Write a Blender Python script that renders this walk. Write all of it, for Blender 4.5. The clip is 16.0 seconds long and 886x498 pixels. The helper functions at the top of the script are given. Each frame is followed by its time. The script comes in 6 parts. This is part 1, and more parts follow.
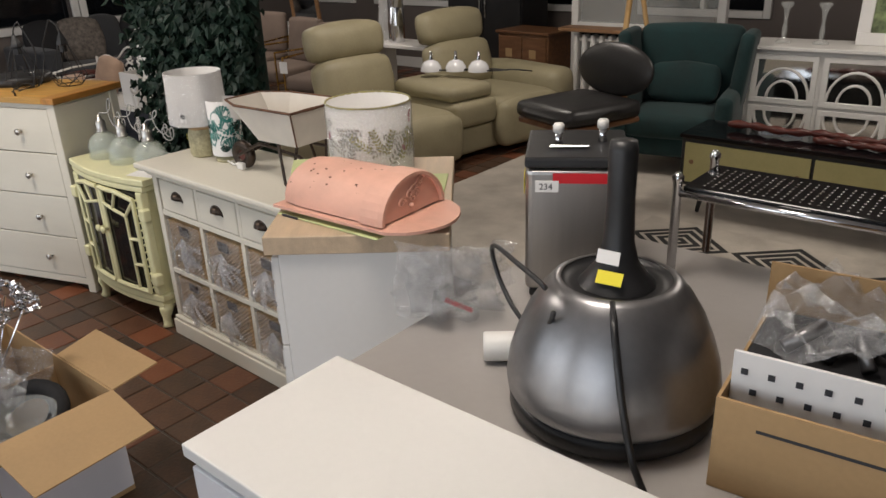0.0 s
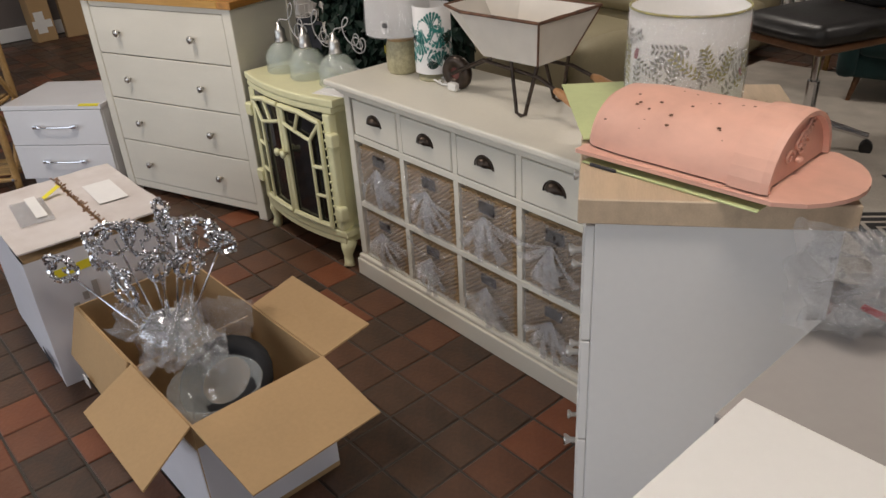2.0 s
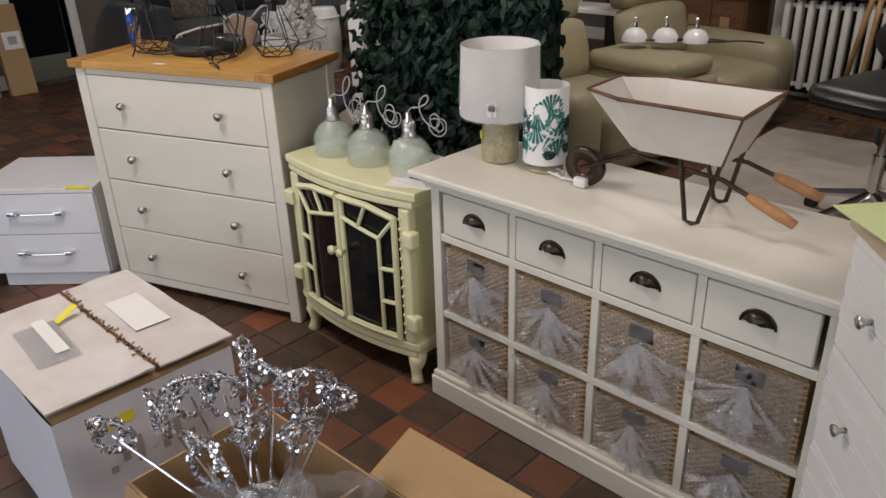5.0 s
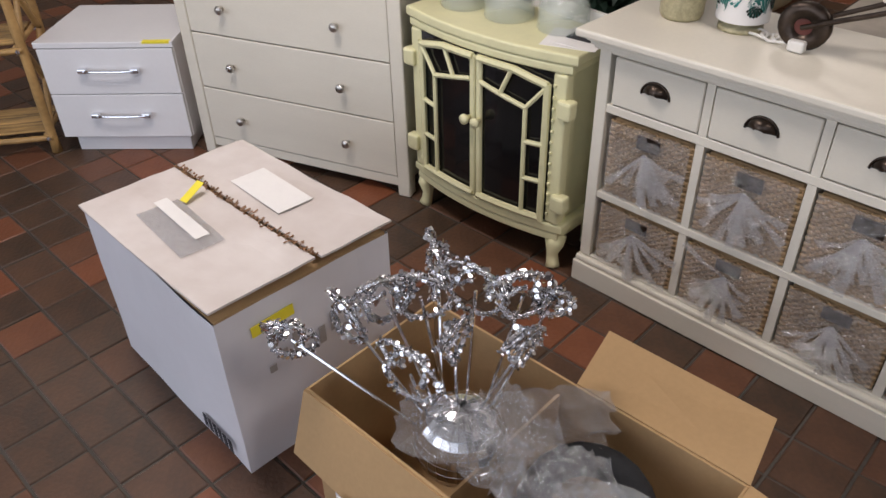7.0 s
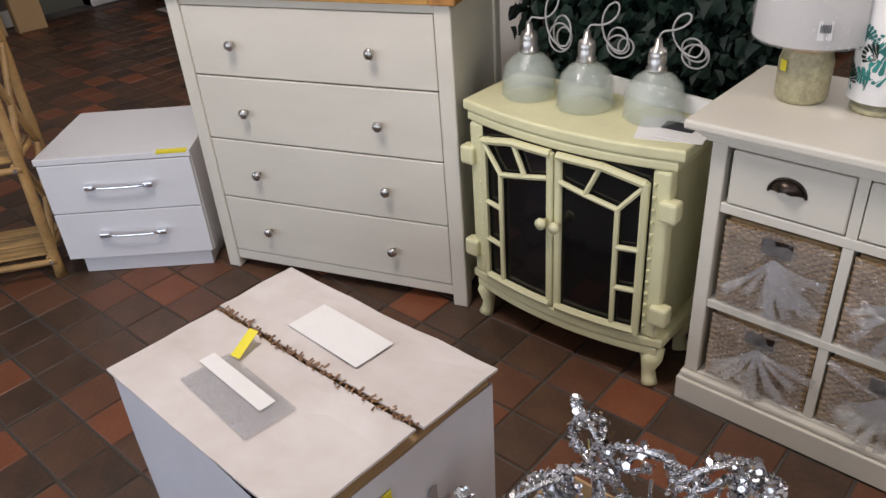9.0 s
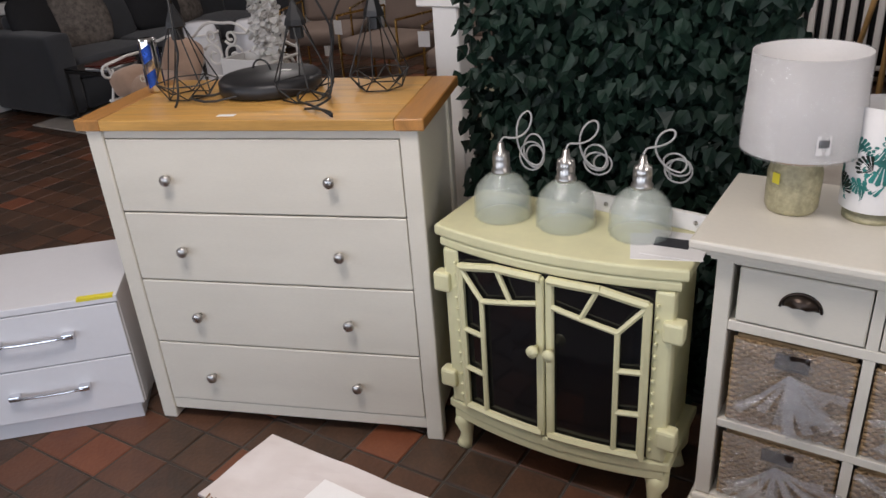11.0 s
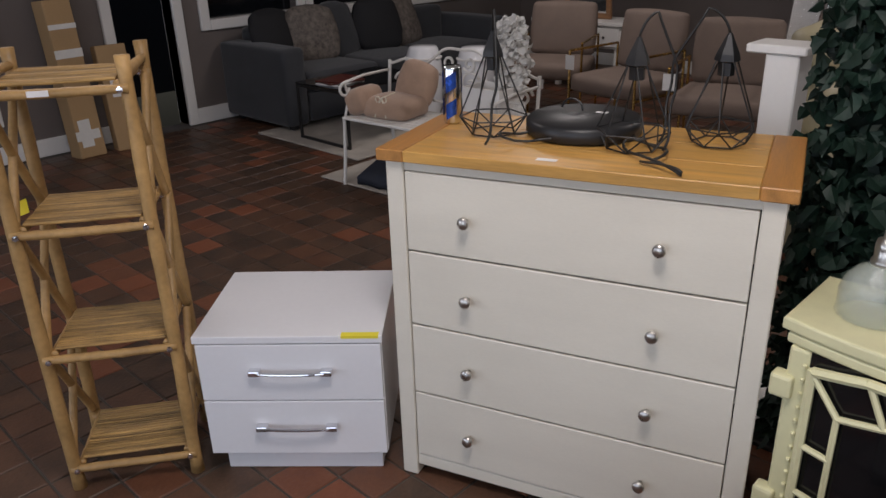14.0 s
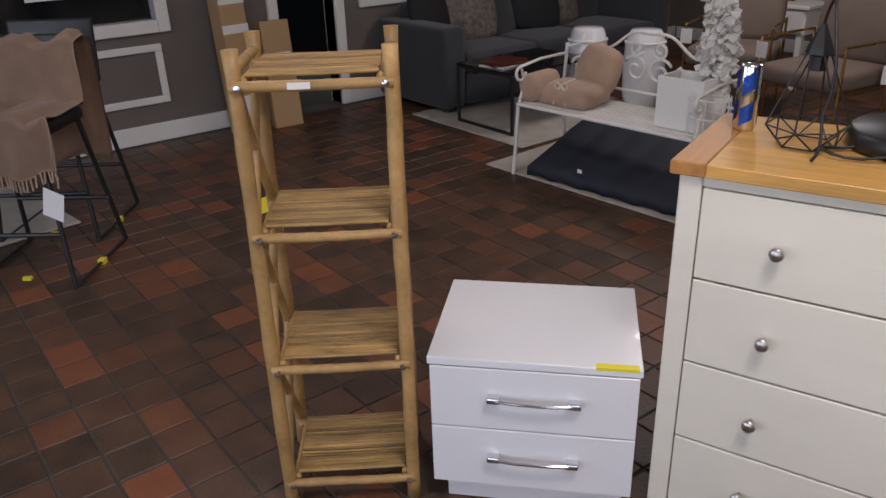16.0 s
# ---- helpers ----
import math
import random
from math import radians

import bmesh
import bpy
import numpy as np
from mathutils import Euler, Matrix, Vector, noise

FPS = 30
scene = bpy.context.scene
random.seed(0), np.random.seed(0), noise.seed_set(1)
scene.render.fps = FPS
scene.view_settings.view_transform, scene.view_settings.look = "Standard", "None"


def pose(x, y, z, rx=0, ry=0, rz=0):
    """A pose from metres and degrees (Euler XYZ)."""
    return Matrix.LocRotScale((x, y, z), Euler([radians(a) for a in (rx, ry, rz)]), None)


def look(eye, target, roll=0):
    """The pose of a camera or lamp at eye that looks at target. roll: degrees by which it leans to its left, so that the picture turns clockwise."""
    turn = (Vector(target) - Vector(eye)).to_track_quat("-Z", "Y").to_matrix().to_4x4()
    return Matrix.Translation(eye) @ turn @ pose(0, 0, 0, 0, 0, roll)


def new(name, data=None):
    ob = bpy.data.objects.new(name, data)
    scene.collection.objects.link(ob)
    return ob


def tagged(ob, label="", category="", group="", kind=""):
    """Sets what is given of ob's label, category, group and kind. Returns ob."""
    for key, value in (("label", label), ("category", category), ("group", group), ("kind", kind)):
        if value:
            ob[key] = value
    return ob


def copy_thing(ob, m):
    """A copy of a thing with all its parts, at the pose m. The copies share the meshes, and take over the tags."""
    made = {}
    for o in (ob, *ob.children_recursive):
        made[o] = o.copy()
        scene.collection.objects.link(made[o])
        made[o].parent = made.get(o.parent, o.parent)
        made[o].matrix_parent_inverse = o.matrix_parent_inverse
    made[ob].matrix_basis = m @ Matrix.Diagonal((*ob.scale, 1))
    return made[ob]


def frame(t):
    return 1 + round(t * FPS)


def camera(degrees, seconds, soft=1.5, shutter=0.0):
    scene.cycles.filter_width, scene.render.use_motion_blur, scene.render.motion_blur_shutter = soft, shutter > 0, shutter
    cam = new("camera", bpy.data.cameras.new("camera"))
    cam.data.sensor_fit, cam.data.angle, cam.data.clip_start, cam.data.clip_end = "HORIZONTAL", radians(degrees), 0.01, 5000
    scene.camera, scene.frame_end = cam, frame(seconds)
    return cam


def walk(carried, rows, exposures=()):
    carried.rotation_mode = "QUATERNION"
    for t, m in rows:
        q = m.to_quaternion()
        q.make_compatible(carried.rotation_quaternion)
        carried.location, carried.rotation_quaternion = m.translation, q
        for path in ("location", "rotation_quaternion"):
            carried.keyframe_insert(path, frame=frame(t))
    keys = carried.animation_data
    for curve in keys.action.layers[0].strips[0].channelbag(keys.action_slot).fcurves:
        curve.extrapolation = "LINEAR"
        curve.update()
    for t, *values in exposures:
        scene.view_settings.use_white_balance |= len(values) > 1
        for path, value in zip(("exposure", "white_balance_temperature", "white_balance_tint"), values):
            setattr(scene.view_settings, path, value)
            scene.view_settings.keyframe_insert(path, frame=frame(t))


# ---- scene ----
cam = camera(60.1, 16.0)
METRES, EYE, TILT, LEAN, TURN = 3.75, 1.64, 0.0, 0.0, 40.2
PATH = [
    (0, (0.073, -0.017, 1.667), (-1.128, 1.384, 0.896), -2.3),
    (0.5, (-0.171, -0.036, 1.639), (-1.417, 1.302, 0.828), -4.2),
    (1, (-0.277, -0.023, 1.601), (-1.587, 1.23, 0.755), -4.4),
    (1.5, (-0.429, 0.011, 1.579), (-1.769, 1.201, 0.692), -3.2),
    (2, (-0.586, 0.053, 1.566), (-1.931, 1.186, 0.614), -3.6),
    (2.5, (-0.698, 0.053, 1.562), (-1.951, 1.283, 0.605), -2.5),
    (3, (-0.883, -0.011, 1.584), (-2.004, 1.4, 0.716), -2.9),
    (3.2, (-0.946, -0.027, 1.593), (-2.027, 1.419, 0.732), -4.0),
    (5.3, (-1.428, -0.002, 1.562), (-2.698, 1.277, 0.694), -1.1),
    (5.5, (-1.485, -0.006, 1.545), (-2.736, 1.248, 0.616), -0.8),
    (6, (-1.666, -0.056, 1.54), (-2.871, 1.175, 0.523), -2.8),
    (6.5, (-1.782, -0.108, 1.517), (-2.935, 1.054, 0.369), -2.2),
    (7, (-1.844, -0.105, 1.509), (-2.981, 1.051, 0.338), -1.5),
    (7.5, (-1.947, -0.09, 1.484), (-3.091, 1.041, 0.296), -1.3),
    (8, (-2.125, -0.059, 1.468), (-3.249, 1.079, 0.268), -3.1),
    (8.5, (-2.197, -0.039, 1.488), (-3.393, 1.141, 0.403), -5.5),
    (9, (-2.275, -0.004, 1.478), (-3.441, 1.245, 0.438), -4.4),
    (9.2, (-2.322, 0.017, 1.487), (-3.489, 1.304, 0.496), -4.3),
]
ROWS = [
    (11.5, -0.5465, 0.4651, -0.0283, -10.22, -25.88, 3.74),
    (12.0, -0.5665, 0.4972, -0.0331, -7.98, -26.25, 4.93),
    (12.5, -0.5931, 0.5263, -0.0313, -4.32, -24.59, 4.18),
    (13.0, -0.6117, 0.5293, -0.0315, -1.78, -22.62, 1.92),
    (13.5, -0.6231, 0.5283, -0.0304, 1.19, -23.11, 1.43),
    (14.0, -0.6321, 0.5324, -0.0318, 3.69, -23.0, 1.66),
    (14.5, -0.6489, 0.5421, -0.0325, 8.36, -22.32, 2.13),
    (15.0, -0.6685, 0.5509, -0.0361, 13.03, -23.45, 2.13),
    (15.5, -0.7111, 0.5735, -0.0332, 12.61, -23.99, 2.18),
    (16.0, -0.7522, 0.5899, -0.0299, 11.65, -24.45, 1.77),
]
walk(cam, [(t, look(eye, target, roll)) for t, eye, target, roll in PATH] + [(t, pose(0, 0, EYE, TILT, LEAN, TURN) @ pose(METRES * x, METRES * y, METRES * z, 90 + pitch, roll, yaw)) for t, x, y, z, yaw, pitch, roll in ROWS],
     exposures=[(0.0, -0.35, 6600, 11), (1.5, -0.56, 6600, 12), (3.0, -0.5, 6500, 12), (5.5, -0.5, 6400, 14), (6.5, -0.45, 6350, 15), (7.2, -0.3, 6350, 16), (9.0, -0.38, 6250, 15), (12.5, -0.48, 6150, 16), (14.0, -0.62, 6150, 16), (15.0, -0.45, 6150, 17), (16.0, -0.38, 6150, 18)])

# ---- light ----
world = bpy.data.worlds.new("world")
scene.world = world
world.use_nodes = True
sky = world.node_tree.nodes.new("ShaderNodeTexSky")
sky.sky_type = "NISHITA"
sky.sun_disc = False
sky.sun_elevation = radians(35)
sky.sun_rotation = radians(200)
world.node_tree.links.new(sky.outputs[0], world.node_tree.nodes["Background"].inputs[0])
world.node_tree.nodes["Background"].inputs[1].default_value = 0.1


def area(name, m, sx, sy, power, colour):
    d = bpy.data.lights.new(name, "AREA")
    d.shape, d.size, d.size_y, d.energy, d.color = "RECTANGLE", sx, sy, power, colour
    o = new(name, d)
    o.matrix_world = m
    return o

for lx, ly, lp in ((-6.6, 1.2, 20), (-3.6, 0.6, 44), (-0.8, 0.8, 30), (-6.6, 4.6, 30), (-3.4, 4.2, 34), (-0.6, 4.4, 30)):
    area("ceiling_lamp", pose(lx, ly, 2.665), 0.6, 0.6, lp, (1.0, 0.92, 0.83))
for lx in (-6.6, -3.2, 0.2):
    area("window_daylight", pose(lx, -2.8, 1.45, 90, 0, 0), 2.6, 1.8, 45, (0.82, 0.9, 1.0))


# ---- materials ----
def mat(name, col, rough=0.5, metal=0.0, scale=6.0, amount=0.12, bump=0.1, fine=60.0, rand=0.0, stretch=(1, 1, 1), spec=0.5, coat=0.0, dirt=None, sheen=0.0):
    """Base colour broken at two scales by noise, with fine relief."""
    m = bpy.data.materials.new(name)
    m.use_nodes = True
    nt = m.node_tree
    b = nt.nodes["Principled BSDF"]
    tc = nt.nodes.new("ShaderNodeTexCoord")
    mp = nt.nodes.new("ShaderNodeMapping")
    mp.inputs["Scale"].default_value = stretch
    nt.links.new(tc.outputs["Object"], mp.inputs[0])
    n1 = nt.nodes.new("ShaderNodeTexNoise")
    n1.inputs["Scale"].default_value = scale
    n1.inputs["Detail"].default_value = 5
    n2 = nt.nodes.new("ShaderNodeTexNoise")
    n2.inputs["Scale"].default_value = fine
    n2.inputs["Detail"].default_value = 3
    nt.links.new(mp.outputs[0], n1.inputs[0])
    nt.links.new(mp.outputs[0], n2.inputs[0])
    mix = nt.nodes.new("ShaderNodeMath")
    mix.operation = "MULTIPLY_ADD"
    nt.links.new(n2.outputs[0], mix.inputs[0])
    mix.inputs[1].default_value = 0.4
    nt.links.new(n1.outputs[0], mix.inputs[2])
    ramp = nt.nodes.new("ShaderNodeValToRGB")
    ramp.color_ramp.elements[0].position = 0.42
    ramp.color_ramp.elements[1].position = 0.95
    lo = dirt if dirt else [c * (1 - amount) for c in col]
    hi = [min(1, c * (1 + amount)) for c in col]
    ramp.color_ramp.elements[0].color = (*lo, 1)
    ramp.color_ramp.elements[1].color = (*hi, 1)
    nt.links.new(mix.outputs[0], ramp.inputs[0])
    out = ramp.outputs[0]
    if rand:
        oi = nt.nodes.new("ShaderNodeObjectInfo")
        hsv = nt.nodes.new("ShaderNodeHueSaturation")
        mr = nt.nodes.new("ShaderNodeMapRange")
        mr.inputs[3].default_value = 1 - rand
        mr.inputs[4].default_value = 1 + rand
        nt.links.new(oi.outputs["Random"], mr.inputs[0])
        nt.links.new(mr.outputs[0], hsv.inputs["Value"])
        nt.links.new(out, hsv.inputs["Color"])
        out = hsv.outputs[0]
    nt.links.new(out, b.inputs["Base Color"])
    rr = nt.nodes.new("ShaderNodeMapRange")
    rr.inputs[3].default_value = max(0.02, rough - 0.08)
    rr.inputs[4].default_value = min(1, rough + 0.1)
    nt.links.new(n1.outputs[0], rr.inputs[0])
    nt.links.new(rr.outputs[0], b.inputs["Roughness"])
    b.inputs["Metallic"].default_value = metal
    b.inputs["Specular IOR Level"].default_value = spec
    b.inputs["Coat Weight"].default_value = coat
    b.inputs["Sheen Weight"].default_value = sheen
    if bump:
        bp = nt.nodes.new("ShaderNodeBump")
        bp.inputs["Strength"].default_value = bump
        bp.inputs["Distance"].default_value = 0.004
        nt.links.new(n2.outputs[0], bp.inputs["Height"])
        nt.links.new(bp.outputs[0], b.inputs["Normal"])
    return m


def glassy(name, col, rough=0.08, alpha=0.25, bumpy=0.0, metal=0.0):
    """Thin clear film or glass: partly seen through, with sharp gloss."""
    m = bpy.data.materials.new(name)
    m.use_nodes = True
    nt = m.node_tree
    b = nt.nodes["Principled BSDF"]
    b.inputs["Base Color"].default_value = (*col, 1)
    b.inputs["Roughness"].default_value = rough
    b.inputs["Alpha"].default_value = alpha
    b.inputs["Metallic"].default_value = metal
    b.inputs["Specular IOR Level"].default_value = 0.9
    b.inputs["Coat Weight"].default_value = 0.6
    if bumpy:
        n = nt.nodes.new("ShaderNodeTexNoise")
        n.inputs["Scale"].default_value = 28
        n.inputs["Detail"].default_value = 4
        bp = nt.nodes.new("ShaderNodeBump")
        bp.inputs["Strength"].default_value = bumpy
        bp.inputs["Distance"].default_value = 0.02
        nt.links.new(n.outputs[0], bp.inputs["Height"])
        nt.links.new(bp.outputs[0], b.inputs["Normal"])
        nt.links.new(bp.outputs[0], b.inputs["Coat Normal"])
    return m


def film_mat(name, gloss=0.26, haze=0.1):
    """Clear wrap: seen through, with crisp creased gloss."""
    m = bpy.data.materials.new(name)
    m.use_nodes = True
    nt = m.node_tree
    nt.nodes.remove(nt.nodes["Principled BSDF"])
    tr = nt.nodes.new("ShaderNodeBsdfTransparent")
    gl = nt.nodes.new("ShaderNodeBsdfGlossy")
    gl.inputs["Roughness"].default_value = 0.11
    df = nt.nodes.new("ShaderNodeBsdfDiffuse")
    df.inputs["Color"].default_value = (0.8, 0.8, 0.82, 1)
    n = nt.nodes.new("ShaderNodeTexNoise")
    n.inputs["Scale"].default_value = 32
    n.inputs["Detail"].default_value = 5
    bp = nt.nodes.new("ShaderNodeBump")
    bp.inputs["Strength"].default_value = 1.0
    bp.inputs["Distance"].default_value = 0.03
    nt.links.new(n.outputs[0], bp.inputs["Height"])
    nt.links.new(bp.outputs[0], gl.inputs["Normal"])
    m1, m2 = nt.nodes.new("ShaderNodeMixShader"), nt.nodes.new("ShaderNodeMixShader")
    m1.inputs[0].default_value = gloss
    m2.inputs[0].default_value = haze
    nt.links.new(tr.outputs[0], m1.inputs[1])
    nt.links.new(gl.outputs[0], m1.inputs[2])
    nt.links.new(m1.outputs[0], m2.inputs[1])
    nt.links.new(df.outputs[0], m2.inputs[2])
    nt.links.new(m2.outputs[0], nt.nodes["Material Output"].inputs[0])
    return m


def tile_mat(name):
    """Worn quarry tile: each from brown-black to brick red, scuffed."""
    m = mat(name, (0.1, 0.05, 0.028), 0.42, scale=9, amount=0.45, bump=0.45, fine=70, spec=0.38, dirt=(0.024, 0.018, 0.014))
    nt = m.node_tree
    b = nt.nodes["Principled BSDF"]
    src = b.inputs["Base Color"].links[0].from_socket
    geo = nt.nodes.new("ShaderNodeNewGeometry")
    oi = nt.nodes.new("ShaderNodeObjectInfo")
    add = nt.nodes.new("ShaderNodeMath")
    add.operation = "ADD"
    nt.links.new(geo.outputs["Random Per Island"], add.inputs[0])
    nt.links.new(oi.outputs["Random"], add.inputs[1])
    fr = nt.nodes.new("ShaderNodeMath")
    fr.operation = "FRACT"
    nt.links.new(add.outputs[0], fr.inputs[0])
    ramp = nt.nodes.new("ShaderNodeValToRGB")
    e = ramp.color_ramp.elements
    e[0].color, e[1].color = (0.03, 0.022, 0.016, 1), (0.3, 0.085, 0.034, 1)
    for p, c in ((0.35, (0.07, 0.045, 0.03, 1)), (0.6, (0.1, 0.048, 0.028, 1)), (0.82, (0.16, 0.06, 0.03, 1))):
        k = e.new(p)
        k.color = c
    nt.links.new(fr.outputs[0], ramp.inputs[0])
    mx = nt.nodes.new("ShaderNodeMix")
    mx.data_type = "RGBA"
    mx.inputs[0].default_value = 0.48
    nt.links.new(ramp.outputs[0], mx.inputs[6])
    nt.links.new(src, mx.inputs[7])
    nt.links.new(mx.outputs[2], b.inputs["Base Color"])
    return m


M_tile = tile_mat("quarry_tile")
M_grout = mat("grout", (0.075, 0.066, 0.056), 0.9, scale=4, amount=0.3, bump=0.4)
M_wall = mat("taupe_wall_paint", (0.155, 0.13, 0.118), 0.7, scale=2, amount=0.1, bump=0.15, fine=120)
M_ceil = mat("white_ceiling_paint", (0.75, 0.73, 0.7), 0.8, scale=2, amount=0.05, bump=0.1)
M_trim = mat("white_gloss_trim", (0.78, 0.76, 0.73), 0.35, scale=3, amount=0.04, bump=0.05)
# near-black colour that stands in for deep shade and unlit spaces
M_dark = mat("unlit_black", (0.012, 0.012, 0.014), 0.8, amount=0.2, bump=0)
M_cream = mat("cream_white_paint", (0.72, 0.68, 0.585), 0.42, scale=2.5, amount=0.05, bump=0.06, fine=80, stretch=(1, 1, 4))
M_white = mat("white_matt_lacquer", (0.74, 0.72, 0.69), 0.4, scale=2, amount=0.03, bump=0.03)
M_gloss = mat("white_gloss_lacquer", (0.78, 0.78, 0.8), 0.22, scale=2, amount=0.03, bump=0.02, coat=0.4)
M_ivory = mat("pale_yellow_enamel", (0.72, 0.69, 0.42), 0.42, scale=7, amount=0.07, bump=0.08, fine=40)
M_oak = mat("oiled_oak", (0.52, 0.285, 0.07), 0.4, scale=5, amount=0.28, bump=0.15, fine=45, stretch=(0.5, 8, 6))
M_oak_end = mat("oiled_oak_end", (0.4, 0.185, 0.045), 0.4, scale=5, amount=0.28, bump=0.15, fine=45, stretch=(8, 0.5, 6))
M_lam = mat("light_oak_laminate", (0.5, 0.38, 0.26), 0.5, scale=5, amount=0.15, bump=0.05, fine=50, stretch=(8, 0.6, 6))
M_chrome = mat("chrome", (0.75, 0.75, 0.77), 0.12, 1.0, scale=3, amount=0.03, bump=0)
M_nickel = mat("brushed_nickel", (0.55, 0.53, 0.5), 0.28, 1.0, scale=20, amount=0.08, bump=0.03)
M_steel = mat("brushed_steel", (0.42, 0.4, 0.38), 0.3, 1.0, scale=6, amount=0.1, bump=0.08, fine=90, stretch=(1, 1, 0.08))
M_gun = mat("gunmetal_shell", (0.27, 0.265, 0.27), 0.33, 0.9, scale=6, amount=0.15, bump=0.03)
M_bronze = mat("dark_bronze", (0.06, 0.045, 0.036), 0.35, 0.9, scale=30, amount=0.4, bump=0.1)
M_black = mat("black_plastic", (0.014, 0.014, 0.015), 0.4, scale=8, amount=0.2, bump=0.03)
M_blackglass = mat("black_glass", (0.006, 0.006, 0.007), 0.06, scale=3, amount=0.1, bump=0)
M_bamboo = mat("bamboo_pole", (0.38, 0.23, 0.085), 0.45, scale=7, amount=0.35, bump=0.2, fine=60, rand=0.12)
M_cane = mat("bamboo_slat", (0.33, 0.2, 0.066), 0.5, scale=10, amount=0.5, bump=0.25, fine=70, stretch=(1, 8, 8), rand=0.35)
M_card = mat("brown_cardboard", (0.42, 0.27, 0.13), 0.8, scale=3, amount=0.1, bump=0.1, fine=90)
# same cardboard darkened: shade inside the boxes put into the colour
M_card_shaded = mat("brown_cardboard_inside_shaded", (0.36, 0.23, 0.11), 0.85, scale=3, amount=0.12, bump=0.12, fine=90)
M_cardw = mat("white_printed_cardboard", (0.67, 0.625, 0.6), 0.55, scale=4, amount=0.06, bump=0.25, fine=14, dirt=(0.54, 0.475, 0.44))
# white board with the cool daylight on its sides tinted into the colour
M_carddaylit = mat("white_cardboard_daylit_side", (0.7, 0.69, 0.72), 0.5, scale=4, amount=0.05, bump=0.15, fine=14)
M_wicker = mat("seagrass_weave", (0.38, 0.25, 0.125), 0.8, scale=14, amount=0.3, bump=0.4, rand=0.12, stretch=(1, 1, 3))
M_film = film_mat("clear_film")
M_knot = film_mat("gathered_film", 0.4, 0.19)
M_glass = glassy("frosted_ribbed_glass", (0.6, 0.66, 0.6), 0.15, 0.3, 0.15)
M_clear = glassy("clear_glass", (0.85, 0.88, 0.86), 0.04, 0.2)
M_pink = mat("weathered_pink_enamel", (0.68, 0.38, 0.29), 0.55, scale=12, amount=0.1, bump=0.15, fine=40)
M_rust = mat("rusted_edge", (0.12, 0.055, 0.03), 0.75, scale=30, amount=0.5, bump=0.4)
M_green = mat("pale_green_card", (0.5, 0.55, 0.27), 0.7, scale=5, amount=0.1, bump=0.05)
M_yellow = mat("yellow_sticker", (0.8, 0.68, 0.04), 0.5, amount=0.04, bump=0)
M_paper = mat("white_paper", (0.78, 0.76, 0.74), 0.7, amount=0.04, bump=0.02)
M_ink = mat("black_ink", (0.03, 0.03, 0.035), 0.7, amount=0.1, bump=0)
M_leaf = mat("plastic_ivy_leaf", (0.009, 0.0235, 0.0155), 0.52, scale=5, amount=0.55, bump=0.1, fine=30, spec=0.3)
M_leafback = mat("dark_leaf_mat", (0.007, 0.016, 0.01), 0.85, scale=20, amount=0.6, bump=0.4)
M_recl = mat("sage_beige_leather", (0.33, 0.29, 0.185), 0.5, scale=6, amount=0.1, bump=0.25, fine=70)
M_teal = mat("dark_teal_velvet", (0.006, 0.03, 0.031), 0.85, scale=5, amount=0.35, bump=0.2, sheen=0.12)
M_bleather = mat("black_leather", (0.016, 0.015, 0.015), 0.4, scale=10, amount=0.25, bump=0.25, fine=60)
M_walnut = mat("walnut_veneer", (0.16, 0.075, 0.035), 0.4, scale=5, amount=0.35, bump=0.08, stretch=(1, 6, 6))
M_wood = mat("mid_brown_wood", (0.25, 0.13, 0.06), 0.5, scale=5, amount=0.3, bump=0.1, stretch=(1, 6, 6))
M_sofa = mat("charcoal_fabric", (0.035, 0.037, 0.042), 0.9, scale=6, amount=0.2, bump=0.4, fine=200, sheen=0.2)
M_cush = mat("black_cushion", (0.012, 0.012, 0.014), 0.85, scale=6, amount=0.3, bump=0.3, fine=100)
M_cushp = mat("patterned_grey_cushion", (0.13, 0.11, 0.095), 0.85, scale=22, amount=0.6, bump=0.3, fine=60)
M_navy = mat("navy_quilt", (0.016, 0.02, 0.032), 0.75, scale=6, amount=0.25, bump=0.3, fine=50)
M_throw = mat("dusty_pink_throw", (0.40, 0.265, 0.185), 0.9, scale=10, amount=0.15, bump=0.5, fine=160, sheen=0.3)
M_taupe = mat("taupe_chair_fabric", (0.17, 0.125, 0.1), 0.85, scale=8, amount=0.12, bump=0.3, fine=140)
M_gold = mat("brass_tube", (0.6, 0.38, 0.12), 0.25, 1.0, scale=8, amount=0.1, bump=0)
M_wiron = mat("white_painted_iron", (0.74, 0.72, 0.68), 0.4, scale=12, amount=0.06, bump=0.1)
M_flex = mat("grey_fabric_flex", (0.42, 0.41, 0.4), 0.8, scale=30, amount=0.15, bump=0.3, fine=200)
M_biron = mat("black_wire", (0.012, 0.012, 0.012), 0.45, scale=12, amount=0.2, bump=0)
M_rug = mat("pale_wool_rug", (0.42, 0.38, 0.33), 0.95, scale=5, amount=0.22, bump=0.5, fine=150)
M_rugd = mat("black_wool_pile", (0.02, 0.02, 0.02), 0.95, scale=9, amount=0.3, bump=0.5, fine=150)
M_grey = mat("grey_laminate", (0.36, 0.335, 0.315), 0.33, scale=2, amount=0.05, bump=0.02)
M_shade = mat("white_lamp_fabric", (0.75, 0.73, 0.71), 0.6, scale=8, amount=0.03, bump=0.1, fine=120)
M_bead = mat("sand_beads", (0.4, 0.36, 0.22), 0.45, scale=60, amount=0.3, bump=0.5, fine=160)
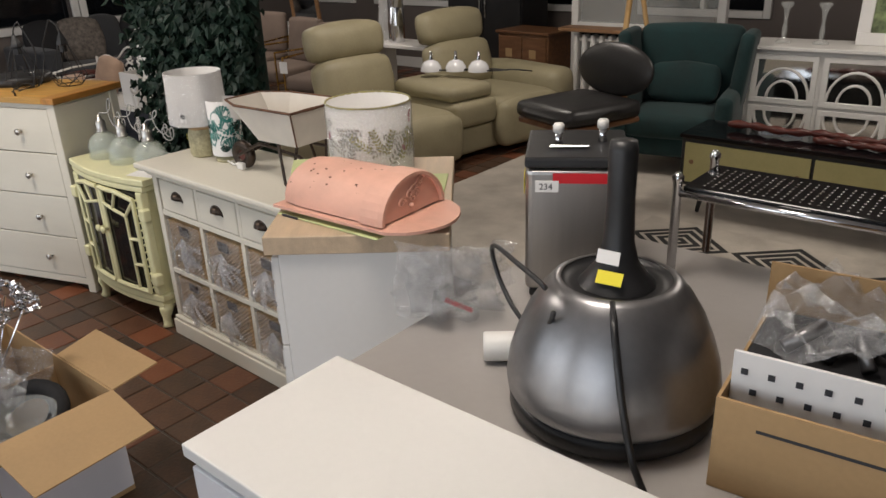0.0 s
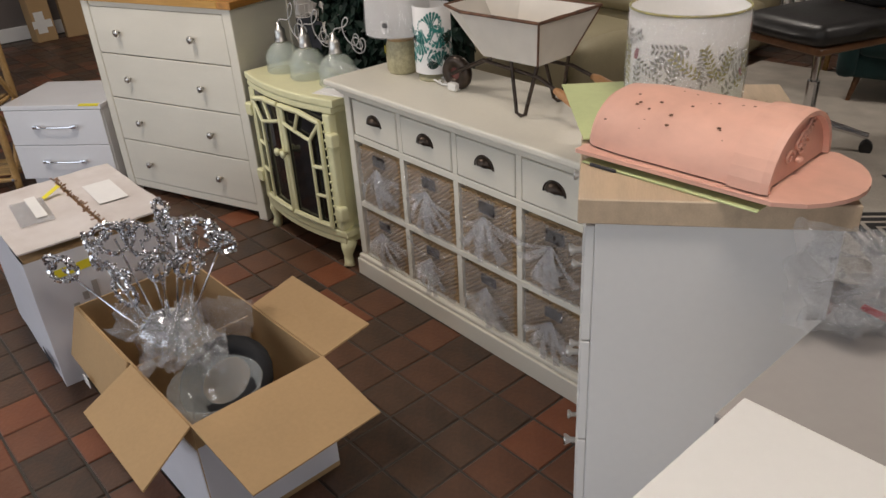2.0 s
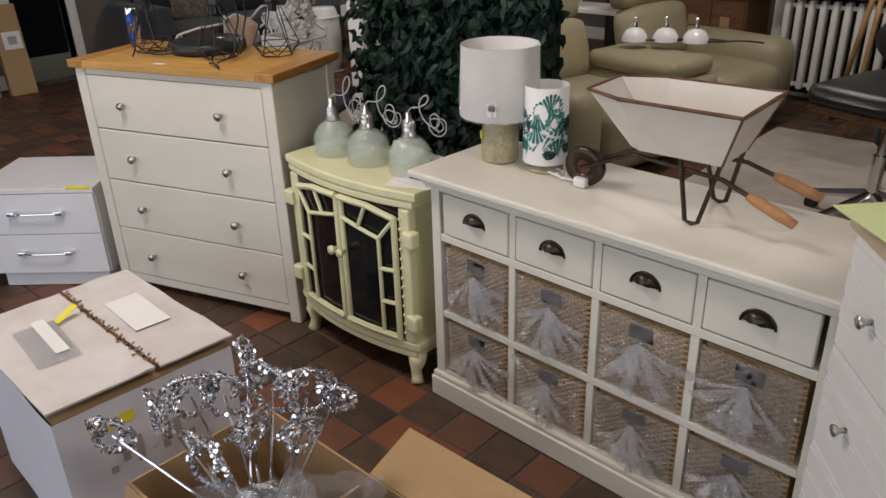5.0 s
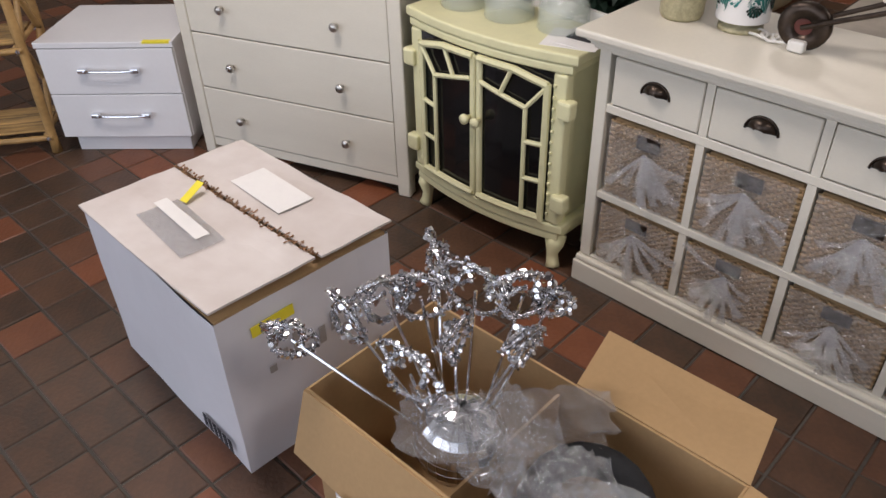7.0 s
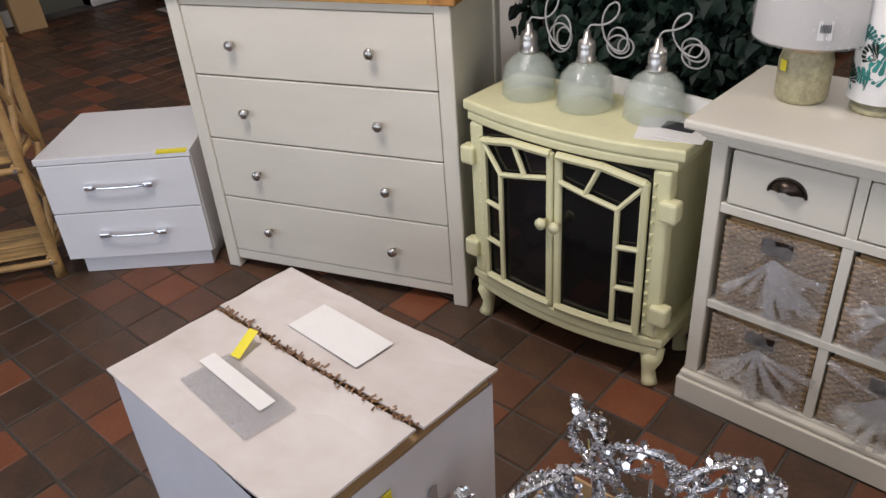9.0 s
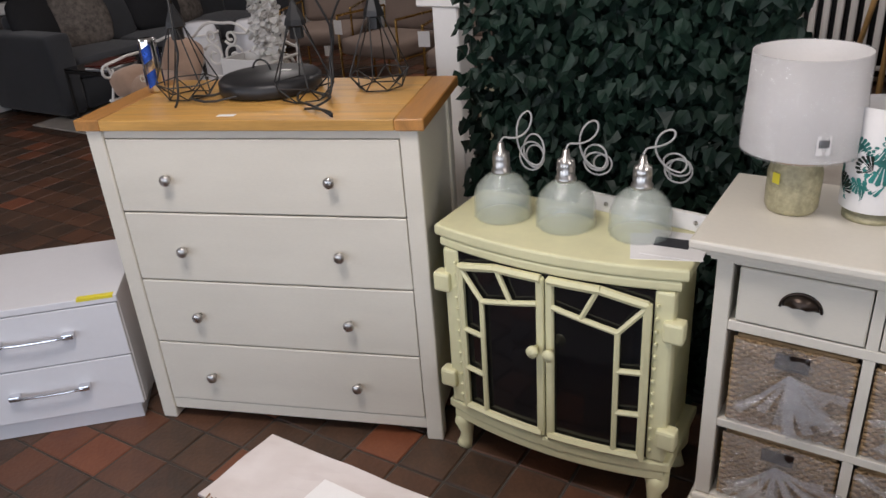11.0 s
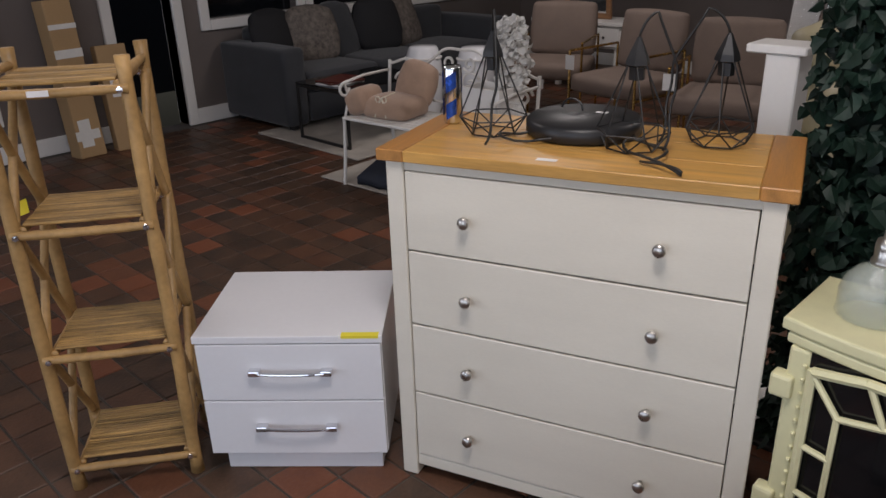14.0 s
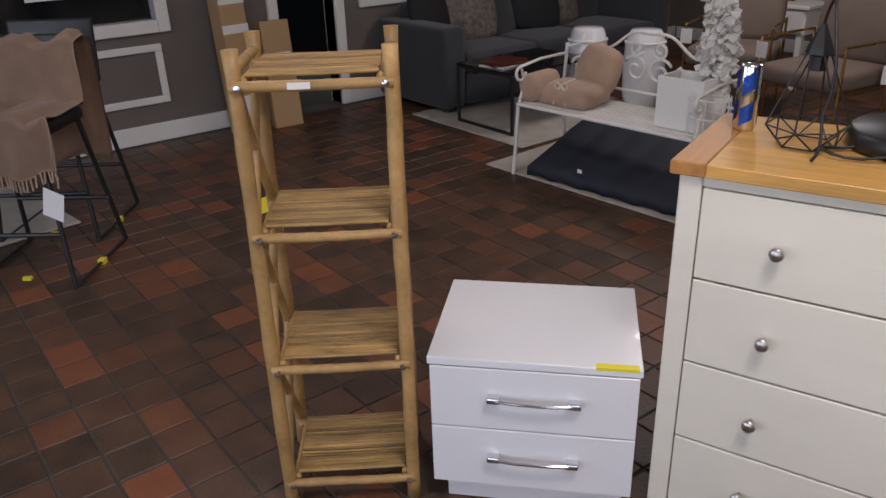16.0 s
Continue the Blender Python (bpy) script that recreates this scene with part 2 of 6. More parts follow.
M_monst = mat("teal_leaf_print", (0.02, 0.17, 0.15), 0.6, scale=18, amount=0.6, bump=0)
M_floral = mat("floral_grey_print", (0.28, 0.27, 0.25), 0.5, scale=20, amount=0.4, bump=0)
M_olive = mat("floral_olive_print", (0.33, 0.29, 0.09), 0.5, scale=20, amount=0.4, bump=0)
M_rose = mat("floral_rose_print", (0.4, 0.12, 0.16), 0.5, scale=20, amount=0.3, bump=0)
M_enamel = mat("chipped_white_enamel", (0.72, 0.67, 0.6), 0.45, scale=7, amount=0.07, bump=0.15, fine=30)
M_red = mat("red_plastic", (0.55, 0.012, 0.02), 0.4, amount=0.05, bump=0)
M_handle = mat("turned_wood_grip", (0.4, 0.2, 0.08), 0.5, scale=6, amount=0.2, bump=0.1, stretch=(6, 6, 1))
M_blue = mat("blue_can", (0.03, 0.09, 0.42), 0.25, 0.7, scale=30, amount=0.3, bump=0)
M_sequin = mat("silver_sequins", (0.62, 0.62, 0.64), 0.16, 1.0, scale=140, amount=0.5, bump=1.0, fine=220)
M_fluff = mat("cream_feathers", (0.68, 0.62, 0.5), 0.9, scale=30, amount=0.2, bump=1.0, fine=90)
M_maroon = mat("maroon_rail", (0.09, 0.018, 0.012), 0.35, scale=10, amount=0.3, bump=0.1)
M_mustard = mat("pale_straw_panel", (0.47, 0.42, 0.19), 0.5, scale=6, amount=0.08, bump=0.05)
# opaque pane; the darkness of the room behind is in its colour
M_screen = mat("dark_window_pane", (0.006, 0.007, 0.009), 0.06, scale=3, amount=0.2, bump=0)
M_mirror = mat("mirror_silver", (0.8, 0.8, 0.8), 0.03, 1.0, amount=0.01, bump=0)
M_seed = mat("lavender_print", (0.16, 0.2, 0.09), 0.5, scale=14, amount=0.8, bump=0)


# ---- mesh helpers ----
def part(name, bm, material, parent=None, label="", smooth=False):
    me = bpy.data.meshes.new(name)
    bm.normal_update()
    bm.to_mesh(me)
    bm.free()
    if smooth:
        for p in me.polygons:
            p.use_smooth = True
    me.materials.append(material)
    o = new(name, me)
    o.parent = parent
    if label:
        o["label"] = label
    return o


def thing(name, m, label, category, group="", kind=""):
    o = new(name)
    o.matrix_world = m
    return tagged(o, label, category, group, kind)


def box(x0, y0, z0, x1, y1, z1, bev=0.003, seg=1, bm=None):
    bm = bm or bmesh.new()
    r = bmesh.ops.create_cube(bm, size=1, matrix=Matrix.LocRotScale(((x0 + x1) / 2, (y0 + y1) / 2, (z0 + z1) / 2), None, (abs(x1 - x0), abs(y1 - y0), abs(z1 - z0))))
    if bev:
        es = {e for v in r["verts"] for e in v.link_edges}
        bmesh.ops.bevel(bm, geom=list(es), offset=bev, segments=seg, affect="EDGES", profile=0.5)
    return bm


def tube(pts, r, seg=8, bm=None, closed=False, ends=True):
    """A round bar along points; r a number or one a point."""
    bm = bm or bmesh.new()
    pts = [Vector(p) for p in pts]
    n = len(pts)
    rs = r if isinstance(r, (list, tuple)) else [r] * n
    rings, up = [], Vector((0, 0, 1))
    for i, p in enumerate(pts):
        a = pts[(i - 1) % n] if (closed or i) else p
        b = pts[(i + 1) % n] if (closed or i < n - 1) else p
        t = (b - a).normalized()
        s = t.cross(up)
        if s.length < 0.05:
            s = t.cross(Vector((1, 0, 0)))
        s.normalize()
        u = s.cross(t).normalized()
        up = u if i else u
        rings.append([bm.verts.new(p + rs[i] * (math.cos(k * 2 * math.pi / seg) * s + math.sin(k * 2 * math.pi / seg) * u)) for k in range(seg)])
    for i in range(n if closed else n - 1):
        a, b = rings[i], rings[(i + 1) % n]
        for k in range(seg):
            bm.faces.new((a[k], a[(k + 1) % seg], b[(k + 1) % seg], b[k]))
    if not closed and ends:
        bm.faces.new(rings[0][::-1])
        bm.faces.new(rings[-1])
    return bm


def lathe(profile, seg=24, bm=None, at=(0, 0, 0)):
    """Turned shape from (radius, height) pairs."""
    bm = bm or bmesh.new()
    rings = []
    for r, z in profile:
        if r < 1e-5:
            rings.append([bm.verts.new((at[0], at[1], at[2] + z))])
        else:
            rings.append([bm.verts.new((at[0] + r * math.cos(k * 2 * math.pi / seg), at[1] + r * math.sin(k * 2 * math.pi / seg), at[2] + z)) for k in range(seg)])
    for a, b in zip(rings, rings[1:]):
        for k in range(seg):
            q = [a[k % len(a)], a[(k + 1) % len(a)], b[(k + 1) % len(b)], b[k % len(b)]]
            f = list(dict.fromkeys(q))
            if len(f) > 2:
                bm.faces.new(f)
    return bm


def prism(poly, z0, z1, bm=None):
    """An upright slab over a plan outline."""
    bm = bm or bmesh.new()
    lo = [bm.verts.new((x, y, z0)) for x, y in poly]
    hi = [bm.verts.new((x, y, z1)) for x, y in poly]
    n = len(poly)
    for k in range(n):
        bm.faces.new((lo[k], lo[(k + 1) % n], hi[(k + 1) % n], hi[k]))
    bm.faces.new(lo[::-1])
    bm.faces.new(hi)
    bmesh.ops.recalc_face_normals(bm, faces=bm.faces)
    return bm


def plate(corners, th, bm=None):
    """A thin slab on four corners, thickened along its normal."""
    bm = bm or bmesh.new()
    c = [Vector(p) for p in corners]
    n = (c[1] - c[0]).cross(c[3] - c[0]).normalized() * th
    lo, hi = [bm.verts.new(p) for p in c], [bm.verts.new(p + n) for p in c]
    bm.faces.new(lo[::-1])
    bm.faces.new(hi)
    for k in range(4):
        bm.faces.new((lo[k], lo[(k + 1) % 4], hi[(k + 1) % 4], hi[k]))
    bmesh.ops.recalc_face_normals(bm, faces=bm.faces)
    return bm


def moved(bm, m):
    bmesh.ops.transform(bm, matrix=m, verts=bm.verts)
    return bm


def soft(x0, y0, z0, x1, y1, z1, r=0.05, puff=0.0, bm=None):
    """A padded block with rounded edges and swelling faces."""
    b = bm or bmesh.new()
    t = bmesh.new()
    bmesh.ops.create_cube(t, size=1, matrix=Matrix.LocRotScale(((x0 + x1) / 2, (y0 + y1) / 2, (z0 + z1) / 2), None, (x1 - x0, y1 - y0, z1 - z0)))
    bmesh.ops.bevel(t, geom=t.edges[:], offset=r, segments=3, affect="EDGES", profile=0.6)
    bmesh.ops.subdivide_edges(t, edges=[e for e in t.edges if e.calc_length() > 0.12], cuts=3, use_grid_fill=True)
    if puff:
        c = Vector(((x0 + x1) / 2, (y0 + y1) / 2, (z0 + z1) / 2))
        h = Vector(((x1 - x0) / 2, (y1 - y0) / 2, (z1 - z0) / 2))
        for v in t.verts:
            d = v.co - c
            k = [min(1, abs(d[i]) / h[i]) for i in range(3)]
            for i in range(3):
                j, l = (i + 1) % 3, (i + 2) % 3
                v.co[i] += math.copysign(puff * k[i] * (1 - k[j] ** 2) * (1 - k[l] ** 2), d[i])
            v.co += Vector(noise.noise_vector(v.co * 7)) * puff * 0.25
    me = bpy.data.meshes.new("tmp")
    t.to_mesh(me)
    t.free()
    b.from_mesh(me)
    bpy.data.meshes.remove(me)
    return b


def crumple(cx, cy, w, h, seed, amp=0.02, nx=14, nz=14, flare=0.0):
    """A creased sheet of film in the x-z plane, facing -y."""
    bm = bmesh.new()
    g = []
    for i in range(nx + 1):
        row = []
        for k in range(nz + 1):
            u, v = i / nx - 0.5, k / nz - 0.5
            n = noise.noise(Vector((u * 5 + seed * 3.1, v * 5, seed)))
            n2 = abs(noise.noise(Vector((u * 13 + seed, v * 11, seed * 2))))
            row.append(bm.verts.new((cx + u * w + amp * 0.5 * n, cy - amp * (0.5 + n + 1.4 * n2) - flare * (0.25 - u * u), v * h + amp * 0.5 * n2)))
        g.append(row)
    for i in range(nx):
        for k in range(nz):
            bm.faces.new((g[i][k], g[i + 1][k], g[i + 1][k + 1], g[i][k + 1]))
    return bm


def arc(cx, cy, r, a0, a1, n=12):
    return [(cx + r * math.cos(radians(a0 + (a1 - a0) * i / n)), cy + r * math.sin(radians(a0 + (a1 - a0) * i / n))) for i in range(n + 1)]


# ---- the room ----
def structure(name, bm, material, label, category):
    return tagged(part(name, bm, material), label, category, kind="structure")


floor = structure("floor", box(-9.3, -3.0, -0.1, 3.0, 8.2, -0.006, 0), M_grout, "dark grouted bed under brown and red quarry tiles", "floor")
structure("ceiling", box(-9.3, -3.0, 2.7, 3.0, 8.2, 2.8, 0), M_ceil, "plain white painted shop ceiling", "ceiling")


def pierced(axis, at, th, lo, hi, height, holes):
    """A wall along an axis, with rectangular openings (a, b, z0, z1)."""
    bm = bmesh.new()
    cuts = sorted({lo, hi, *[h[0] for h in holes], *[h[1] for h in holes]})
    for a, b in zip(cuts, cuts[1:]):
        zs = [0.0]
        for h in sorted(holes, key=lambda q: q[2]):
            if h[0] <= a + 1e-6 and h[1] >= b - 1e-6:
                zs += [h[2], h[3]]
        zs.append(height)
        for z0, z1 in zip(zs[::2], zs[1::2]):
            if z1 - z0 > 1e-4:
                if axis == "y":
                    box(at, a, z0, at + th, b, z1, 0, bm=bm)
                else:
                    box(a, at, z0, b, at + th, z1, 0, bm=bm)
    return bm


WX = -9.15
W_HOLES = [(0.55, 1.68, 0.84, 1.9), (2.6, 3.1, 0.0, 2.1), (3.42, 4.32, 0.84, 1.9), (4.5, 5.42, 0.84, 1.9), (5.75, 6.6, 0.84, 1.9)]
structure("wall_west", pierced("y", WX - 0.15, 0.15, -3.0, 8.2, 2.7, W_HOLES), M_wall, "taupe painted wall with white framed openings", "wall")
NY = 7.6
N_HOLES = [(-8.7, -7.9, 0.85, 1.9), (-7.4, -6.0, 0.85, 1.9), (-5.6, -4.4, 0.85, 1.9), (-3.6, -2.4, 0.85, 1.9)]
structure("wall_north", pierced("x", NY, 0.15, -9.3, 3.0, 2.7, N_HOLES), M_wall, "taupe painted back wall of the shop", "wall")
S_HOLES = [(-8.0, -5.2, 0.5, 2.4), (-4.6, -1.8, 0.5, 2.4), (-1.2, 1.6, 0.5, 2.4)]
structure("wall_south", pierced("x", -3.0, 0.15, -9.15, 2.85, 2.7, S_HOLES), M_wall, "shop front wall with wide display windows", "wall")
structure("wall_east", box(2.85, -2.85, 0, 3.0, 7.6, 2.7, 0), M_wall, "plain taupe painted side wall", "wall")
# near-black blocks added in place of unlit rooms
structure("backdrop", box(-14, -1.5, -0.1, -11.2, 8.2, 2.8, 0), M_dark, "near-black block standing in for the unlit room beyond", "backdrop")
structure("backdrop", box(-9.3, 9.2, -0.1, 3.0, 9.4, 2.8, 0), M_dark, "near-black slab standing in for unlit space behind the windows", "backdrop")

for i, h in enumerate(W_HOLES):
    door = h[2] == 0
    w = thing("door_1" if door else "window_%d" % (i + 1), pose(WX, 0, 0), "open dark doorway with white moulded frame" if door else "dark interior window in a broad white frame", "doorway" if door else "window", kind="structure")
    f = 0.085
    part("window_frame", box(-0.16, h[0] - f, h[2] - (0 if door else f), 0.03, h[0], h[3] + f, 0.006), M_trim, w)
    part("window_frame", box(-0.16, h[1], h[2] - (0 if door else f), 0.03, h[1] + f, h[3] + f, 0.006), M_trim, w)
    part("window_frame", box(-0.16, h[0], h[3], 0.03, h[1], h[3] + f, 0.006), M_trim, w)
    if not door:
        part("window_sill", box(-0.16, h[0], h[2] - f, 0.034, h[1], h[2], 0.006), M_trim, w)
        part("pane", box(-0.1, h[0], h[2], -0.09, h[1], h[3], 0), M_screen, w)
for i, h in enumerate(N_HOLES):
    w = thing("window_%d" % (i + 6), pose(0, NY, 0), "dark back window in a white frame", "window", kind="structure")
    f = 0.07
    part("window_frame", box(h[0] - f, -0.03, h[2] - f, h[0], 0.1, h[3] + f, 0.005), M_trim, w)
    part("window_frame", box(h[1], -0.03, h[2] - f, h[1] + f, 0.1, h[3] + f, 0.005), M_trim, w)
    part("window_frame", box(h[0], -0.03, h[3], h[1], 0.1, h[3] + f, 0.005), M_trim, w)
    part("window_sill", box(h[0], -0.034, h[2] - f, h[1], 0.1, h[2], 0.005), M_trim, w)
    part("window_frame", box((h[0] + h[1]) / 2 - 0.02, 0.0, h[2], (h[0] + h[1]) / 2 + 0.02, 0.05, h[3], 0.004), M_trim, w)
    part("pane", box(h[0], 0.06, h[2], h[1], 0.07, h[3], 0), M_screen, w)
for a, b in ((-2.8, 2.515), (3.185, 7.6)):
    structure("baseboard", box(WX, a, 0, WX + 0.025, b, 0.13, 0.006, 2), M_trim, "white moulded skirting board along the wall", "skirting")
structure("baseboard", box(-9.1, NY - 0.025, 0, 2.8, NY, 0.13, 0.006, 2), M_trim, "white moulded skirting board along the wall", "skirting")
for y0, y1 in ((-1.2, 0.3), (0.42, 1.68)):
    p = thing("trim", pose(WX, 0, 0), "white raised moulding framing a wall panel", "panel moulding", kind="structure")
    for a in ((y0, 0.27, y1, 0.32), (y0, 0.63, y1, 0.68), (y0, 0.32, y0 + 0.05, 0.63), (y1 - 0.05, 0.32, y1, 0.63)):
        part("moulding", box(0, a[0], a[1], 0.02, a[2], a[3], 0.006, 2), M_trim, p)
for h in S_HOLES:
    w = thing("window_%d" % (10 + S_HOLES.index(h)), pose(0, -3.0, 0), "wide shop window in a white frame", "window", kind="structure")
    for a in ((h[0], h[2], h[0] + 0.06, h[3]), (h[1] - 0.06, h[2], h[1], h[3]), (h[0] + 0.06, h[3] - 0.06, h[1] - 0.06, h[3]), (h[0] + 0.06, h[2], h[1] - 0.06, h[2] + 0.06)):
        part("window_frame", box(a[0], 0.03, a[1], a[2], 0.12, a[3], 0.004), M_trim, w)
    g = part("pane", box(h[0] + 0.06, 0.07, h[2] + 0.06, h[1] - 0.06, 0.076, h[3] - 0.06, 0), M_clear, w)
    g.visible_shadow = False

# ceiling lights above the shop floor
for i, (x, y) in enumerate(((-6.6, 1.2), (-3.6, 0.6), (-0.8, 0.8), (-6.6, 4.6), (-3.4, 4.2), (-0.6, 4.4))):
    c = thing("ceiling_light", pose(x, y, 2.7), "square white ceiling light panel, switched on", "ceiling light", "ceiling lights")
    part("frame", box(-0.32, -0.32, -0.03, 0.32, 0.32, 0.0, 0.004), M_trim, c)

# ---- chest of drawers ----
def chest():
    c = thing("chest_of_drawers", pose(-4.516, 1.233, 0, 0, 0, 18.9) @ Matrix.Diagonal((0.98, 0.98, 1.015, 1)), "white painted four drawer chest with oiled oak top", "chest of drawers")
    W, D = 0.962, 0.42
    for x in (0, W - 0.05):
        part("panel", box(x, 0, 0, x + 0.05, 0.05, 0.962, 0.003), M_cream, c)
        part("panel", box(x, D - 0.05, 0, x + 0.05, D, 0.962, 0.003), M_cream, c)
        part("panel", box(x + 0.008, 0.05, 0.06, x + 0.042, D - 0.05, 0.962, 0), M_cream, c)
    part("panel", box(0.05, 0.008, 0.938, W - 0.05, 0.03, 0.962, 0), M_cream, c)
    part("panel", box(0.05, 0.006, 0.036, W - 0.05, 0.03, 0.074, 0.003), M_cream, c)
    part("panel", box(0.05, D - 0.02, 0.06, W - 0.05, D - 0.01, 0.962, 0), M_cream, c)
    part("panel", box(0.05, 0.03, 0.06, W - 0.05, D - 0.02, 0.075, 0), M_cream, c)
    for i in range(4):
        z = 0.078 + 0.2155 * i
        d = part("drawer", box(0.053, 0.003, z, W - 0.053, 0.022, z + 0.2107, 0.003, 2), M_cream, c)
        # near-black box, so the drawer gaps come out as shade
        box_b = box(0.06, 0.024, z + 0.01, W - 0.06, D - 0.03, z + 0.15, 0)
        part("drawer_box", box_b, M_dark, d)
        for x in (0.225, W - 0.252):
            part("knob", moved(lathe([(0.0, 0.0), (0.006, 0.0), (0.006, 0.012), (0.014, 0.016), (0.0165, 0.023), (0.014, 0.029), (0.0, 0.031)], 16), pose(x, 0.003, z + 0.101, 90, 0, 0)), M_nickel, d, "round brushed metal knob", True)
    for k in range(3):
        y0 = -0.013 + k * 0.151
        part("top_plank", box(0.058, y0, 0.963, W - 0.058, y0 + 0.1505, 0.992, 0.002), M_oak, c, "oiled oak top plank")
    for x in (-0.02, W - 0.0575):
        part("top_end", box(x, -0.014, 0.962, x + 0.0775, 0.44, 0.993, 0.003), M_oak_end, c, "darker oak breadboard end")
    part("price_label", box(0.4, 0.02, 0.9925, 0.45, 0.04, 0.9932, 0), M_paper, c)


chest()


# ---- bedside cabinet ----
def nightstand():
    c = thing("bedside_cabinet", pose(-4.937, 0.837, 0, 0, 0, 42) @ Matrix.Diagonal((1.0, 1.02, 0.985, 1)), "small white gloss two drawer bedside cabinet", "bedside cabinet")
    W, D = 0.54, 0.43
    part("plinth", box(0.04, 0.03, 0, W - 0.025, D - 0.02, 0.07, 0.002), M_gloss, c)
    part("body", box(0.004, 0.02, 0.07, W - 0.004, D, 0.457, 0.002), M_gloss, c)
    part("top", box(0, 0, 0.457, W, D + 0.002, 0.48, 0.002), M_gloss, c)
    for i in range(2):
        z = 0.075 + i * 0.191
        d = part("drawer", box(0.006, 0.001, z, W - 0.006, 0.019, z + 0.187, 0.002), M_gloss, c)
        h = bmesh.new()
        tube([(0.165 + 0.22 * k / 12, -0.026 + 0.01 * abs(k / 6 - 1) ** 3, z + 0.104) for k in range(13)], 0.0055, 10, bm=h)
        for x in (0.155, 0.36):
            box(x, -0.024, z + 0.095, x + 0.035, 0.001, z + 0.113, 0.004, 2, bm=h)
        part("handle", h, M_chrome, d, "long chrome bar handle")
    part("sticker", box(0.425, -0.0008, 0.473, 0.53, 0.02, 0.4815, 0), M_yellow, c, "yellow sale sticker")


nightstand()


# ---- bamboo shelf ----
def bamboo():
    c = thing("bamboo_shelf", pose(-5.192, 0.535, 0, 0, 0, 54.6), "four tier bamboo pole shelf unit standing on tiles", "shelf unit")
    W, D, H = 0.345, 0.27, 1.25

    def pole(name, a, b, r, par=c, nodes=5):
        n = 22
        pts, rs = [], []
        va, vb = Vector(a), Vector(b)
        for i in range(n + 1):
            t = i / n
            w = Vector(noise.noise_vector(va * 9 + Vector((t * 2, 0, 0)))) * r * 0.3
            pts.append(va.lerp(vb, t) + w)
            k = min(abs(t * nodes - round(t * nodes)) * n / nodes, 1)
            rs.append(r * (1.13 - 0.13 * k) * (1 - 0.08 * t))
        return part(name, tube(pts, rs, 10), M_bamboo, par, smooth=True)

    for x in (0, W):
        for y in (0, D):
            pole("post", (x, y, 0), (x, y, H), 0.0185)
    for z in (0.07, 0.44, 0.81, 1.17):
        for y in (-0.012, D - 0.012):
            pole("rail", (-0.005, y, z), (W + 0.005, y, z), 0.0125)
            for x in (0.012, W - 0.012):
                part("bolt", moved(lathe([(0, 0), (0.009, 0.0), (0.008, 0.004), (0, 0.005)], 10), pose(x, y - 0.0135, z, 90, 0, 0)), M_chrome, c, "steel bolt head")
        for x in (0.02, W - 0.02):
            pole("rail", (x, 0, z + 0.008), (x, D, z + 0.008), 0.011)
        for i in range(20):
            y = 0.012 + i * (D - 0.03) / 19
            part("slat", tube([(0.025, y, z + 0.022 + 0.002 * noise.noise(Vector((i, z * 9, 0)))), (W / 2, y + 0.002 * noise.noise(Vector((i * 2, z, 3))), z + 0.021), (W - 0.025, y, z + 0.022)], 0.0046 + 0.0012 * math.sin(i * 7.1), 6), M_cane, c)
    for x in (0, W):
        for a, b in ((0.1, 0.44), (0.44, 0.81), (0.81, 1.17)):
            pole("brace", (x, 0.01, a), (x, D - 0.01, b), 0.0125, nodes=2)
            pole("brace", (x, D - 0.01, a), (x, 0.01, b), 0.0125, nodes=2)
        pole("rail", (x, 0, 1.205), (x, D, 1.205), 0.013)
    part("price_label", box(0.12, -0.0275, 1.165, 0.17, -0.026, 1.18, 0), M_paper, c)
    part("tag", plate([(-0.01, 0.09, 0.83), (0.02, 0.09, 0.84), (0.02, 0.09, 0.88), (-0.01, 0.09, 0.87)], 0.001), M_yellow, c, "yellow paper tag")


bamboo()


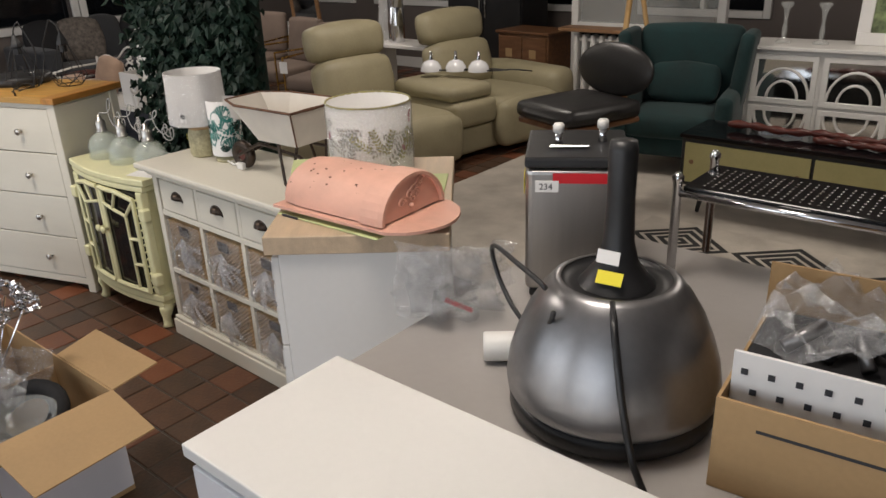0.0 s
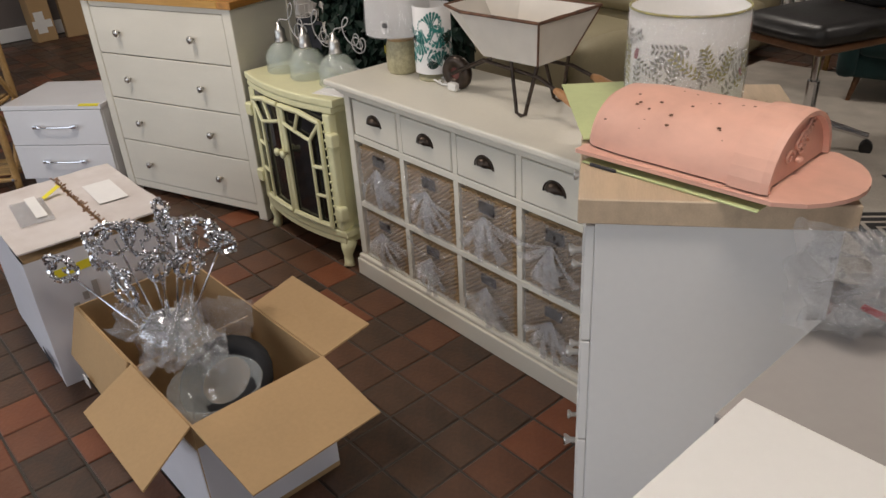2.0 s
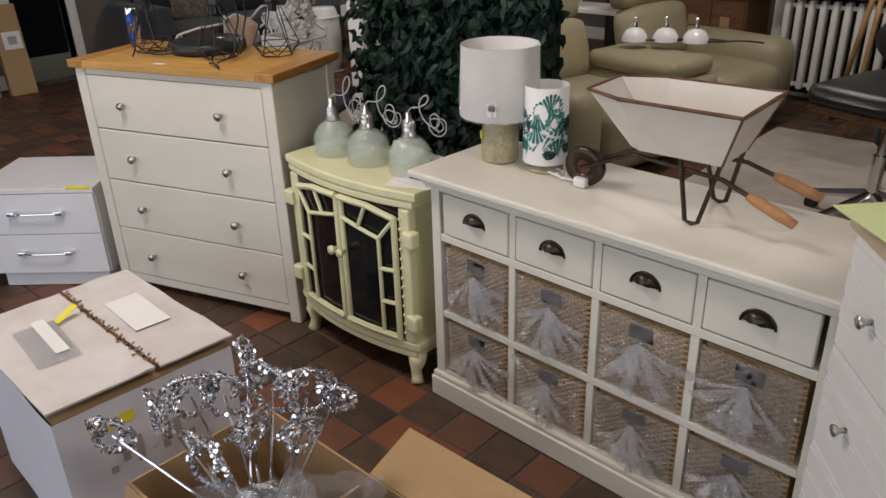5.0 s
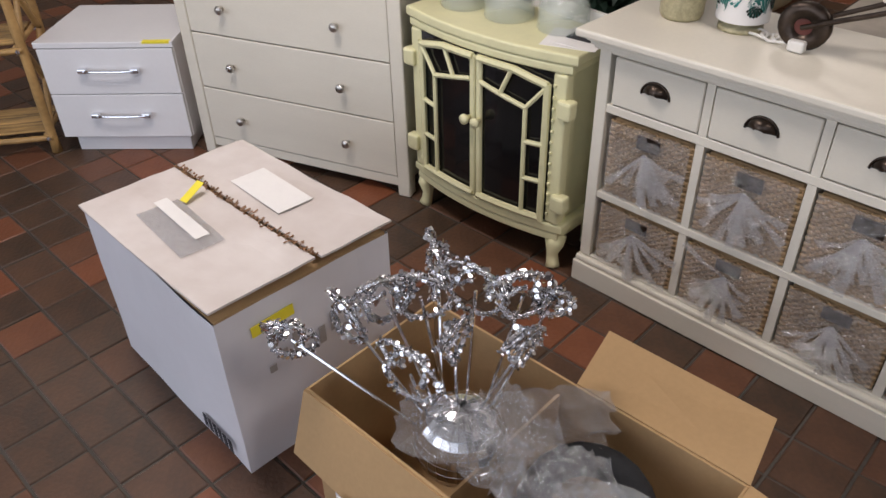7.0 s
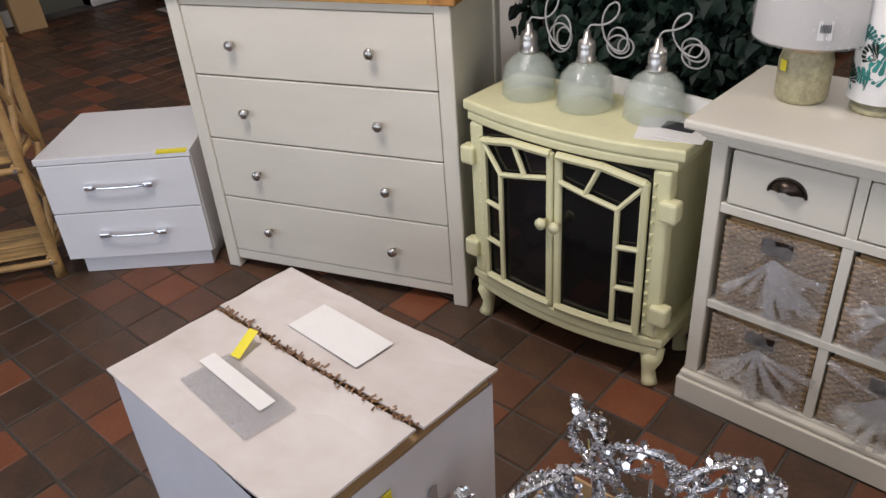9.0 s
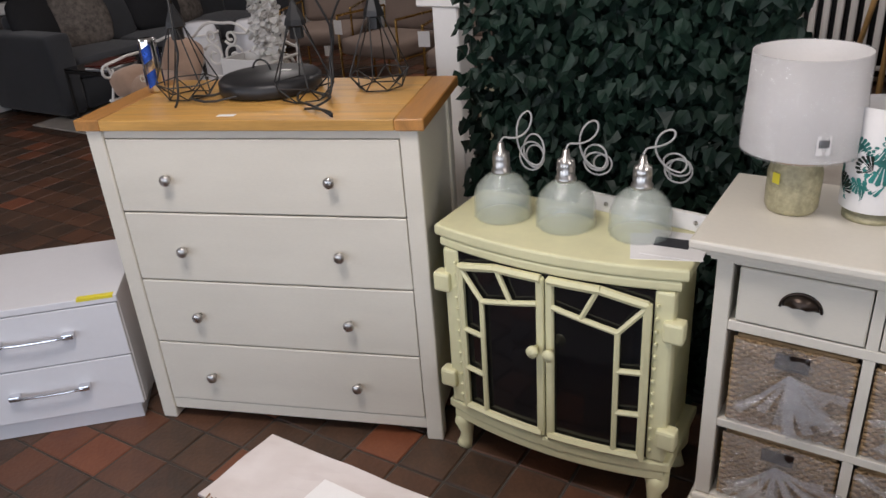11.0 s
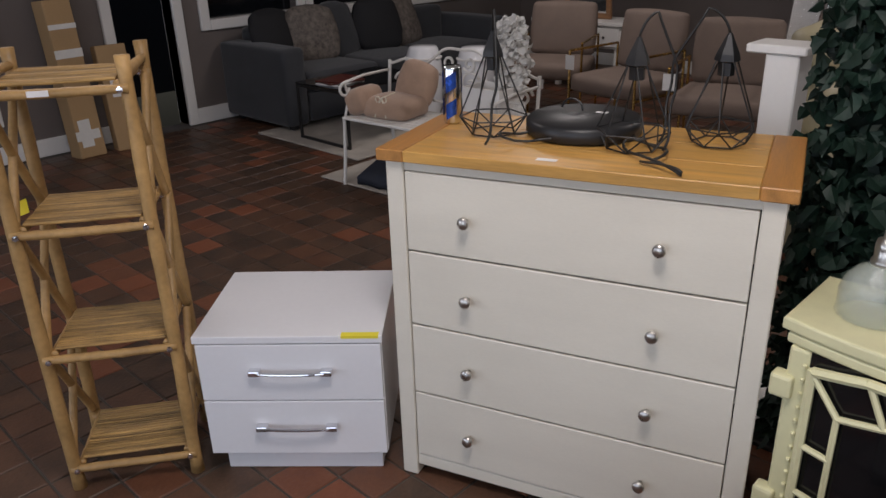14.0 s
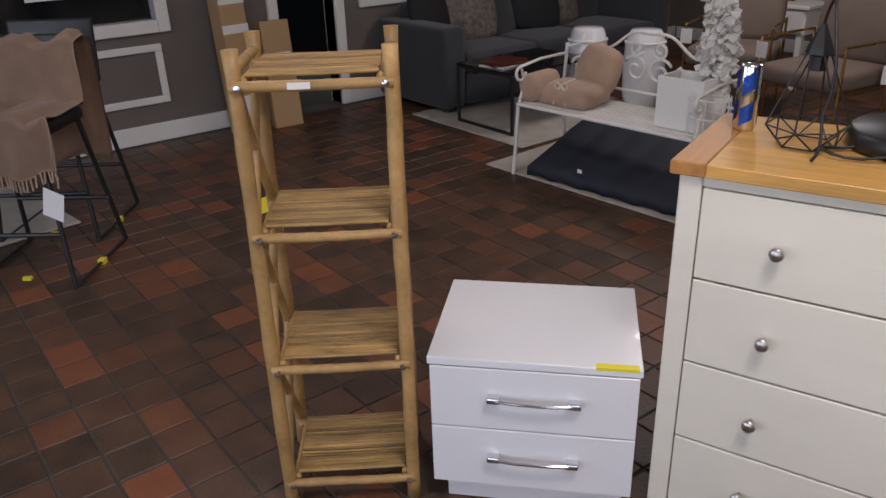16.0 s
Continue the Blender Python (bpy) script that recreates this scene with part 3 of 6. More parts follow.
# ---- electric stove ----
def stove():
    c = thing("stove_heater", pose(-3.27, 1.543, 0) @ Matrix.Diagonal((0.985, 1, 1.03, 1)), "pale yellow cast stove heater with dark glass doors", "stove heater")
    bow = lambda x, w, d: -d * (1 - (x / w) ** 2)

    def bowed(w, d, yb, n=16):
        return [(-w + 2 * w * i / n, bow(-w + 2 * w * i / n, w, d)) for i in range(n + 1)] + [(w, yb), (-w, yb)]

    def rounded(w, d, yb, z0, z1):
        b = prism(bowed(w, d, yb), z0, z1)
        bmesh.ops.bevel(b, geom=[e for e in b.edges if abs(e.verts[0].co.z - e.verts[1].co.z) < 1e-5], offset=min(0.006, (z1 - z0) / 3), segments=2, affect="EDGES", profile=0.5)
        return b
    part("top", rounded(0.335, 0.045, 0.27, 0.672, 0.702), M_ivory, c)
    part("top_moulding", rounded(0.32, 0.042, 0.26, 0.645, 0.671), M_ivory, c)
    part("base_moulding", rounded(0.325, 0.045, 0.265, 0.135, 0.165), M_ivory, c)
    part("base_moulding", rounded(0.31, 0.04, 0.255, 0.105, 0.1345), M_ivory, c)
    bd = bmesh.new()
    box(-0.295, 0.03, 0.166, -0.275, 0.25, 0.644, 0, bm=bd)
    box(0.275, 0.03, 0.166, 0.295, 0.25, 0.644, 0, bm=bd)
    box(-0.275, 0.235, 0.166, 0.275, 0.25, 0.644, 0, bm=bd)
    part("body", bd, M_ivory, c)
    part("firebox", prism([(-0.272, -0.003), (-0.2, -0.017), (-0.1, -0.028), (0, -0.032), (0.1, -0.028), (0.2, -0.017), (0.272, -0.003), (0.272, 0.03), (-0.272, 0.03)], 0.17, 0.64), M_blackglass, c, "black glossy glass behind the door bars")
    F = lambda x: bow(x, 0.31, 0.037) - 0.0
    for s in (-1, 1):
        part("column", box(s * 0.262, F(0.28) - 0.002, 0.166, s * 0.31, 0.03, 0.644, 0.008, 2), M_ivory, c)
        for k in range(13):
            part("bead", lathe([(0, -0.006), (0.005, -0.003), (0.005, 0.003), (0, 0.006)], 8, at=(s * 0.272, F(0.285) - 0.006, 0.2 + k * 0.034)), M_ivory, c)
        for z in (0.22, 0.52):
            part("hinge", box(s * 0.288, F(0.29) - 0.02, z, s * 0.338, F(0.29) + 0.02, z + 0.055, 0.008, 2), M_ivory, c)

        def bar(p, q, r=0.0075, par=None):
            n = 6
            pts = [(p[0] + (q[0] - p[0]) * i / n, F(p[0] + (q[0] - p[0]) * i / n) - 0.006, p[1] + (q[1] - p[1]) * i / n) for i in range(n + 1)]
            return part("bar", tube(pts, r, 6), M_ivory, par)
        d = part("door", box(s * 0.002, F(0) - 0.008, 0.17, s * 0.024, F(0) + 0.006, 0.635, 0.004), M_ivory, c)
        bar((s * 0.252, 0.17), (s * 0.252, 0.61), 0.011, d)
        bar((s * 0.01, 0.178), (s * 0.252, 0.178), 0.011, d)
        bar((s * 0.01, 0.632), (s * 0.14, 0.63), 0.011, d)
        bar((s * 0.14, 0.63), (s * 0.252, 0.606), 0.011, d)
        bar((s * 0.185, 0.178), (s * 0.185, 0.525), par=d)
        bar((s * 0.02, 0.562), (s * 0.185, 0.525), par=d)
        bar((s * 0.185, 0.525), (s * 0.25, 0.6), par=d)
        bar((s * 0.095, 0.546), (s * 0.135, 0.628), par=d)
        for z in (0.3, 0.42):
            bar((s * 0.185, z), (s * 0.25, z + 0.004), par=d)
        part("knob", moved(lathe([(0, 0), (0.007, 0), (0.007, 0.016), (0.016, 0.02), (0.016, 0.03), (0, 0.034)], 14), pose(s * 0.022, F(0) - 0.008, 0.44, 90, 0, 0)), M_ivory, d, smooth=True)
        for y in (0.03, 0.22):
            pts = [(s * 0.285, y, 0.106), (s * 0.292, y - 0.012, 0.08), (s * 0.285, y - 0.012, 0.045), (s * 0.29, y - 0.014, 0.015), (s * 0.294, y - 0.018, 0.0)]
            part("leg", tube(pts, [0.036, 0.03, 0.019, 0.021, 0.024], 10), M_ivory, c, smooth=True)


stove()


# ---- sideboard ----
SB = pose(-2.902, 1.553, 0, 0, 0, -1.2) @ Matrix.Diagonal((1.014, 1, 1.012, 1))


def sideboard():
    c = thing("sideboard", SB, "cream painted sideboard with drawers above basket cubbies", "sideboard")
    W, D = 1.215, 0.4
    part("panel", box(0.012, 0.012, 0.095, 0.047, D, 0.745, 0.002), M_cream, c)
    part("panel", box(W - 0.047, 0.012, 0.095, W - 0.012, D, 0.745, 0.002), M_cream, c)
    part("panel", box(0.047, D - 0.015, 0.095, W - 0.047, D, 0.745, 0), M_cream, c)
    for z0, z1 in ((0.09, 0.1), (0.308, 0.33), (0.575, 0.6), (0.737, 0.746)):
        part("panel", box(0.047, 0.014, z0, W - 0.047, D - 0.015, z1, 0.002), M_cream, c)
    cw = (W - 0.094) / 4
    for i in range(1, 4):
        x = 0.047 + cw * i
        for z0, z1 in ((0.1, 0.308), (0.33, 0.575), (0.6, 0.737)):
            part("panel", box(x - 0.011, 0.015, z0, x + 0.011, D - 0.015, z1, 0), M_cream, c)
    p = bmesh.new()
    box(0, -0.006, 0, W, D, 0.072, 0.003, bm=p)
    box(0.005, 0.0, 0.0725, W - 0.005, D, 0.092, 0.006, 2, bm=p)
    part("plinth", p, M_cream, c)
    for k, (o, z0, z1) in enumerate(((0.0, 0.747, 0.757), (-0.008, 0.7575, 0.767), (-0.016, 0.7675, 0.777))):
        part("cornice", box(o, o, z0, W - o, D, z1, 0.003, 2), M_cream, c)
    part("top", box(-0.04, -0.035, 0.7775, W + 0.04, D + 0.005, 0.8, 0.006, 2), M_cream, c)
    for i in range(4):
        x = 0.047 + cw * i
        d = part("drawer", box(x + 0.014, 0.012, 0.604, x + cw - 0.014, 0.03, 0.734, 0.003), M_cream, c)
        h = bmesh.new()
        n, k = 12, 6
        g = []
        for a in range(n + 1):
            row = []
            for e in range(k + 1):
                th, ph = math.pi * a / n, math.pi / 2 * e / k
                row.append(h.verts.new((x + cw / 2 - 0.036 * math.cos(th) * math.sin(math.pi / 2 * (0.25 + 0.75 * e / k)), 0.011 - 0.024 * math.cos(ph) * math.sin(th) ** 0.5, 0.664 + 0.034 * math.sin(th) * (0.35 + 0.65 * math.sin(ph)))))
            g.append(row)
        for a in range(n):
            for e in range(k):
                h.faces.new((g[a][e], g[a + 1][e], g[a + 1][e + 1], g[a][e + 1]))
        tube([(x + cw / 2 - 0.04 * math.cos(math.pi * a / 12), 0.0105, 0.662 + 0.037 * math.sin(math.pi * a / 12)) for a in range(13)], 0.0035, 6, bm=h)
        part("cup_handle", h, M_bronze, d, "dark bronze cup handle", True)
        for z0, z1 in ((0.102, 0.304), (0.332, 0.57)):
            basket(x + 0.016, x + cw - 0.016, z0, z1, i * 2 + (z0 > 0.2))


def basket(x0, x1, z0, z1, seed):
    c = thing("basket", SB @ pose(x0, 0.022, z0), "woven seagrass basket wrapped in clear film", "basket", "baskets in the sideboard")
    w, h = x1 - x0, z1 - z0 - 0.006
    part("liner", box(0.004, 0.008, 0.0, w - 0.004, 0.34, h - 0.004, 0.004), M_wicker, c)
    rows = int(h / 0.0085)
    b = bmesh.new()
    for r in range(rows):
        z = 0.005 + r * (h - 0.008) / rows
        pts = [(w * k / 22, 0.005 - 0.0042 * (1 if (k + r) % 2 else -1) * (0 < k < 22), z + 0.0012 * math.sin(k * 2.1 + r)) for k in range(23)]
        tube(pts, 0.0044, 5, bm=b)
    part("weave", b, M_wicker, c)
    part("label_plate", box(w * 0.36, -0.0085, h * 0.74, w * 0.64, -0.006, h * 0.92, 0.001), M_bronze, c, "dark metal label holder")
    part("wrap", moved(crumple(w / 2, -0.004, w * 0.96, h * 0.96, seed + 1.3, 0.011, 18, 18), pose(0, 0, h / 2)), M_film, c, "crumpled clear plastic film")
    k = bmesh.new()
    rnd = random.Random(seed)
    for q in range(22):
        a = rnd.gauss(-1.57, 0.55)
        L = rnd.uniform(0.08, 0.16)
        p0 = Vector((w / 2, -0.02, h * 0.72))
        e = p0 + Vector((math.cos(a) * L, rnd.uniform(-0.012, 0.006), math.sin(a) * L))
        mid = p0.lerp(e, 0.5) + Vector((rnd.uniform(-0.012, 0.012), -0.012, 0))
        s = Vector((-math.sin(a), 0.15, math.cos(a)))
        vs = [k.verts.new(p0 + s * 0.004), k.verts.new(p0 - s * 0.004), k.verts.new(mid - s * 0.006), k.verts.new(mid + s * 0.006), k.verts.new(e - s * 0.013), k.verts.new(e + s * 0.011)]
        k.faces.new((vs[0], vs[1], vs[2], vs[3]))
        k.faces.new((vs[3], vs[2], vs[4], vs[5]))
    tagged(part("film_knot", k, M_knot, c, "gathered knot of clear film"), kind="stuff")


sideboard()


# ---- artificial ivy screen ----
def ivy():
    c = thing("ivy_screen", pose(-3.31, 2.16, 0), "tall screen of dark green artificial ivy leaves", "artificial plant")
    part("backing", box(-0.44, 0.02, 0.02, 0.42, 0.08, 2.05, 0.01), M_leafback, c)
    part("foot", box(-0.5, -0.12, 0, 0.46, 0.2, 0.02, 0.004), M_black, c)
    rg = np.random.RandomState(3)
    n = 9000
    x = rg.uniform(-0.5, 0.46, n)
    tier = rg.randint(0, 27, n)
    z = 0.06 + tier * 0.077 + rg.normal(0, 0.02, n) + 0.015 * np.sin(x * 14 + tier)
    y = 0.02 - np.abs(rg.normal(0.05, 0.045, n)) - 0.03 * np.cos(z * 81)
    vs, fs = [], []
    for i in range(n):
        L, Wd = rg.uniform(0.035, 0.065), rg.uniform(0.02, 0.036)
        m = Euler((rg.uniform(-2.3, -0.6), rg.uniform(-0.9, 0.9), rg.uniform(-0.9, 0.9))).to_matrix()
        k = len(vs)
        o = Vector((x[i], y[i], z[i]))
        for q in ((0, 0, 0), (-Wd * 0.7, L * 0.3, 0.008), (-Wd * 0.5, L * 0.72, 0.004), (0, L, -0.012), (Wd * 0.5, L * 0.72, 0.004), (Wd * 0.7, L * 0.3, 0.008), (0, L * 0.5, -0.004)):
            vs.append(tuple(o + m @ Vector(q)))
        fs += [(k, k + 6, k + 2, k + 1), (k + 6, k + 3, k + 2), (k, k + 5, k + 4, k + 6), (k + 6, k + 4, k + 3)]
    me = bpy.data.meshes.new("leaves")
    me.from_pydata(vs, [], fs)
    me.materials.append(M_leaf)
    o = new("leaves", me)
    o.parent = c
    tagged(o, "dark green plastic ivy leaves", kind="stuff")


ivy()
p = thing("display_stand", pose(-3.93, 2.24, 0), "tall narrow white painted display stand behind the chest", "display stand")
part("top", box(-0.1, -0.05, 1.16, 0.07, 0.08, 1.185, 0.004), M_trim, p)
part("shaft", box(-0.045, -0.04, 0.03, 0.05, 0.06, 1.16, 0.004), M_trim, p)
part("foot", box(-0.12, -0.1, 0, 0.12, 0.12, 0.03, 0.004), M_trim, p)


# ---- glass pendant lamps on the stove ----
def pendant(x, y, seed):
    c = thing("pendant_lamp", pose(x, y, 0.7235) @ Matrix.Diagonal((1.1, 1.1, 1.05, 1)), "ribbed frosted glass pendant lamp with coiled grey flex", "pendant lamp", "pendants on the stove")
    prof = [(0.066, 0.0), (0.069, 0.004), (0.067, 0.03), (0.068, 0.055), (0.06, 0.08), (0.044, 0.1), (0.024, 0.113), (0.02, 0.12)]
    sh = lathe(prof + [(r - 0.004, z) for r, z in prof[::-1]], 36)
    for v in sh.verts:
        a = math.atan2(v.co.y, v.co.x)
        s = 1 + 0.012 * math.cos(18 * a)
        v.co.x *= s
        v.co.y *= s
    part("shade", sh, M_glass, c, "ribbed frosted glass shade", True)
    part("lamp_holder", lathe([(0, 0.112), (0.023, 0.112), (0.024, 0.122), (0.02, 0.125), (0.021, 0.15), (0.019, 0.165), (0.01, 0.17), (0.007, 0.19), (0, 0.19)], 20), M_nickel, c, "polished steel lamp holder", True)
    r = random.Random(seed)
    pts = []
    for i in range(90):
        t = i / 89
        a = 2 * math.pi * 4.2 * t + 2.6
        g = min(1, t * 5)
        wob = 0.006 * math.sin(5 * t + seed * 2)
        pts.append((g * (0.05 + 0.006 * t + (0.032 - 0.006 * t) * math.cos(a) + wob), g * (0.03 + 0.045 * t + 0.012 * math.sin(a * 0.5 + r.uniform(-0.05, 0.05))), 0.19 + 0.05 * math.sin(min(math.pi, t * 9)) + g * (-0.012 - 0.05 * t + (0.036 + 0.012 * math.cos(2.3 * t + seed)) * math.sin(a))))
    part("flex", tube(pts, 0.0024, 6), M_flex, c, "grey fabric covered flex", True)


for i, (x, y) in enumerate(((-3.46, 1.665), (-3.285, 1.67), (-3.1, 1.69))):
    pendant(x, y, i)
b = thing("ceiling_plate", pose(-3.1, 1.76, 0.7235, 0, 0, -8), "slim white rectangular lamp mounting plate on the stove", "lamp plate")
part("plate", moved(box(-0.2, 0, 0, 0.2, 0.02, 0.045, 0.003), pose(0, 0, 0, -12, 0, 0)), M_trim, b)
for x in (-0.12, 0.12):
    part("screw", moved(lathe([(0, 0), (0.006, 0), (0.005, 0.004), (0, 0.005)], 8), pose(x, 0.001, 0.024, 102, 0, 0)), M_nickel, b)
b = thing("leaflet", pose(-3.0, 1.635, 0.723, 0, 0, 18), "loose printed instruction sheets lying on the stove", "leaflet")
part("sheet", box(-0.1, -0.06, 0, 0.06, 0.08, 0.0012, 0), M_paper, b)
part("sheet", moved(box(-0.07, -0.05, 0.0016, 0.07, 0.09, 0.0028, 0), pose(0, 0, 0, 0, 0, -14)), M_paper, b)
part("picture", moved(box(-0.05, 0.0, 0.0032, 0.03, 0.05, 0.0036, 0), pose(0, 0, 0, 0, 0, -14)), M_ink, b)


# ---- on the sideboard ----
def bead_lamp():
    c = thing("table_lamp", SB @ pose(0.115, 0.215, 0.8005), "table lamp with sand filled glass base and white drum shade", "table lamp")
    part("base", lathe([(0, 0.001), (0.05, 0.001), (0.056, 0.012), (0.057, 0.09), (0.05, 0.112), (0.046, 0.125), (0, 0.126)], 28), M_bead, c, "sand coloured glass jar base", True)
    part("cord_wrap", lathe([(0.0485, 0.115), (0.05, 0.12), (0.0485, 0.125), (0.05, 0.13), (0.0485, 0.135), (0, 0.136)], 24), M_card, c)
    part("stem", lathe([(0.008, 0.13), (0.008, 0.24), (0, 0.24)], 10), M_nickel, c)
    part("shade", lathe([(0.12, 0.145), (0.114, 0.35), (0.112, 0.35), (0.118, 0.145)], 40), M_shade, c, "white fabric drum shade in clear wrap", True)
    part("film", lathe([(0.1225, 0.141), (0.124, 0.2), (0.118, 0.27), (0.116, 0.352)], 18), M_film, c)
    part("barcode_label", moved(box(-0.014, -0.0008, -0.02, 0.014, 0, 0.02, 0), pose(0.058, -0.107, 0.185, 0, 0, 28)), M_paper, c)
    for k in range(6):
        part("bar", moved(box(-0.01 + k * 0.0036, -0.0014, -0.004, -0.0082 + k * 0.0036, -0.0006, 0.012, 0), pose(0.0585, -0.1075, 0.185, 0, 0, 28)), M_ink, c)
    part("tag", moved(box(-0.009, 0, -0.012, 0.009, 0.001, 0.012, 0), pose(-0.03, -0.052, 0.085, 0, 0, -30)), M_yellow, c, "yellow paper tag")


def wrap_print(par, name, R, z0, H, leaf, material, seed, count, s0, s1, off=0.001):
    """Printed leaves lying on a drum shade."""
    r = random.Random(seed)
    b = bmesh.new()
    for _ in range(count):
        a, z, s, t = r.uniform(0, 6.283), r.uniform(z0 + s1, z0 + H - s1), r.uniform(s0, s1), r.uniform(0, 6.283)
        for poly in leaf(r):
            vs = []
            for u, v in poly:
                du, dv = s * (u * math.cos(t) - v * math.sin(t)), s * (u * math.sin(t) + v * math.cos(t))
                zz = min(max(z + dv, z0 + 0.003), z0 + H - 0.003)
                vs.append(b.verts.new(((R + off) * math.cos(a + du / R), (R + off) * math.sin(a + du / R), zz)))
            b.faces.new(vs)
    return tagged(part(name, b, material, par), kind="stuff")


def monstera(r):
    out = []
    for k in range(-3, 4):
        a = k * 0.42
        out.append([(0.05 * math.sin(a), -0.6 + 0.1 * k * 0), (math.sin(a - 0.17) * 0.95, math.cos(a - 0.17) * 0.95 - 0.1), (math.sin(a) * 1.05, math.cos(a) * 1.05 - 0.1), (math.sin(a + 0.15) * 0.95, math.cos(a + 0.15) * 0.95 - 0.1)])
    return out


def sprig(r):
    out = [[(-0.02, -1), (0.02, -1), (0.02, 1), (-0.02, 1)]]
    for k in range(-3, 4):
        for s in (-1, 1):
            y = k * 0.28
            out.append([(0, y), (s * 0.2, y + 0.06), (s * 0.36, y + 0.26), (s * 0.12, y + 0.22)])
    return out


def petal(r):
    return [[(0.9 * math.sin(a), 0.5 * math.cos(a) + 0.2 * math.sin(3 * a)) for a in [i * 0.785 for i in range(8)]]]


def leaf_lamp():
    c = thing("leaf_table_lamp", SB @ pose(0.27, 0.235, 0.8005), "small cylinder lamp printed with teal tropical leaves", "table lamp")
    part("base", lathe([(0, 0.0), (0.055, 0.0), (0.055, 0.012), (0.012, 0.02), (0.01, 0.05), (0, 0.05)], 24), M_bead, c, smooth=True)
    part("shade", lathe([(0.065, 0.028), (0.065, 0.25), (0.063, 0.25), (0.063, 0.028)], 32), M_shade, c, smooth=True)
    wrap_print(c, "leaf_print", 0.065, 0.028, 0.222, monstera, M_monst, 4, 46, 0.02, 0.036)
    wrap_print(c, "dark_leaf_print", 0.065, 0.028, 0.222, monstera, M_leafback, 9, 18, 0.016, 0.028, 0.0016)
    part("flex", tube([(0.055 + 0.03 * math.cos(i * 0.9) + i * 0.004, -0.03 + 0.022 * math.sin(i * 0.9), 0.005 + 0.004 * (i % 3)) for i in range(24)], 0.0035, 6), M_wiron, c, "coiled white flex", True)
    part("plug", box(0.15, -0.075, 0.001, 0.19, -0.045, 0.028, 0.006, 2), M_wiron, c)


def wheelbarrow():
    c = thing("wheelbarrow_planter", SB @ pose(0.715, 0.21, 0.8005, 0, 0, 4) @ Matrix.Diagonal((1.08, 1.05, 1.0, 1)), "small chipped white enamel wheelbarrow planter with rusty edges", "planter")
    z0, z1 = 0.155, 0.292
    lo = [(-0.1, -0.065), (0.1, -0.075), (0.1, 0.075), (-0.1, 0.065)]
    hi = [(-0.215, -0.08), (-0.11, -0.13), (0.165, -0.135), (0.165, 0.135), (-0.11, 0.13), (-0.215, 0.08)]
    lo6 = [(-0.11, -0.05), (-0.08, -0.07), (0.115, -0.075), (0.115, 0.075), (-0.08, 0.07), (-0.11, 0.05)]
    b = bmesh.new()
    L = [b.verts.new((x, y, z0)) for x, y in lo6]
    H = [b.verts.new((x, y, z1)) for x, y in hi]
    Hi = [b.verts.new((x * 0.97, y * 0.97, z1)) for x, y in hi]
    Li = [b.verts.new((x * 0.95, y * 0.95, z0 + 0.006)) for x, y in lo6]
    b.faces.new(L[::-1])
    b.faces.new(Li)
    for k in range(6):
        j = (k + 1) % 6
        b.faces.new((L[k], L[j], H[j], H[k]))
        b.faces.new((H[k], H[j], Hi[j], Hi[k]))
        b.faces.new((Hi[k], Hi[j], Li[j], Li[k]))
    part("tub", b, M_enamel, c, "white enamelled metal tub")
    rim = []
    for k in range(6):
        a, d = hi[k], hi[(k + 1) % 6]
        for i in range(8):
            t = i / 8
            rim.append((a[0] + (d[0] - a[0]) * t, a[1] + (d[1] - a[1]) * t, z1 + 0.002 * noise.noise(Vector((k, i, 0)))))
    part("rim", tube(rim, [0.0045 + 0.002 * abs(noise.noise(Vector((i * 0.7, 2, 1)))) for i in range(len(rim))], 6, closed=True), M_rust, c, "rust chipped rolled rim")
    for k in (2, 3):
        part("seam", tube([(*lo6[k], z0), (*hi[k], z1)], 0.003, 6), M_rust, c)
    for s in (-1, 1):
        part("leg", tube([(0.02, s * 0.07, z0), (0.05, s * 0.085, 0.01), (0.065, s * 0.085, 0.004), (0.08, s * 0.085, 0.01), (0.11, s * 0.07, z0)], 0.0055, 8), M_bronze, c, "bent dark iron leg")
        part("shaft", tube([(-0.255, s * 0.025, 0.06), (-0.1, s * 0.05, 0.135), (0.12, s * 0.075, 0.125), (0.2, s * 0.085, 0.095)], 0.006, 8), M_bronze, c)
        part("grip", tube([(0.18, s * 0.083, 0.102), (0.2, s * 0.085, 0.095), (0.25, s * 0.091, 0.076), (0.285, s * 0.095, 0.063)], [0.009, 0.013, 0.0135, 0.011], 10), M_handle, c, "turned wooden grip", True)
    w = part("wheel", moved(lathe([(0.02, -0.012), (0.05, -0.014), (0.056, -0.006), (0.056, 0.006), (0.05, 0.014), (0.02, 0.012), (0.02, -0.012)], 24), pose(-0.255, 0, 0.0575, 90, 0, 0)), M_bronze, c, "dark rusty wheel", True)
    part("hub", moved(lathe([(0, -0.008), (0.045, -0.008), (0.045, 0.008), (0, 0.008)], 20), pose(-0.255, 0, 0.0575, 90, 0, 0)), M_maroon, w)


bead_lamp()
leaf_lamp()
wheelbarrow()


# ---- drawer unit with wooden top, and what lies on it ----
CAB = pose(-1.302, 0.968, 0, 0, 0, 38)


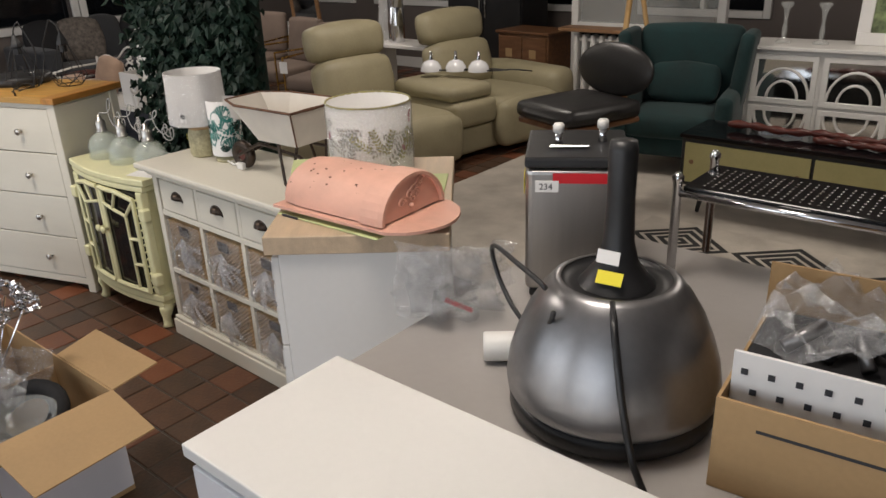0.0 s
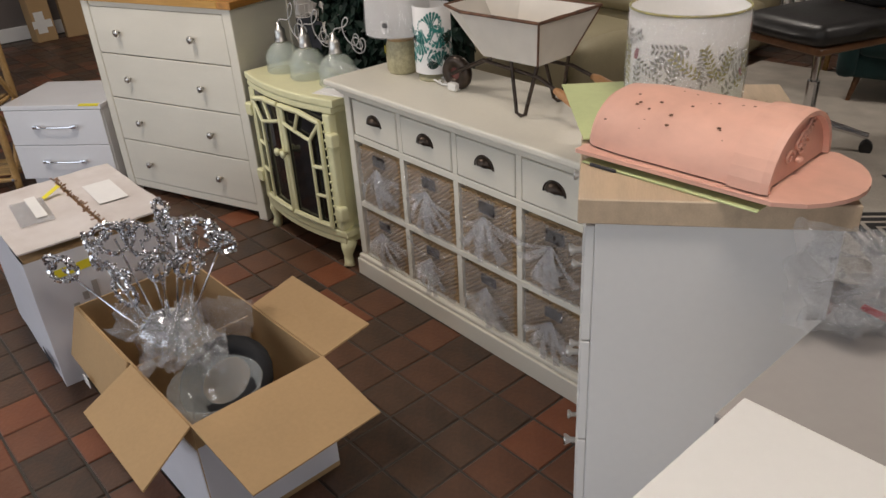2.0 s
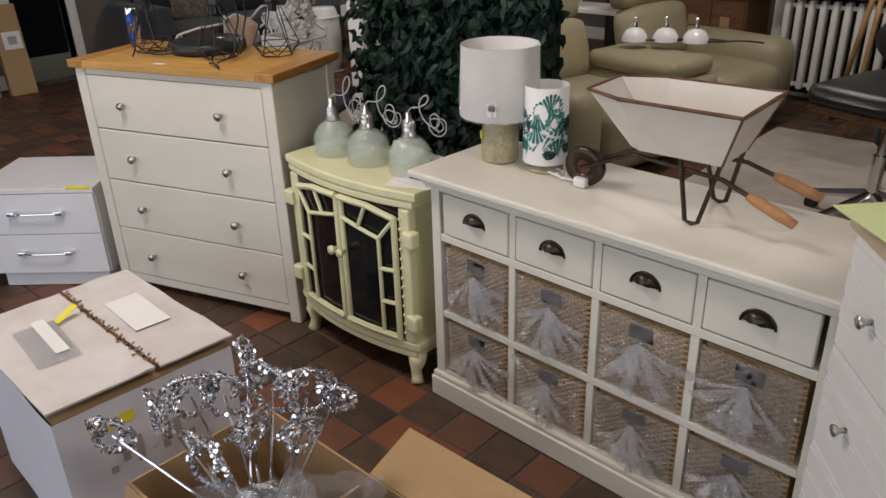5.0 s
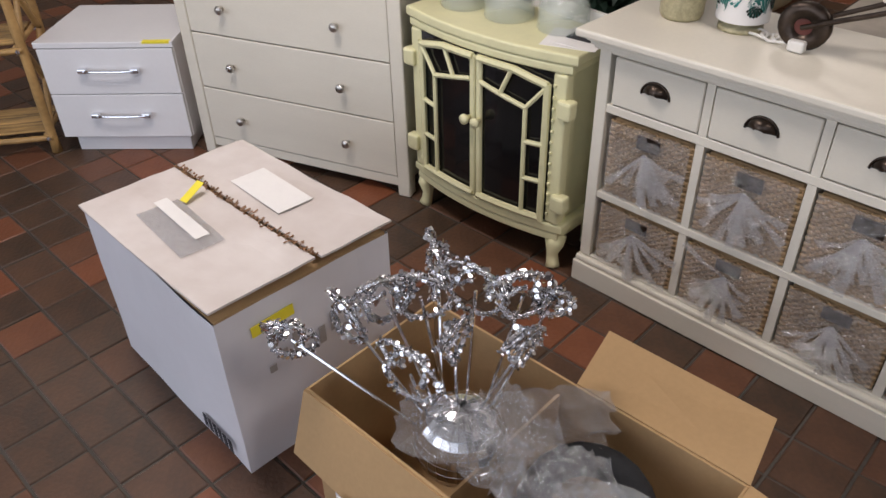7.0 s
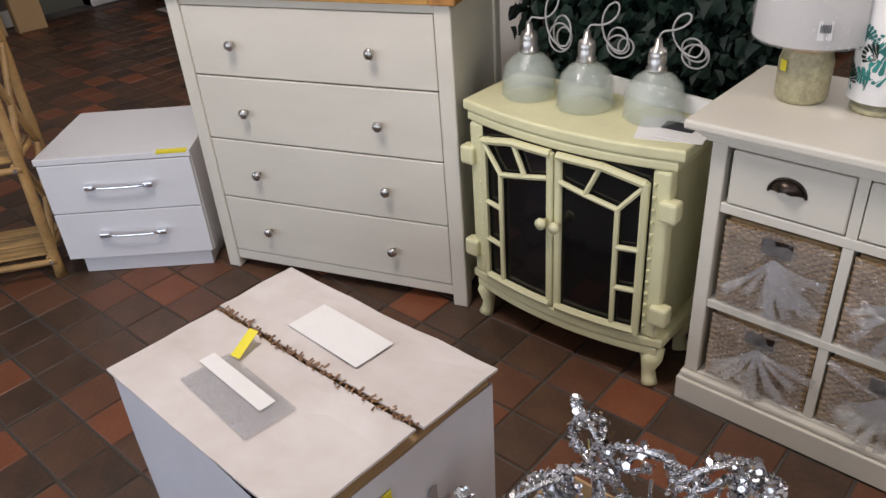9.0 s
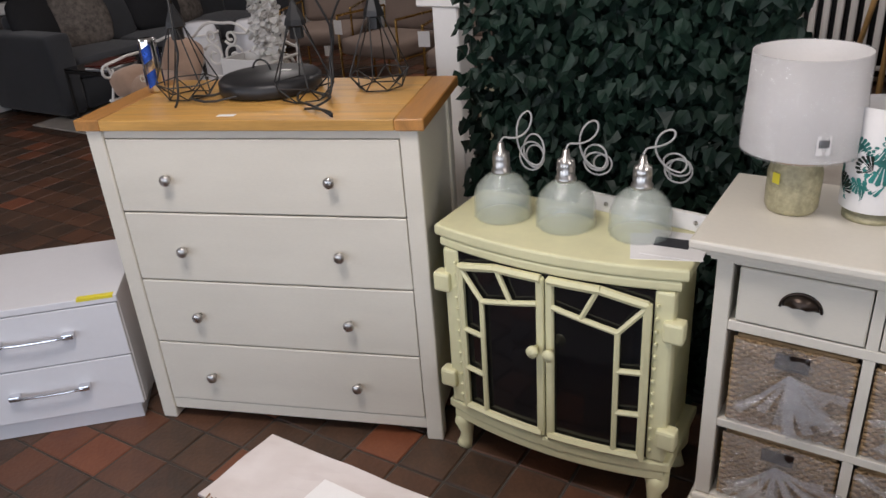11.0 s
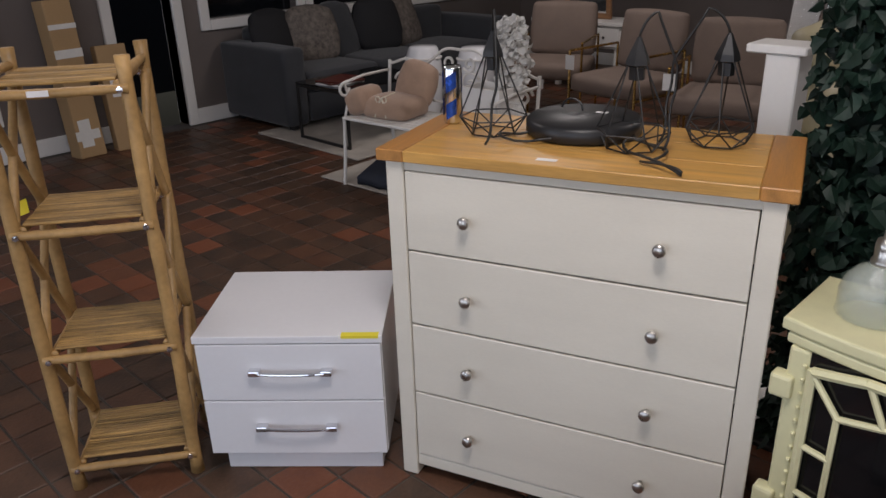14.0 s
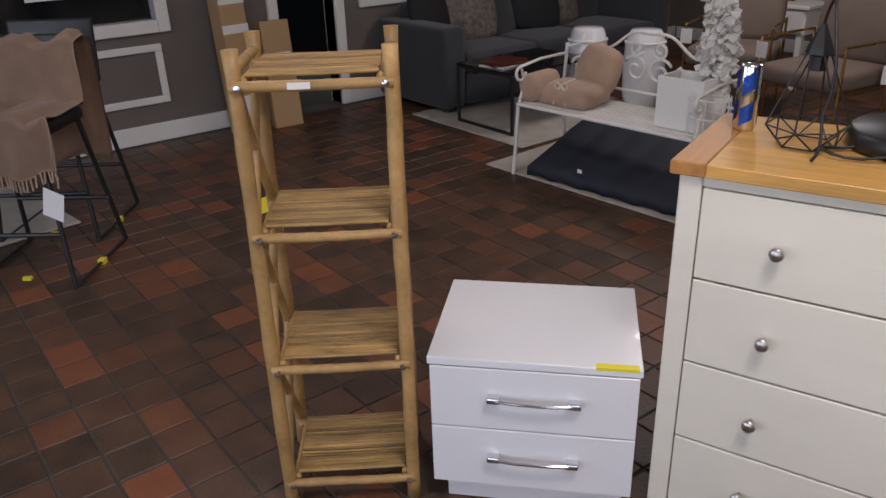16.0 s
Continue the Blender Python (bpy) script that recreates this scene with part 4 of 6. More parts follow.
def cabinet():
    c = thing("drawer_unit", CAB, "white drawer unit with light oak laminate top", "drawer unit")
    part("carcass", box(0.018, 0.004, 0.0, 0.405, 0.62, 0.984, 0.002), M_white, c)
    part("top", box(-0.012, -0.008, 0.985, 0.42, 0.63, 1.03, 0.002), M_lam, c, "light oak laminate top")
    for i in range(4):
        z = 0.03 + i * 0.237
        d = part("drawer", box(0.0, 0.006, z, 0.0175, 0.618, z + 0.233, 0.002), M_white, c)
        for k in range(1, 4):
            part("groove", box(-0.0025, 0.006, z + k * 0.058, 0.0, 0.618, z + k * 0.058 + 0.045, 0.002), M_white, d)
        part("knob", moved(lathe([(0, 0), (0.006, 0), (0.006, 0.012), (0.013, 0.022), (0.012, 0.026), (0, 0.027)], 14), pose(-0.002, 0.13, z + 0.12, 0, -90, 0)), M_nickel, d, "small metal knob", True)
        part("knob", moved(lathe([(0, 0), (0.006, 0), (0.006, 0.012), (0.013, 0.022), (0.012, 0.026), (0, 0.027)], 14), pose(-0.002, 0.49, z + 0.12, 0, -90, 0)), M_nickel, d, "small metal knob", True)


def mailbox():
    c = thing("mailbox", pose(-1.408, 1.09, 1.0455, 0, 0, 2.5) @ Matrix.Diagonal((1.2, 1.12, 0.9, 1)), "weathered pink metal mailbox lying on its back", "mailbox")
    L, R = 0.285, 0.098
    b = bmesh.new()
    n = 18
    rings = []
    for x, s in ((-0.004, 0.82), (0.01, 0.93), (0.06, 1.0), (L - 0.05, 1.02)):
        rings.append([b.verts.new((x, 0.105 - 1.0 * R * s * math.cos(math.pi * i / n), 0.012 + 1.06 * R * s * math.sin(math.pi * i / n))) for i in range(n + 1)])
    for a, d in zip(rings, rings[1:]):
        for i in range(n):
            b.faces.new((a[i], a[i + 1], d[i + 1], d[i]))
    b.faces.new(rings[0])
    part("drum", b, M_pink, c, smooth=True)
    h = bmesh.new()
    rings = []
    for x, s in ((L - 0.055, 1.03), (L - 0.055, 1.08), (L - 0.01, 1.08), (L, 1.05), (L, 0.97), (L - 0.008, 0.95)):
        rings.append([h.verts.new((x, 0.105 - R * s * math.cos(math.pi * i / n), 0.012 + 1.06 * R * s * math.sin(math.pi * i / n))) for i in range(n + 1)])
    for a, d in zip(rings, rings[1:]):
        for i in range(n):
            h.faces.new((a[i], a[i + 1], d[i + 1], d[i]))
    h.faces.new(rings[-1])
    part("lid", h, M_pink, c, "hooded pink end flap")
    r = random.Random(2)
    for _ in range(7):
        y, z = 0.105 + r.uniform(-0.035, 0.035), 0.045 + r.uniform(0, 0.05)
        part("embossed_scroll", tube([(L - 0.006, y + 0.014 * math.cos(a * 0.7) * (1 - a / 14), z + 0.014 * math.sin(a * 0.7) * (1 - a / 14)) for a in range(11)], 0.0022, 5), M_pink, c)
    part("knob", moved(lathe([(0, 0), (0.006, 0), (0.007, 0.006), (0, 0.009)], 12), pose(L - 0.006, 0.1, 0.036, 0, 90, 0)), M_pink, c)
    out = [(-0.008, -0.008), (L + 0.01, -0.008)] + [(L + 0.01 + 0.075 * math.sin(math.pi * i / 10) ** 0.6, -0.008 + 0.225 * i / 10) for i in range(1, 10)] + [(L + 0.01, 0.217), (-0.008, 0.217)]
    part("back_plate", prism(out, 0.0, 0.008), M_pink, c, "flat scalloped back plate")
    for q in range(40):
        a, x = r.uniform(0.5, 2.4), r.uniform(0.02, L - 0.07)
        s = r.uniform(0.0008, 0.0028)
        rr = 1.026
        p0 = Vector((x, 0.105 - R * rr * math.cos(a), 0.012 + 1.06 * R * rr * math.sin(a)))
        nrm = Vector((0, -math.cos(a), math.sin(a)))
        tn = Vector((1, 0, 0))
        sd = nrm.cross(tn)
        cb = bmesh.new()
        cb.faces.new([cb.verts.new(p0 + nrm * 0.0006 + s * (tn * math.cos(k * 1.05) * (1.3 + 0.4 * math.sin(k * q)) + sd * math.sin(k * 1.05))) for k in range(6)])
        part("chip", cb, M_rust, c)


def floral_shade():
    c = thing("lampshade", pose(-1.44, 1.455, 1.046), "floral printed drum lampshade wrapped in clear film", "lampshade")
    R, H = 0.117, 0.195
    part("drum", lathe([(R, 0), (R, H), (R - 0.002, H), (R - 0.002, 0)], 40), M_shade, c, smooth=True)
    wrap_print(c, "grey_sprig_print", R, 0, H, sprig, M_floral, 6, 30, 0.022, 0.045)
    wrap_print(c, "olive_sprig_print", R, 0, H, sprig, M_olive, 8, 14, 0.03, 0.055, 0.0015)
    wrap_print(c, "rose_print", R, 0, H, petal, M_rose, 12, 7, 0.01, 0.018, 0.002)
    w = lathe([(R + 0.003, 0), (R + 0.005, 0.06), (R + 0.003, 0.12), (R + 0.004, 0.17), (R + 0.002, H + 0.004)], 24)
    part("film", w, M_film, c, "glossy clear plastic wrap")
    part("hoop", tube([(R * math.cos(a * 0.196), R * math.sin(a * 0.196), H) for a in range(32)], 0.0025, 5, closed=True), M_olive, c)


cabinet()
for z, rz, x0, y0, x1, y1 in ((1.031, 3.5, 0.02, 0.02, 0.37, 0.22), (1.0345, -3, 0.05, 0.16, 0.385, 0.45), (1.038, 9, 0.03, 0.24, 0.33, 0.6)):
    s = thing("green_card", CAB @ pose(0, 0, z, 0, 0, rz - 32 if x1 > 0.36 and y1 < 0.3 else rz), "pale green folded card sheet lying on the wood top", "card sheet", "green card sheets")
    if y1 < 0.3:
        s.matrix_world = pose(-1.4, 1.078, z, 0, 0, 2)
        part("sheet", box(0.0, 0.0, 0, 0.33, 0.22, 0.003, 0.001), M_green, s)
        part("strip", box(0.02, -0.004, 0.0, 0.075, 0.0, 0.006, 0.001), M_ink, s)
    else:
        part("sheet", box(x0, y0, 0, x1, y1, 0.003, 0.001), M_green, s)
mailbox()
floral_shade()

# ---- white chest close to the camera ----
c = thing("white_chest", pose(-0.925, 0.478, 0) @ Matrix.Diagonal((1, 1, 0.985, 1)), "plain white lacquered chest with a thin overhanging top", "chest")
part("body", box(0.012, 0.012, 0, 1.2, 0.335, 0.905, 0.002), M_gloss, c)
part("top", box(0, 0, 0.906, 1.21, 0.345, 0.931, 0.003, 2), M_white, c)
for i in range(3):
    part("drawer", box(0.02, 0.001, 0.05 + i * 0.285, 1.19, 0.0115, 0.325 + i * 0.285, 0.002), M_gloss, c)

# ---- grey unit and the goods on it ----
c = thing("grey_counter", pose(-0.965, 0.83, 0), "wide grey laminate topped display counter", "counter")
part("body", box(0.03, 0.02, 0, 1.4, 0.96, 0.83, 0.003), M_white, c)
part("top", box(0, 0, 0.831, 1.43, 0.99, 0.86, 0.003), M_grey, c, "grey laminate top")
GZ = 0.861


def dispenser():
    c = thing("drinks_dispenser", pose(-0.835, 1.33, GZ, 0, 0, 31), "stainless steel drinks dispenser with black top and red strip", "drinks dispenser")
    part("shell", box(0, 0, 0.02, 0.225, 0.25, 0.315, 0.015, 3), M_steel, c)
    part("base", box(0.01, 0.01, 0.0, 0.215, 0.24, 0.0195, 0.004), M_black, c)
    part("lid", box(-0.002, -0.002, 0.3155, 0.227, 0.252, 0.34, 0.006, 2), M_black, c, "black plastic top")
    part("red_strip", box(0.06, -0.002, 0.282, 0.195, -0.0005, 0.305, 0), M_red, c, "red printed strip")
    part("lot_label", box(0.022, -0.003, 0.262, 0.073, -0.0006, 0.288, 0), M_paper, c)
    cu = bpy.data.curves.new("lot_number", "FONT")
    cu.body, cu.size, cu.extrude = "234", 0.02, 0.0002
    me = bpy.data.meshes.new_from_object(bpy.data.objects.new("tmp", cu))
    me.materials.append(M_ink)
    o = new("lot_number", me)
    o.parent = c
    o.matrix_local = pose(0.03, -0.0034, 0.268, 90, 0, 0)
    for x, y in ((0.07, 0.1), (0.17, 0.14)):
        t = part("tap", lathe([(0, 0.34), (0.011, 0.34), (0.009, 0.355), (0.009, 0.37), (0, 0.371)], 14, at=(x, y, 0)), M_chrome, c, smooth=True)
        part("cap", lathe([(0, 0.372), (0.013, 0.372), (0.013, 0.388), (0.01, 0.392), (0, 0.393)], 14, at=(x, y, 0)), M_wiron, t, "white ribbed cap", True)
    part("bracket", box(0.05, 0.07, 0.341, 0.14, 0.08, 0.348, 0.002), M_chrome, c)
    part("tag", plate([(-0.004, 0.02, 0.25), (-0.004, 0.06, 0.255), (-0.004, 0.06, 0.3), (-0.004, 0.02, 0.29)], 0.001), M_yellow, c, "yellow paper tag")


def dome():
    c = thing("dome_appliance", pose(-0.468, 1.062, GZ) @ Matrix.Diagonal((0.99, 0.99, 1.03, 1)), "bell shaped gunmetal appliance with tall black neck", "appliance")
    part("shell", lathe([(0, 0.04), (0.176, 0.04), (0.186, 0.05), (0.188, 0.07), (0.183, 0.105), (0.17, 0.145), (0.152, 0.185), (0.13, 0.22), (0.112, 0.241), (0.1, 0.248), (0.094, 0.247)], 56), M_gun, c, "brushed gunmetal bell shell", True)
    part("base", lathe([(0, 0), (0.16, 0), (0.183, 0.012), (0.182, 0.03), (0.178, 0.0395), (0, 0.0395)], 48), M_black, c, smooth=True)
    part("ring", lathe([(0.094, 0.246), (0.09, 0.24), (0.075, 0.236), (0.0, 0.236)], 40), M_black, c, smooth=True)
    part("neck", lathe([(0.066, 0.237), (0.055, 0.25), (0.035, 0.275), (0.026, 0.31), (0.023, 0.38), (0.024, 0.46), (0.021, 0.475), (0, 0.476)], 28), M_black, c, "tapered black neck", True)
    pts = []
    for k in range(33):
        a = 2 * math.pi * k / 32
        pts.append((-0.14 + 0.105 * math.cos(a), -0.085 - 0.06 * math.cos(a) - 0.012 * math.sin(a), 0.225 + 0.06 * math.sin(a) + 0.014 * math.cos(2 * a)))
    part("cable", tube(pts[3:32], 0.0045, 8), M_black, c, "looped black mains cable", True)
    part("cable", tube([(0.04, -0.09, 0.245), (0.07, -0.135, 0.213), (0.1, -0.165, 0.14), (0.115, -0.168, 0.08), (0.13, -0.17, 0.03), (0.16, -0.19, 0.005)], 0.006, 8), M_black, c, smooth=True)
    part("sticker", moved(box(-0.022, -0.001, -0.011, 0.022, 0, 0.011, 0), pose(0.012, -0.05, 0.264, -38, 0, 8)), M_yellow, c, "yellow sale sticker")
    part("lot_label", moved(box(-0.02, -0.001, -0.011, 0.02, 0, 0.011, 0), pose(0.0, -0.034, 0.292, -18, 0, 4)), M_paper, c)


def glass_rack():
    c = thing("chrome_rack", pose(-0.605, 1.615, GZ), "low chrome rack with black perforated shelf", "rack")
    for x in (0, 0.52):
        for y in (0, 0.22):
            p = part("post", lathe([(0, 0.0), (0.011, 0), (0.011, 0.25), (0.014, 0.252), (0.014, 0.262), (0.006, 0.272), (0, 0.273)], 16, at=(x, y, 0)), M_chrome, c, smooth=True)
    for y in (0, 0.22):
        part("rail", tube([(0, y, 0.222), (0.52, y, 0.222)], 0.009, 10), M_chrome, c, smooth=True)
    sh = part("shelf", box(0.01, 0.008, 0.226, 0.51, 0.212, 0.238, 0.002), M_blackglass, c, "black perforated sheet shelf")
    b = bmesh.new()
    for i in range(22):
        for j in range(8):
            lathe([(0, 0.2386), (0.0032, 0.2386)], 6, bm=b, at=(0.05 + i * 0.019, 0.035 + j * 0.02, 0))
    tagged(part("perforation", b, M_grey, sh), kind="stuff")


def goods_carton():
    c = thing("goods_carton", pose(-0.245, 0.955, GZ, 0, 0, 6), "open cardboard tray box filled with wrapped fittings", "cardboard box")
    part("front", box(0, 0, 0, 0.45, 0.005, 0.16, 0), M_card, c)
    part("side", box(0, 0.005, 0, 0.005, 0.3, 0.16, 0), M_card, c)
    part("side", box(0.445, 0.005, 0, 0.45, 0.3, 0.16, 0), M_card, c)
    # back and bottom in the shaded cardboard colour
    part("back", box(0.0, 0.3, 0, 0.45, 0.305, 0.26, 0), M_card_shaded, c)
    part("bottom", box(0.005, 0.005, 0, 0.445, 0.3, 0.005, 0), M_card_shaded, c)
    lin = part("liner", box(0.007, 0.05, 0.1, 0.443, 0.056, 0.215, 0.001), M_paper, c, "white printed liner with dark motifs")
    for i in range(11):
        for j in range(3):
            part("motif", box(0.02 + i * 0.038 + 0.015 * (j % 2), 0.0485, 0.115 + j * 0.032, 0.03 + i * 0.038 + 0.015 * (j % 2), 0.0497, 0.125 + j * 0.032, 0), M_ink, lin)
    part("slot", box(0.06, -0.001, 0.118, 0.3, -0.0002, 0.123, 0), M_ink, c)
    w = moved(crumple(0, 0, 0.4, 0.26, 4.2, 0.045, 22, 18), pose(0.22, 0.18, 0.2, -90, 0, 0))
    part("film", w, M_film, c, "crumpled clear wrapping")
    r = random.Random(8)
    for k in range(6):
        x, y = 0.06 + k * 0.06, 0.12 + 0.1 * r.random()
        part("fitting", tube([(x, y, 0.19), (x + 0.05 * r.uniform(-1, 1), y + 0.04, 0.22), (x + 0.06, y + 0.05, 0.19)], 0.012, 8), M_black if k % 2 else M_gun, c, smooth=True)
    # added near-black block: painted shade between the fittings, not goods
    part("unlit_fill", box(0.01, 0.06, 0.006, 0.44, 0.295, 0.18, 0.01), M_dark, c)


dispenser()
dome()
glass_rack()
goods_carton()
c = thing("foam_roll", pose(-0.745, 1.05, GZ + 0.03, 0, 0, 38), "white rolled foam sleeve lying on the counter", "foam roll")
part("roll", moved(lathe([(0, 0), (0.027, 0), (0.03, 0.004), (0.03, 0.12), (0.027, 0.124), (0, 0.124)], 20), pose(0, 0, 0, 0, 90, 0)), M_wiron, c, smooth=True)
c = thing("plastic_bag", pose(-0.93, 1.15, GZ, 0, 0, 40), "crumpled clear plastic bag with red print", "plastic bag")
for k in range(3):
    part("fold", moved(crumple(0, 0, 0.2, 0.16, 7.7 + k * 2.1, 0.05, 16, 14), pose(0.02 * k, 0.02 * k, 0.085, 12 * k - 12, 0, 25 * k - 20)), M_film, c)
part("print", plate([(0.0, -0.03, 0.05), (0.06, -0.03, 0.02), (0.065, -0.03, 0.03), (0.005, -0.03, 0.06)], 0.0008), M_red, c, "red printed stripe")


# ---- large white carton ----
def white_carton():
    c = thing("white_carton", pose(-3.65, 0.432, 0, 0, 0, -2.2) @ Matrix.Diagonal((1.06, 1.0, 0.965, 1)), "large closed white printed carton with taped flaps", "cardboard box")
    W, D, H = 0.6, 0.47, 0.5
    b = bmesh.new()
    n = 10
    ring = []
    for z in (0, 0.12, 0.3, H - 0.01):
        row = []
        for i in range(n):
            row.append((i / n * W, 0))
        for i in range(n):
            row.append((W, i / n * D))
        for i in range(n):
            row.append((W - i / n * W, D))
        for i in range(n):
            row.append((0, D - i / n * D))
        ring.append([b.verts.new((x + 0.006 * noise.noise(Vector((x * 5, y * 5, z * 6))), y + 0.006 * noise.noise(Vector((x * 5 + 9, y * 5, z * 6))), z)) for x, y in row])
    m = 4 * n
    for a, d in zip(ring, ring[1:]):
        for k in range(m):
            b.faces.new((a[k], a[(k + 1) % m], d[(k + 1) % m], d[k]))
    b.faces.new(ring[0][::-1])
    # carton sides in the bluish daylight-tinted white
    part("wall_sleeve", b, M_carddaylit, c)

    def flap(x0, y0, x1, y1, z, lift, seed):
        f = bmesh.new()
        g = []
        for i in range(13):
            row = []
            for j in range(9):
                u, v = i / 12, j / 8
                x, y = x0 + (x1 - x0) * u, y0 + (y1 - y0) * v
                e = 0.004 * noise.noise(Vector((x * 14, y * 14, seed)))
                row.append((x, y + (0.004 * noise.noise(Vector((x * 40, seed, 0))) if j in (0, 8) else 0), z + e + lift * u * u))
            g.append(row)
        top = [[f.verts.new((p[0], p[1], p[2] + 0.006)) for p in r] for r in g]
        bot = [[f.verts.new(p) for p in r] for r in g]
        for i in range(12):
            for j in range(8):
                f.faces.new((top[i][j], top[i + 1][j], top[i + 1][j + 1], top[i][j + 1]))
                f.faces.new((bot[i][j], bot[i][j + 1], bot[i + 1][j + 1], bot[i + 1][j]))
        for i in range(12):
            f.faces.new((top[i][0], bot[i][0], bot[i + 1][0], top[i + 1][0]))
            f.faces.new((top[i + 1][8], bot[i + 1][8], bot[i][8], top[i][8]))
        for j in range(8):
            f.faces.new((top[12][j], bot[12][j], bot[12][j + 1], top[12][j + 1]))
            f.faces.new((top[0][j + 1], bot[0][j + 1], bot[0][j], top[0][j]))
        return part("flap", f, M_cardw, c, "creased white top flap")

    part("inner_flap", box(0.004, 0.004, H - 0.016, W - 0.004, D - 0.004, H - 0.008, 0), M_card, c, "brown inner flap")
    flap(-0.006, -0.006, W + 0.002, 0.262, H - 0.004, 0.026, 1)
    flap(-0.006, 0.272, W + 0.012, D + 0.006, H + 0.001, 0.024, 5)
    b = bmesh.new()
    r = random.Random(3)
    for i in range(90):
        x = W * i / 90
        y = 0.267 + r.uniform(-0.006, 0.006)
        tube([(x, y, H + 0.002 + 0.024 * (x / W) ** 2), (x + r.uniform(0.003, 0.014), y + r.uniform(-0.016, 0.016), H + 0.01 + 0.024 * (x / W) ** 2 + r.uniform(0, 0.006))], 0.0022, 4, bm=b)
    tagged(part("torn_edge", b, M_wood, c, "ragged torn brown paper edge"), kind="stuff")
    part("document_pouch", moved(box(-0.12, -0.055, 0, 0.12, 0.055, 0.0015, 0), pose(0.27, 0.12, H + 0.0125, 0, -2.1, -4)), M_film, c, "clear document pouch")
    part("paper_label", moved(box(-0.11, -0.05, 0, 0.11, 0.05, 0.001, 0), pose(0.29, 0.365, H + 0.0175, 0, -2.2, -2)), M_paper, c)
    part("paper_label", moved(box(-0.12, -0.018, 0, 0.1, 0.018, 0.001, 0), pose(0.25, 0.14, H + 0.0145, 0, -2.1, -3)), M_paper, c)
    part("sticker", moved(box(-0.012, -0.035, 0, 0.012, 0.035, 0.001, 0), pose(0.17, 0.215, H + 0.024, 22, 0, 12)), M_yellow, c, "curled yellow sticker")
    part("sticker", moved(box(-0.001, -0.055, -0.015, 0.001, 0.055, 0.015, 0), pose(W + 0.006, 0.13, 0.425, 3, 0, 0)), M_yellow, c, "yellow sale sticker")
    for k in range(6):
        part("print_bar", box(0.42 + k * 0.022, -0.0075, 0.03, 0.435 + k * 0.022, -0.0062, 0.075, 0), M_ink, c)
    for k in range(7):
        part("print_bar", box(W + 0.006, 0.1 + k * 0.035, 0.28 + 0.02 * (k % 2), W + 0.0075, 0.118 + k * 0.035, 0.3 + 0.03 * (k % 3), 0), M_grey, c)


white_carton()


# ---- open carton of sequin decorations ----
BX = pose(-2.815, 0.475, 0, 0, 0, 0.5)
OC = pose(0.024, 0.006, 0)


def open_carton():
    c = thing("open_carton", BX, "open brown cardboard box with spread flaps", "cardboard box")
    W, D, H, t = 0.765, 0.375, 0.38, 0.006
    part("side", box(0, 0, 0, W, t, H, 0.001), M_card, c)
    part("side", box(0, D - t, 0, W, D, H, 0.001), M_card, c)
    part("end", box(0, t, 0, t, D - t, H, 0.001), M_card, c)
    part("end", box(W - t, t, 0, W, D - t, H, 0.001), M_card, c)
    # bottom and divider use the darkened, shaded cardboard
    part("bottom", box(t, t, 0, W - t, D - t, t, 0), M_card_shaded, c)
    part("divider", box(0.36, t, 0.01, 0.366, D - t, 0.33, 0), M_card_shaded, c)
    part("white_print", box(W, 0.002, 0.02, W + 0.002, D - 0.002, 0.31, 0), M_carddaylit, c, "white printed panel")
    part("white_print", box(0.05, -0.002, 0.0, W - 0.002, 0, 0.3, 0), M_carddaylit, c, "white printed panel")
    cu = tube([(W + 0.0025, 0.27 + 0.022 * math.cos(a * 0.5) * (1 - a / 30), 0.22 + 0.022 * math.sin(a * 0.5) * (1 - a / 30)) for a in range(22)], 0.004, 5)
    part("print_mark", cu, M_ink, c)

    def flap(a, b, d, e):
        part("flap", plate([a, b, d, e], 0.005), M_card, c)
    flap((0.4, D, H - 0.002), (W, D, H - 0.002), (W - 0.03, D + 0.175, H + 0.0), (0.37, D + 0.16, H + 0.015))
    flap((W, 0.0, H - 0.002), (W + 0.27, 0.005, H - 0.03), (W + 0.265, D - 0.02, H - 0.02), (W, D, H - 0.002))
    flap((0.42, 0, H - 0.002), (0.45, -0.15, H - 0.055), (0.83, -0.155, H - 0.05), (W, 0, H - 0.002))
    flap((0.0, 0, H - 0.002), (0.0, -0.05, H - 0.15), (0.4, -0.06, H - 0.16), (0.4, 0, H - 0.002))
    part("barcode_label", box(0.16, -0.072, 0.22, 0.2, -0.07, 0.25, 0), M_paper, c)
    part("tape", moved(box(-0.03, -0.001, -0.1, 0.03, 0.0, 0.1, 0), pose(0.43, -0.003, 0.2)), M_film, c)


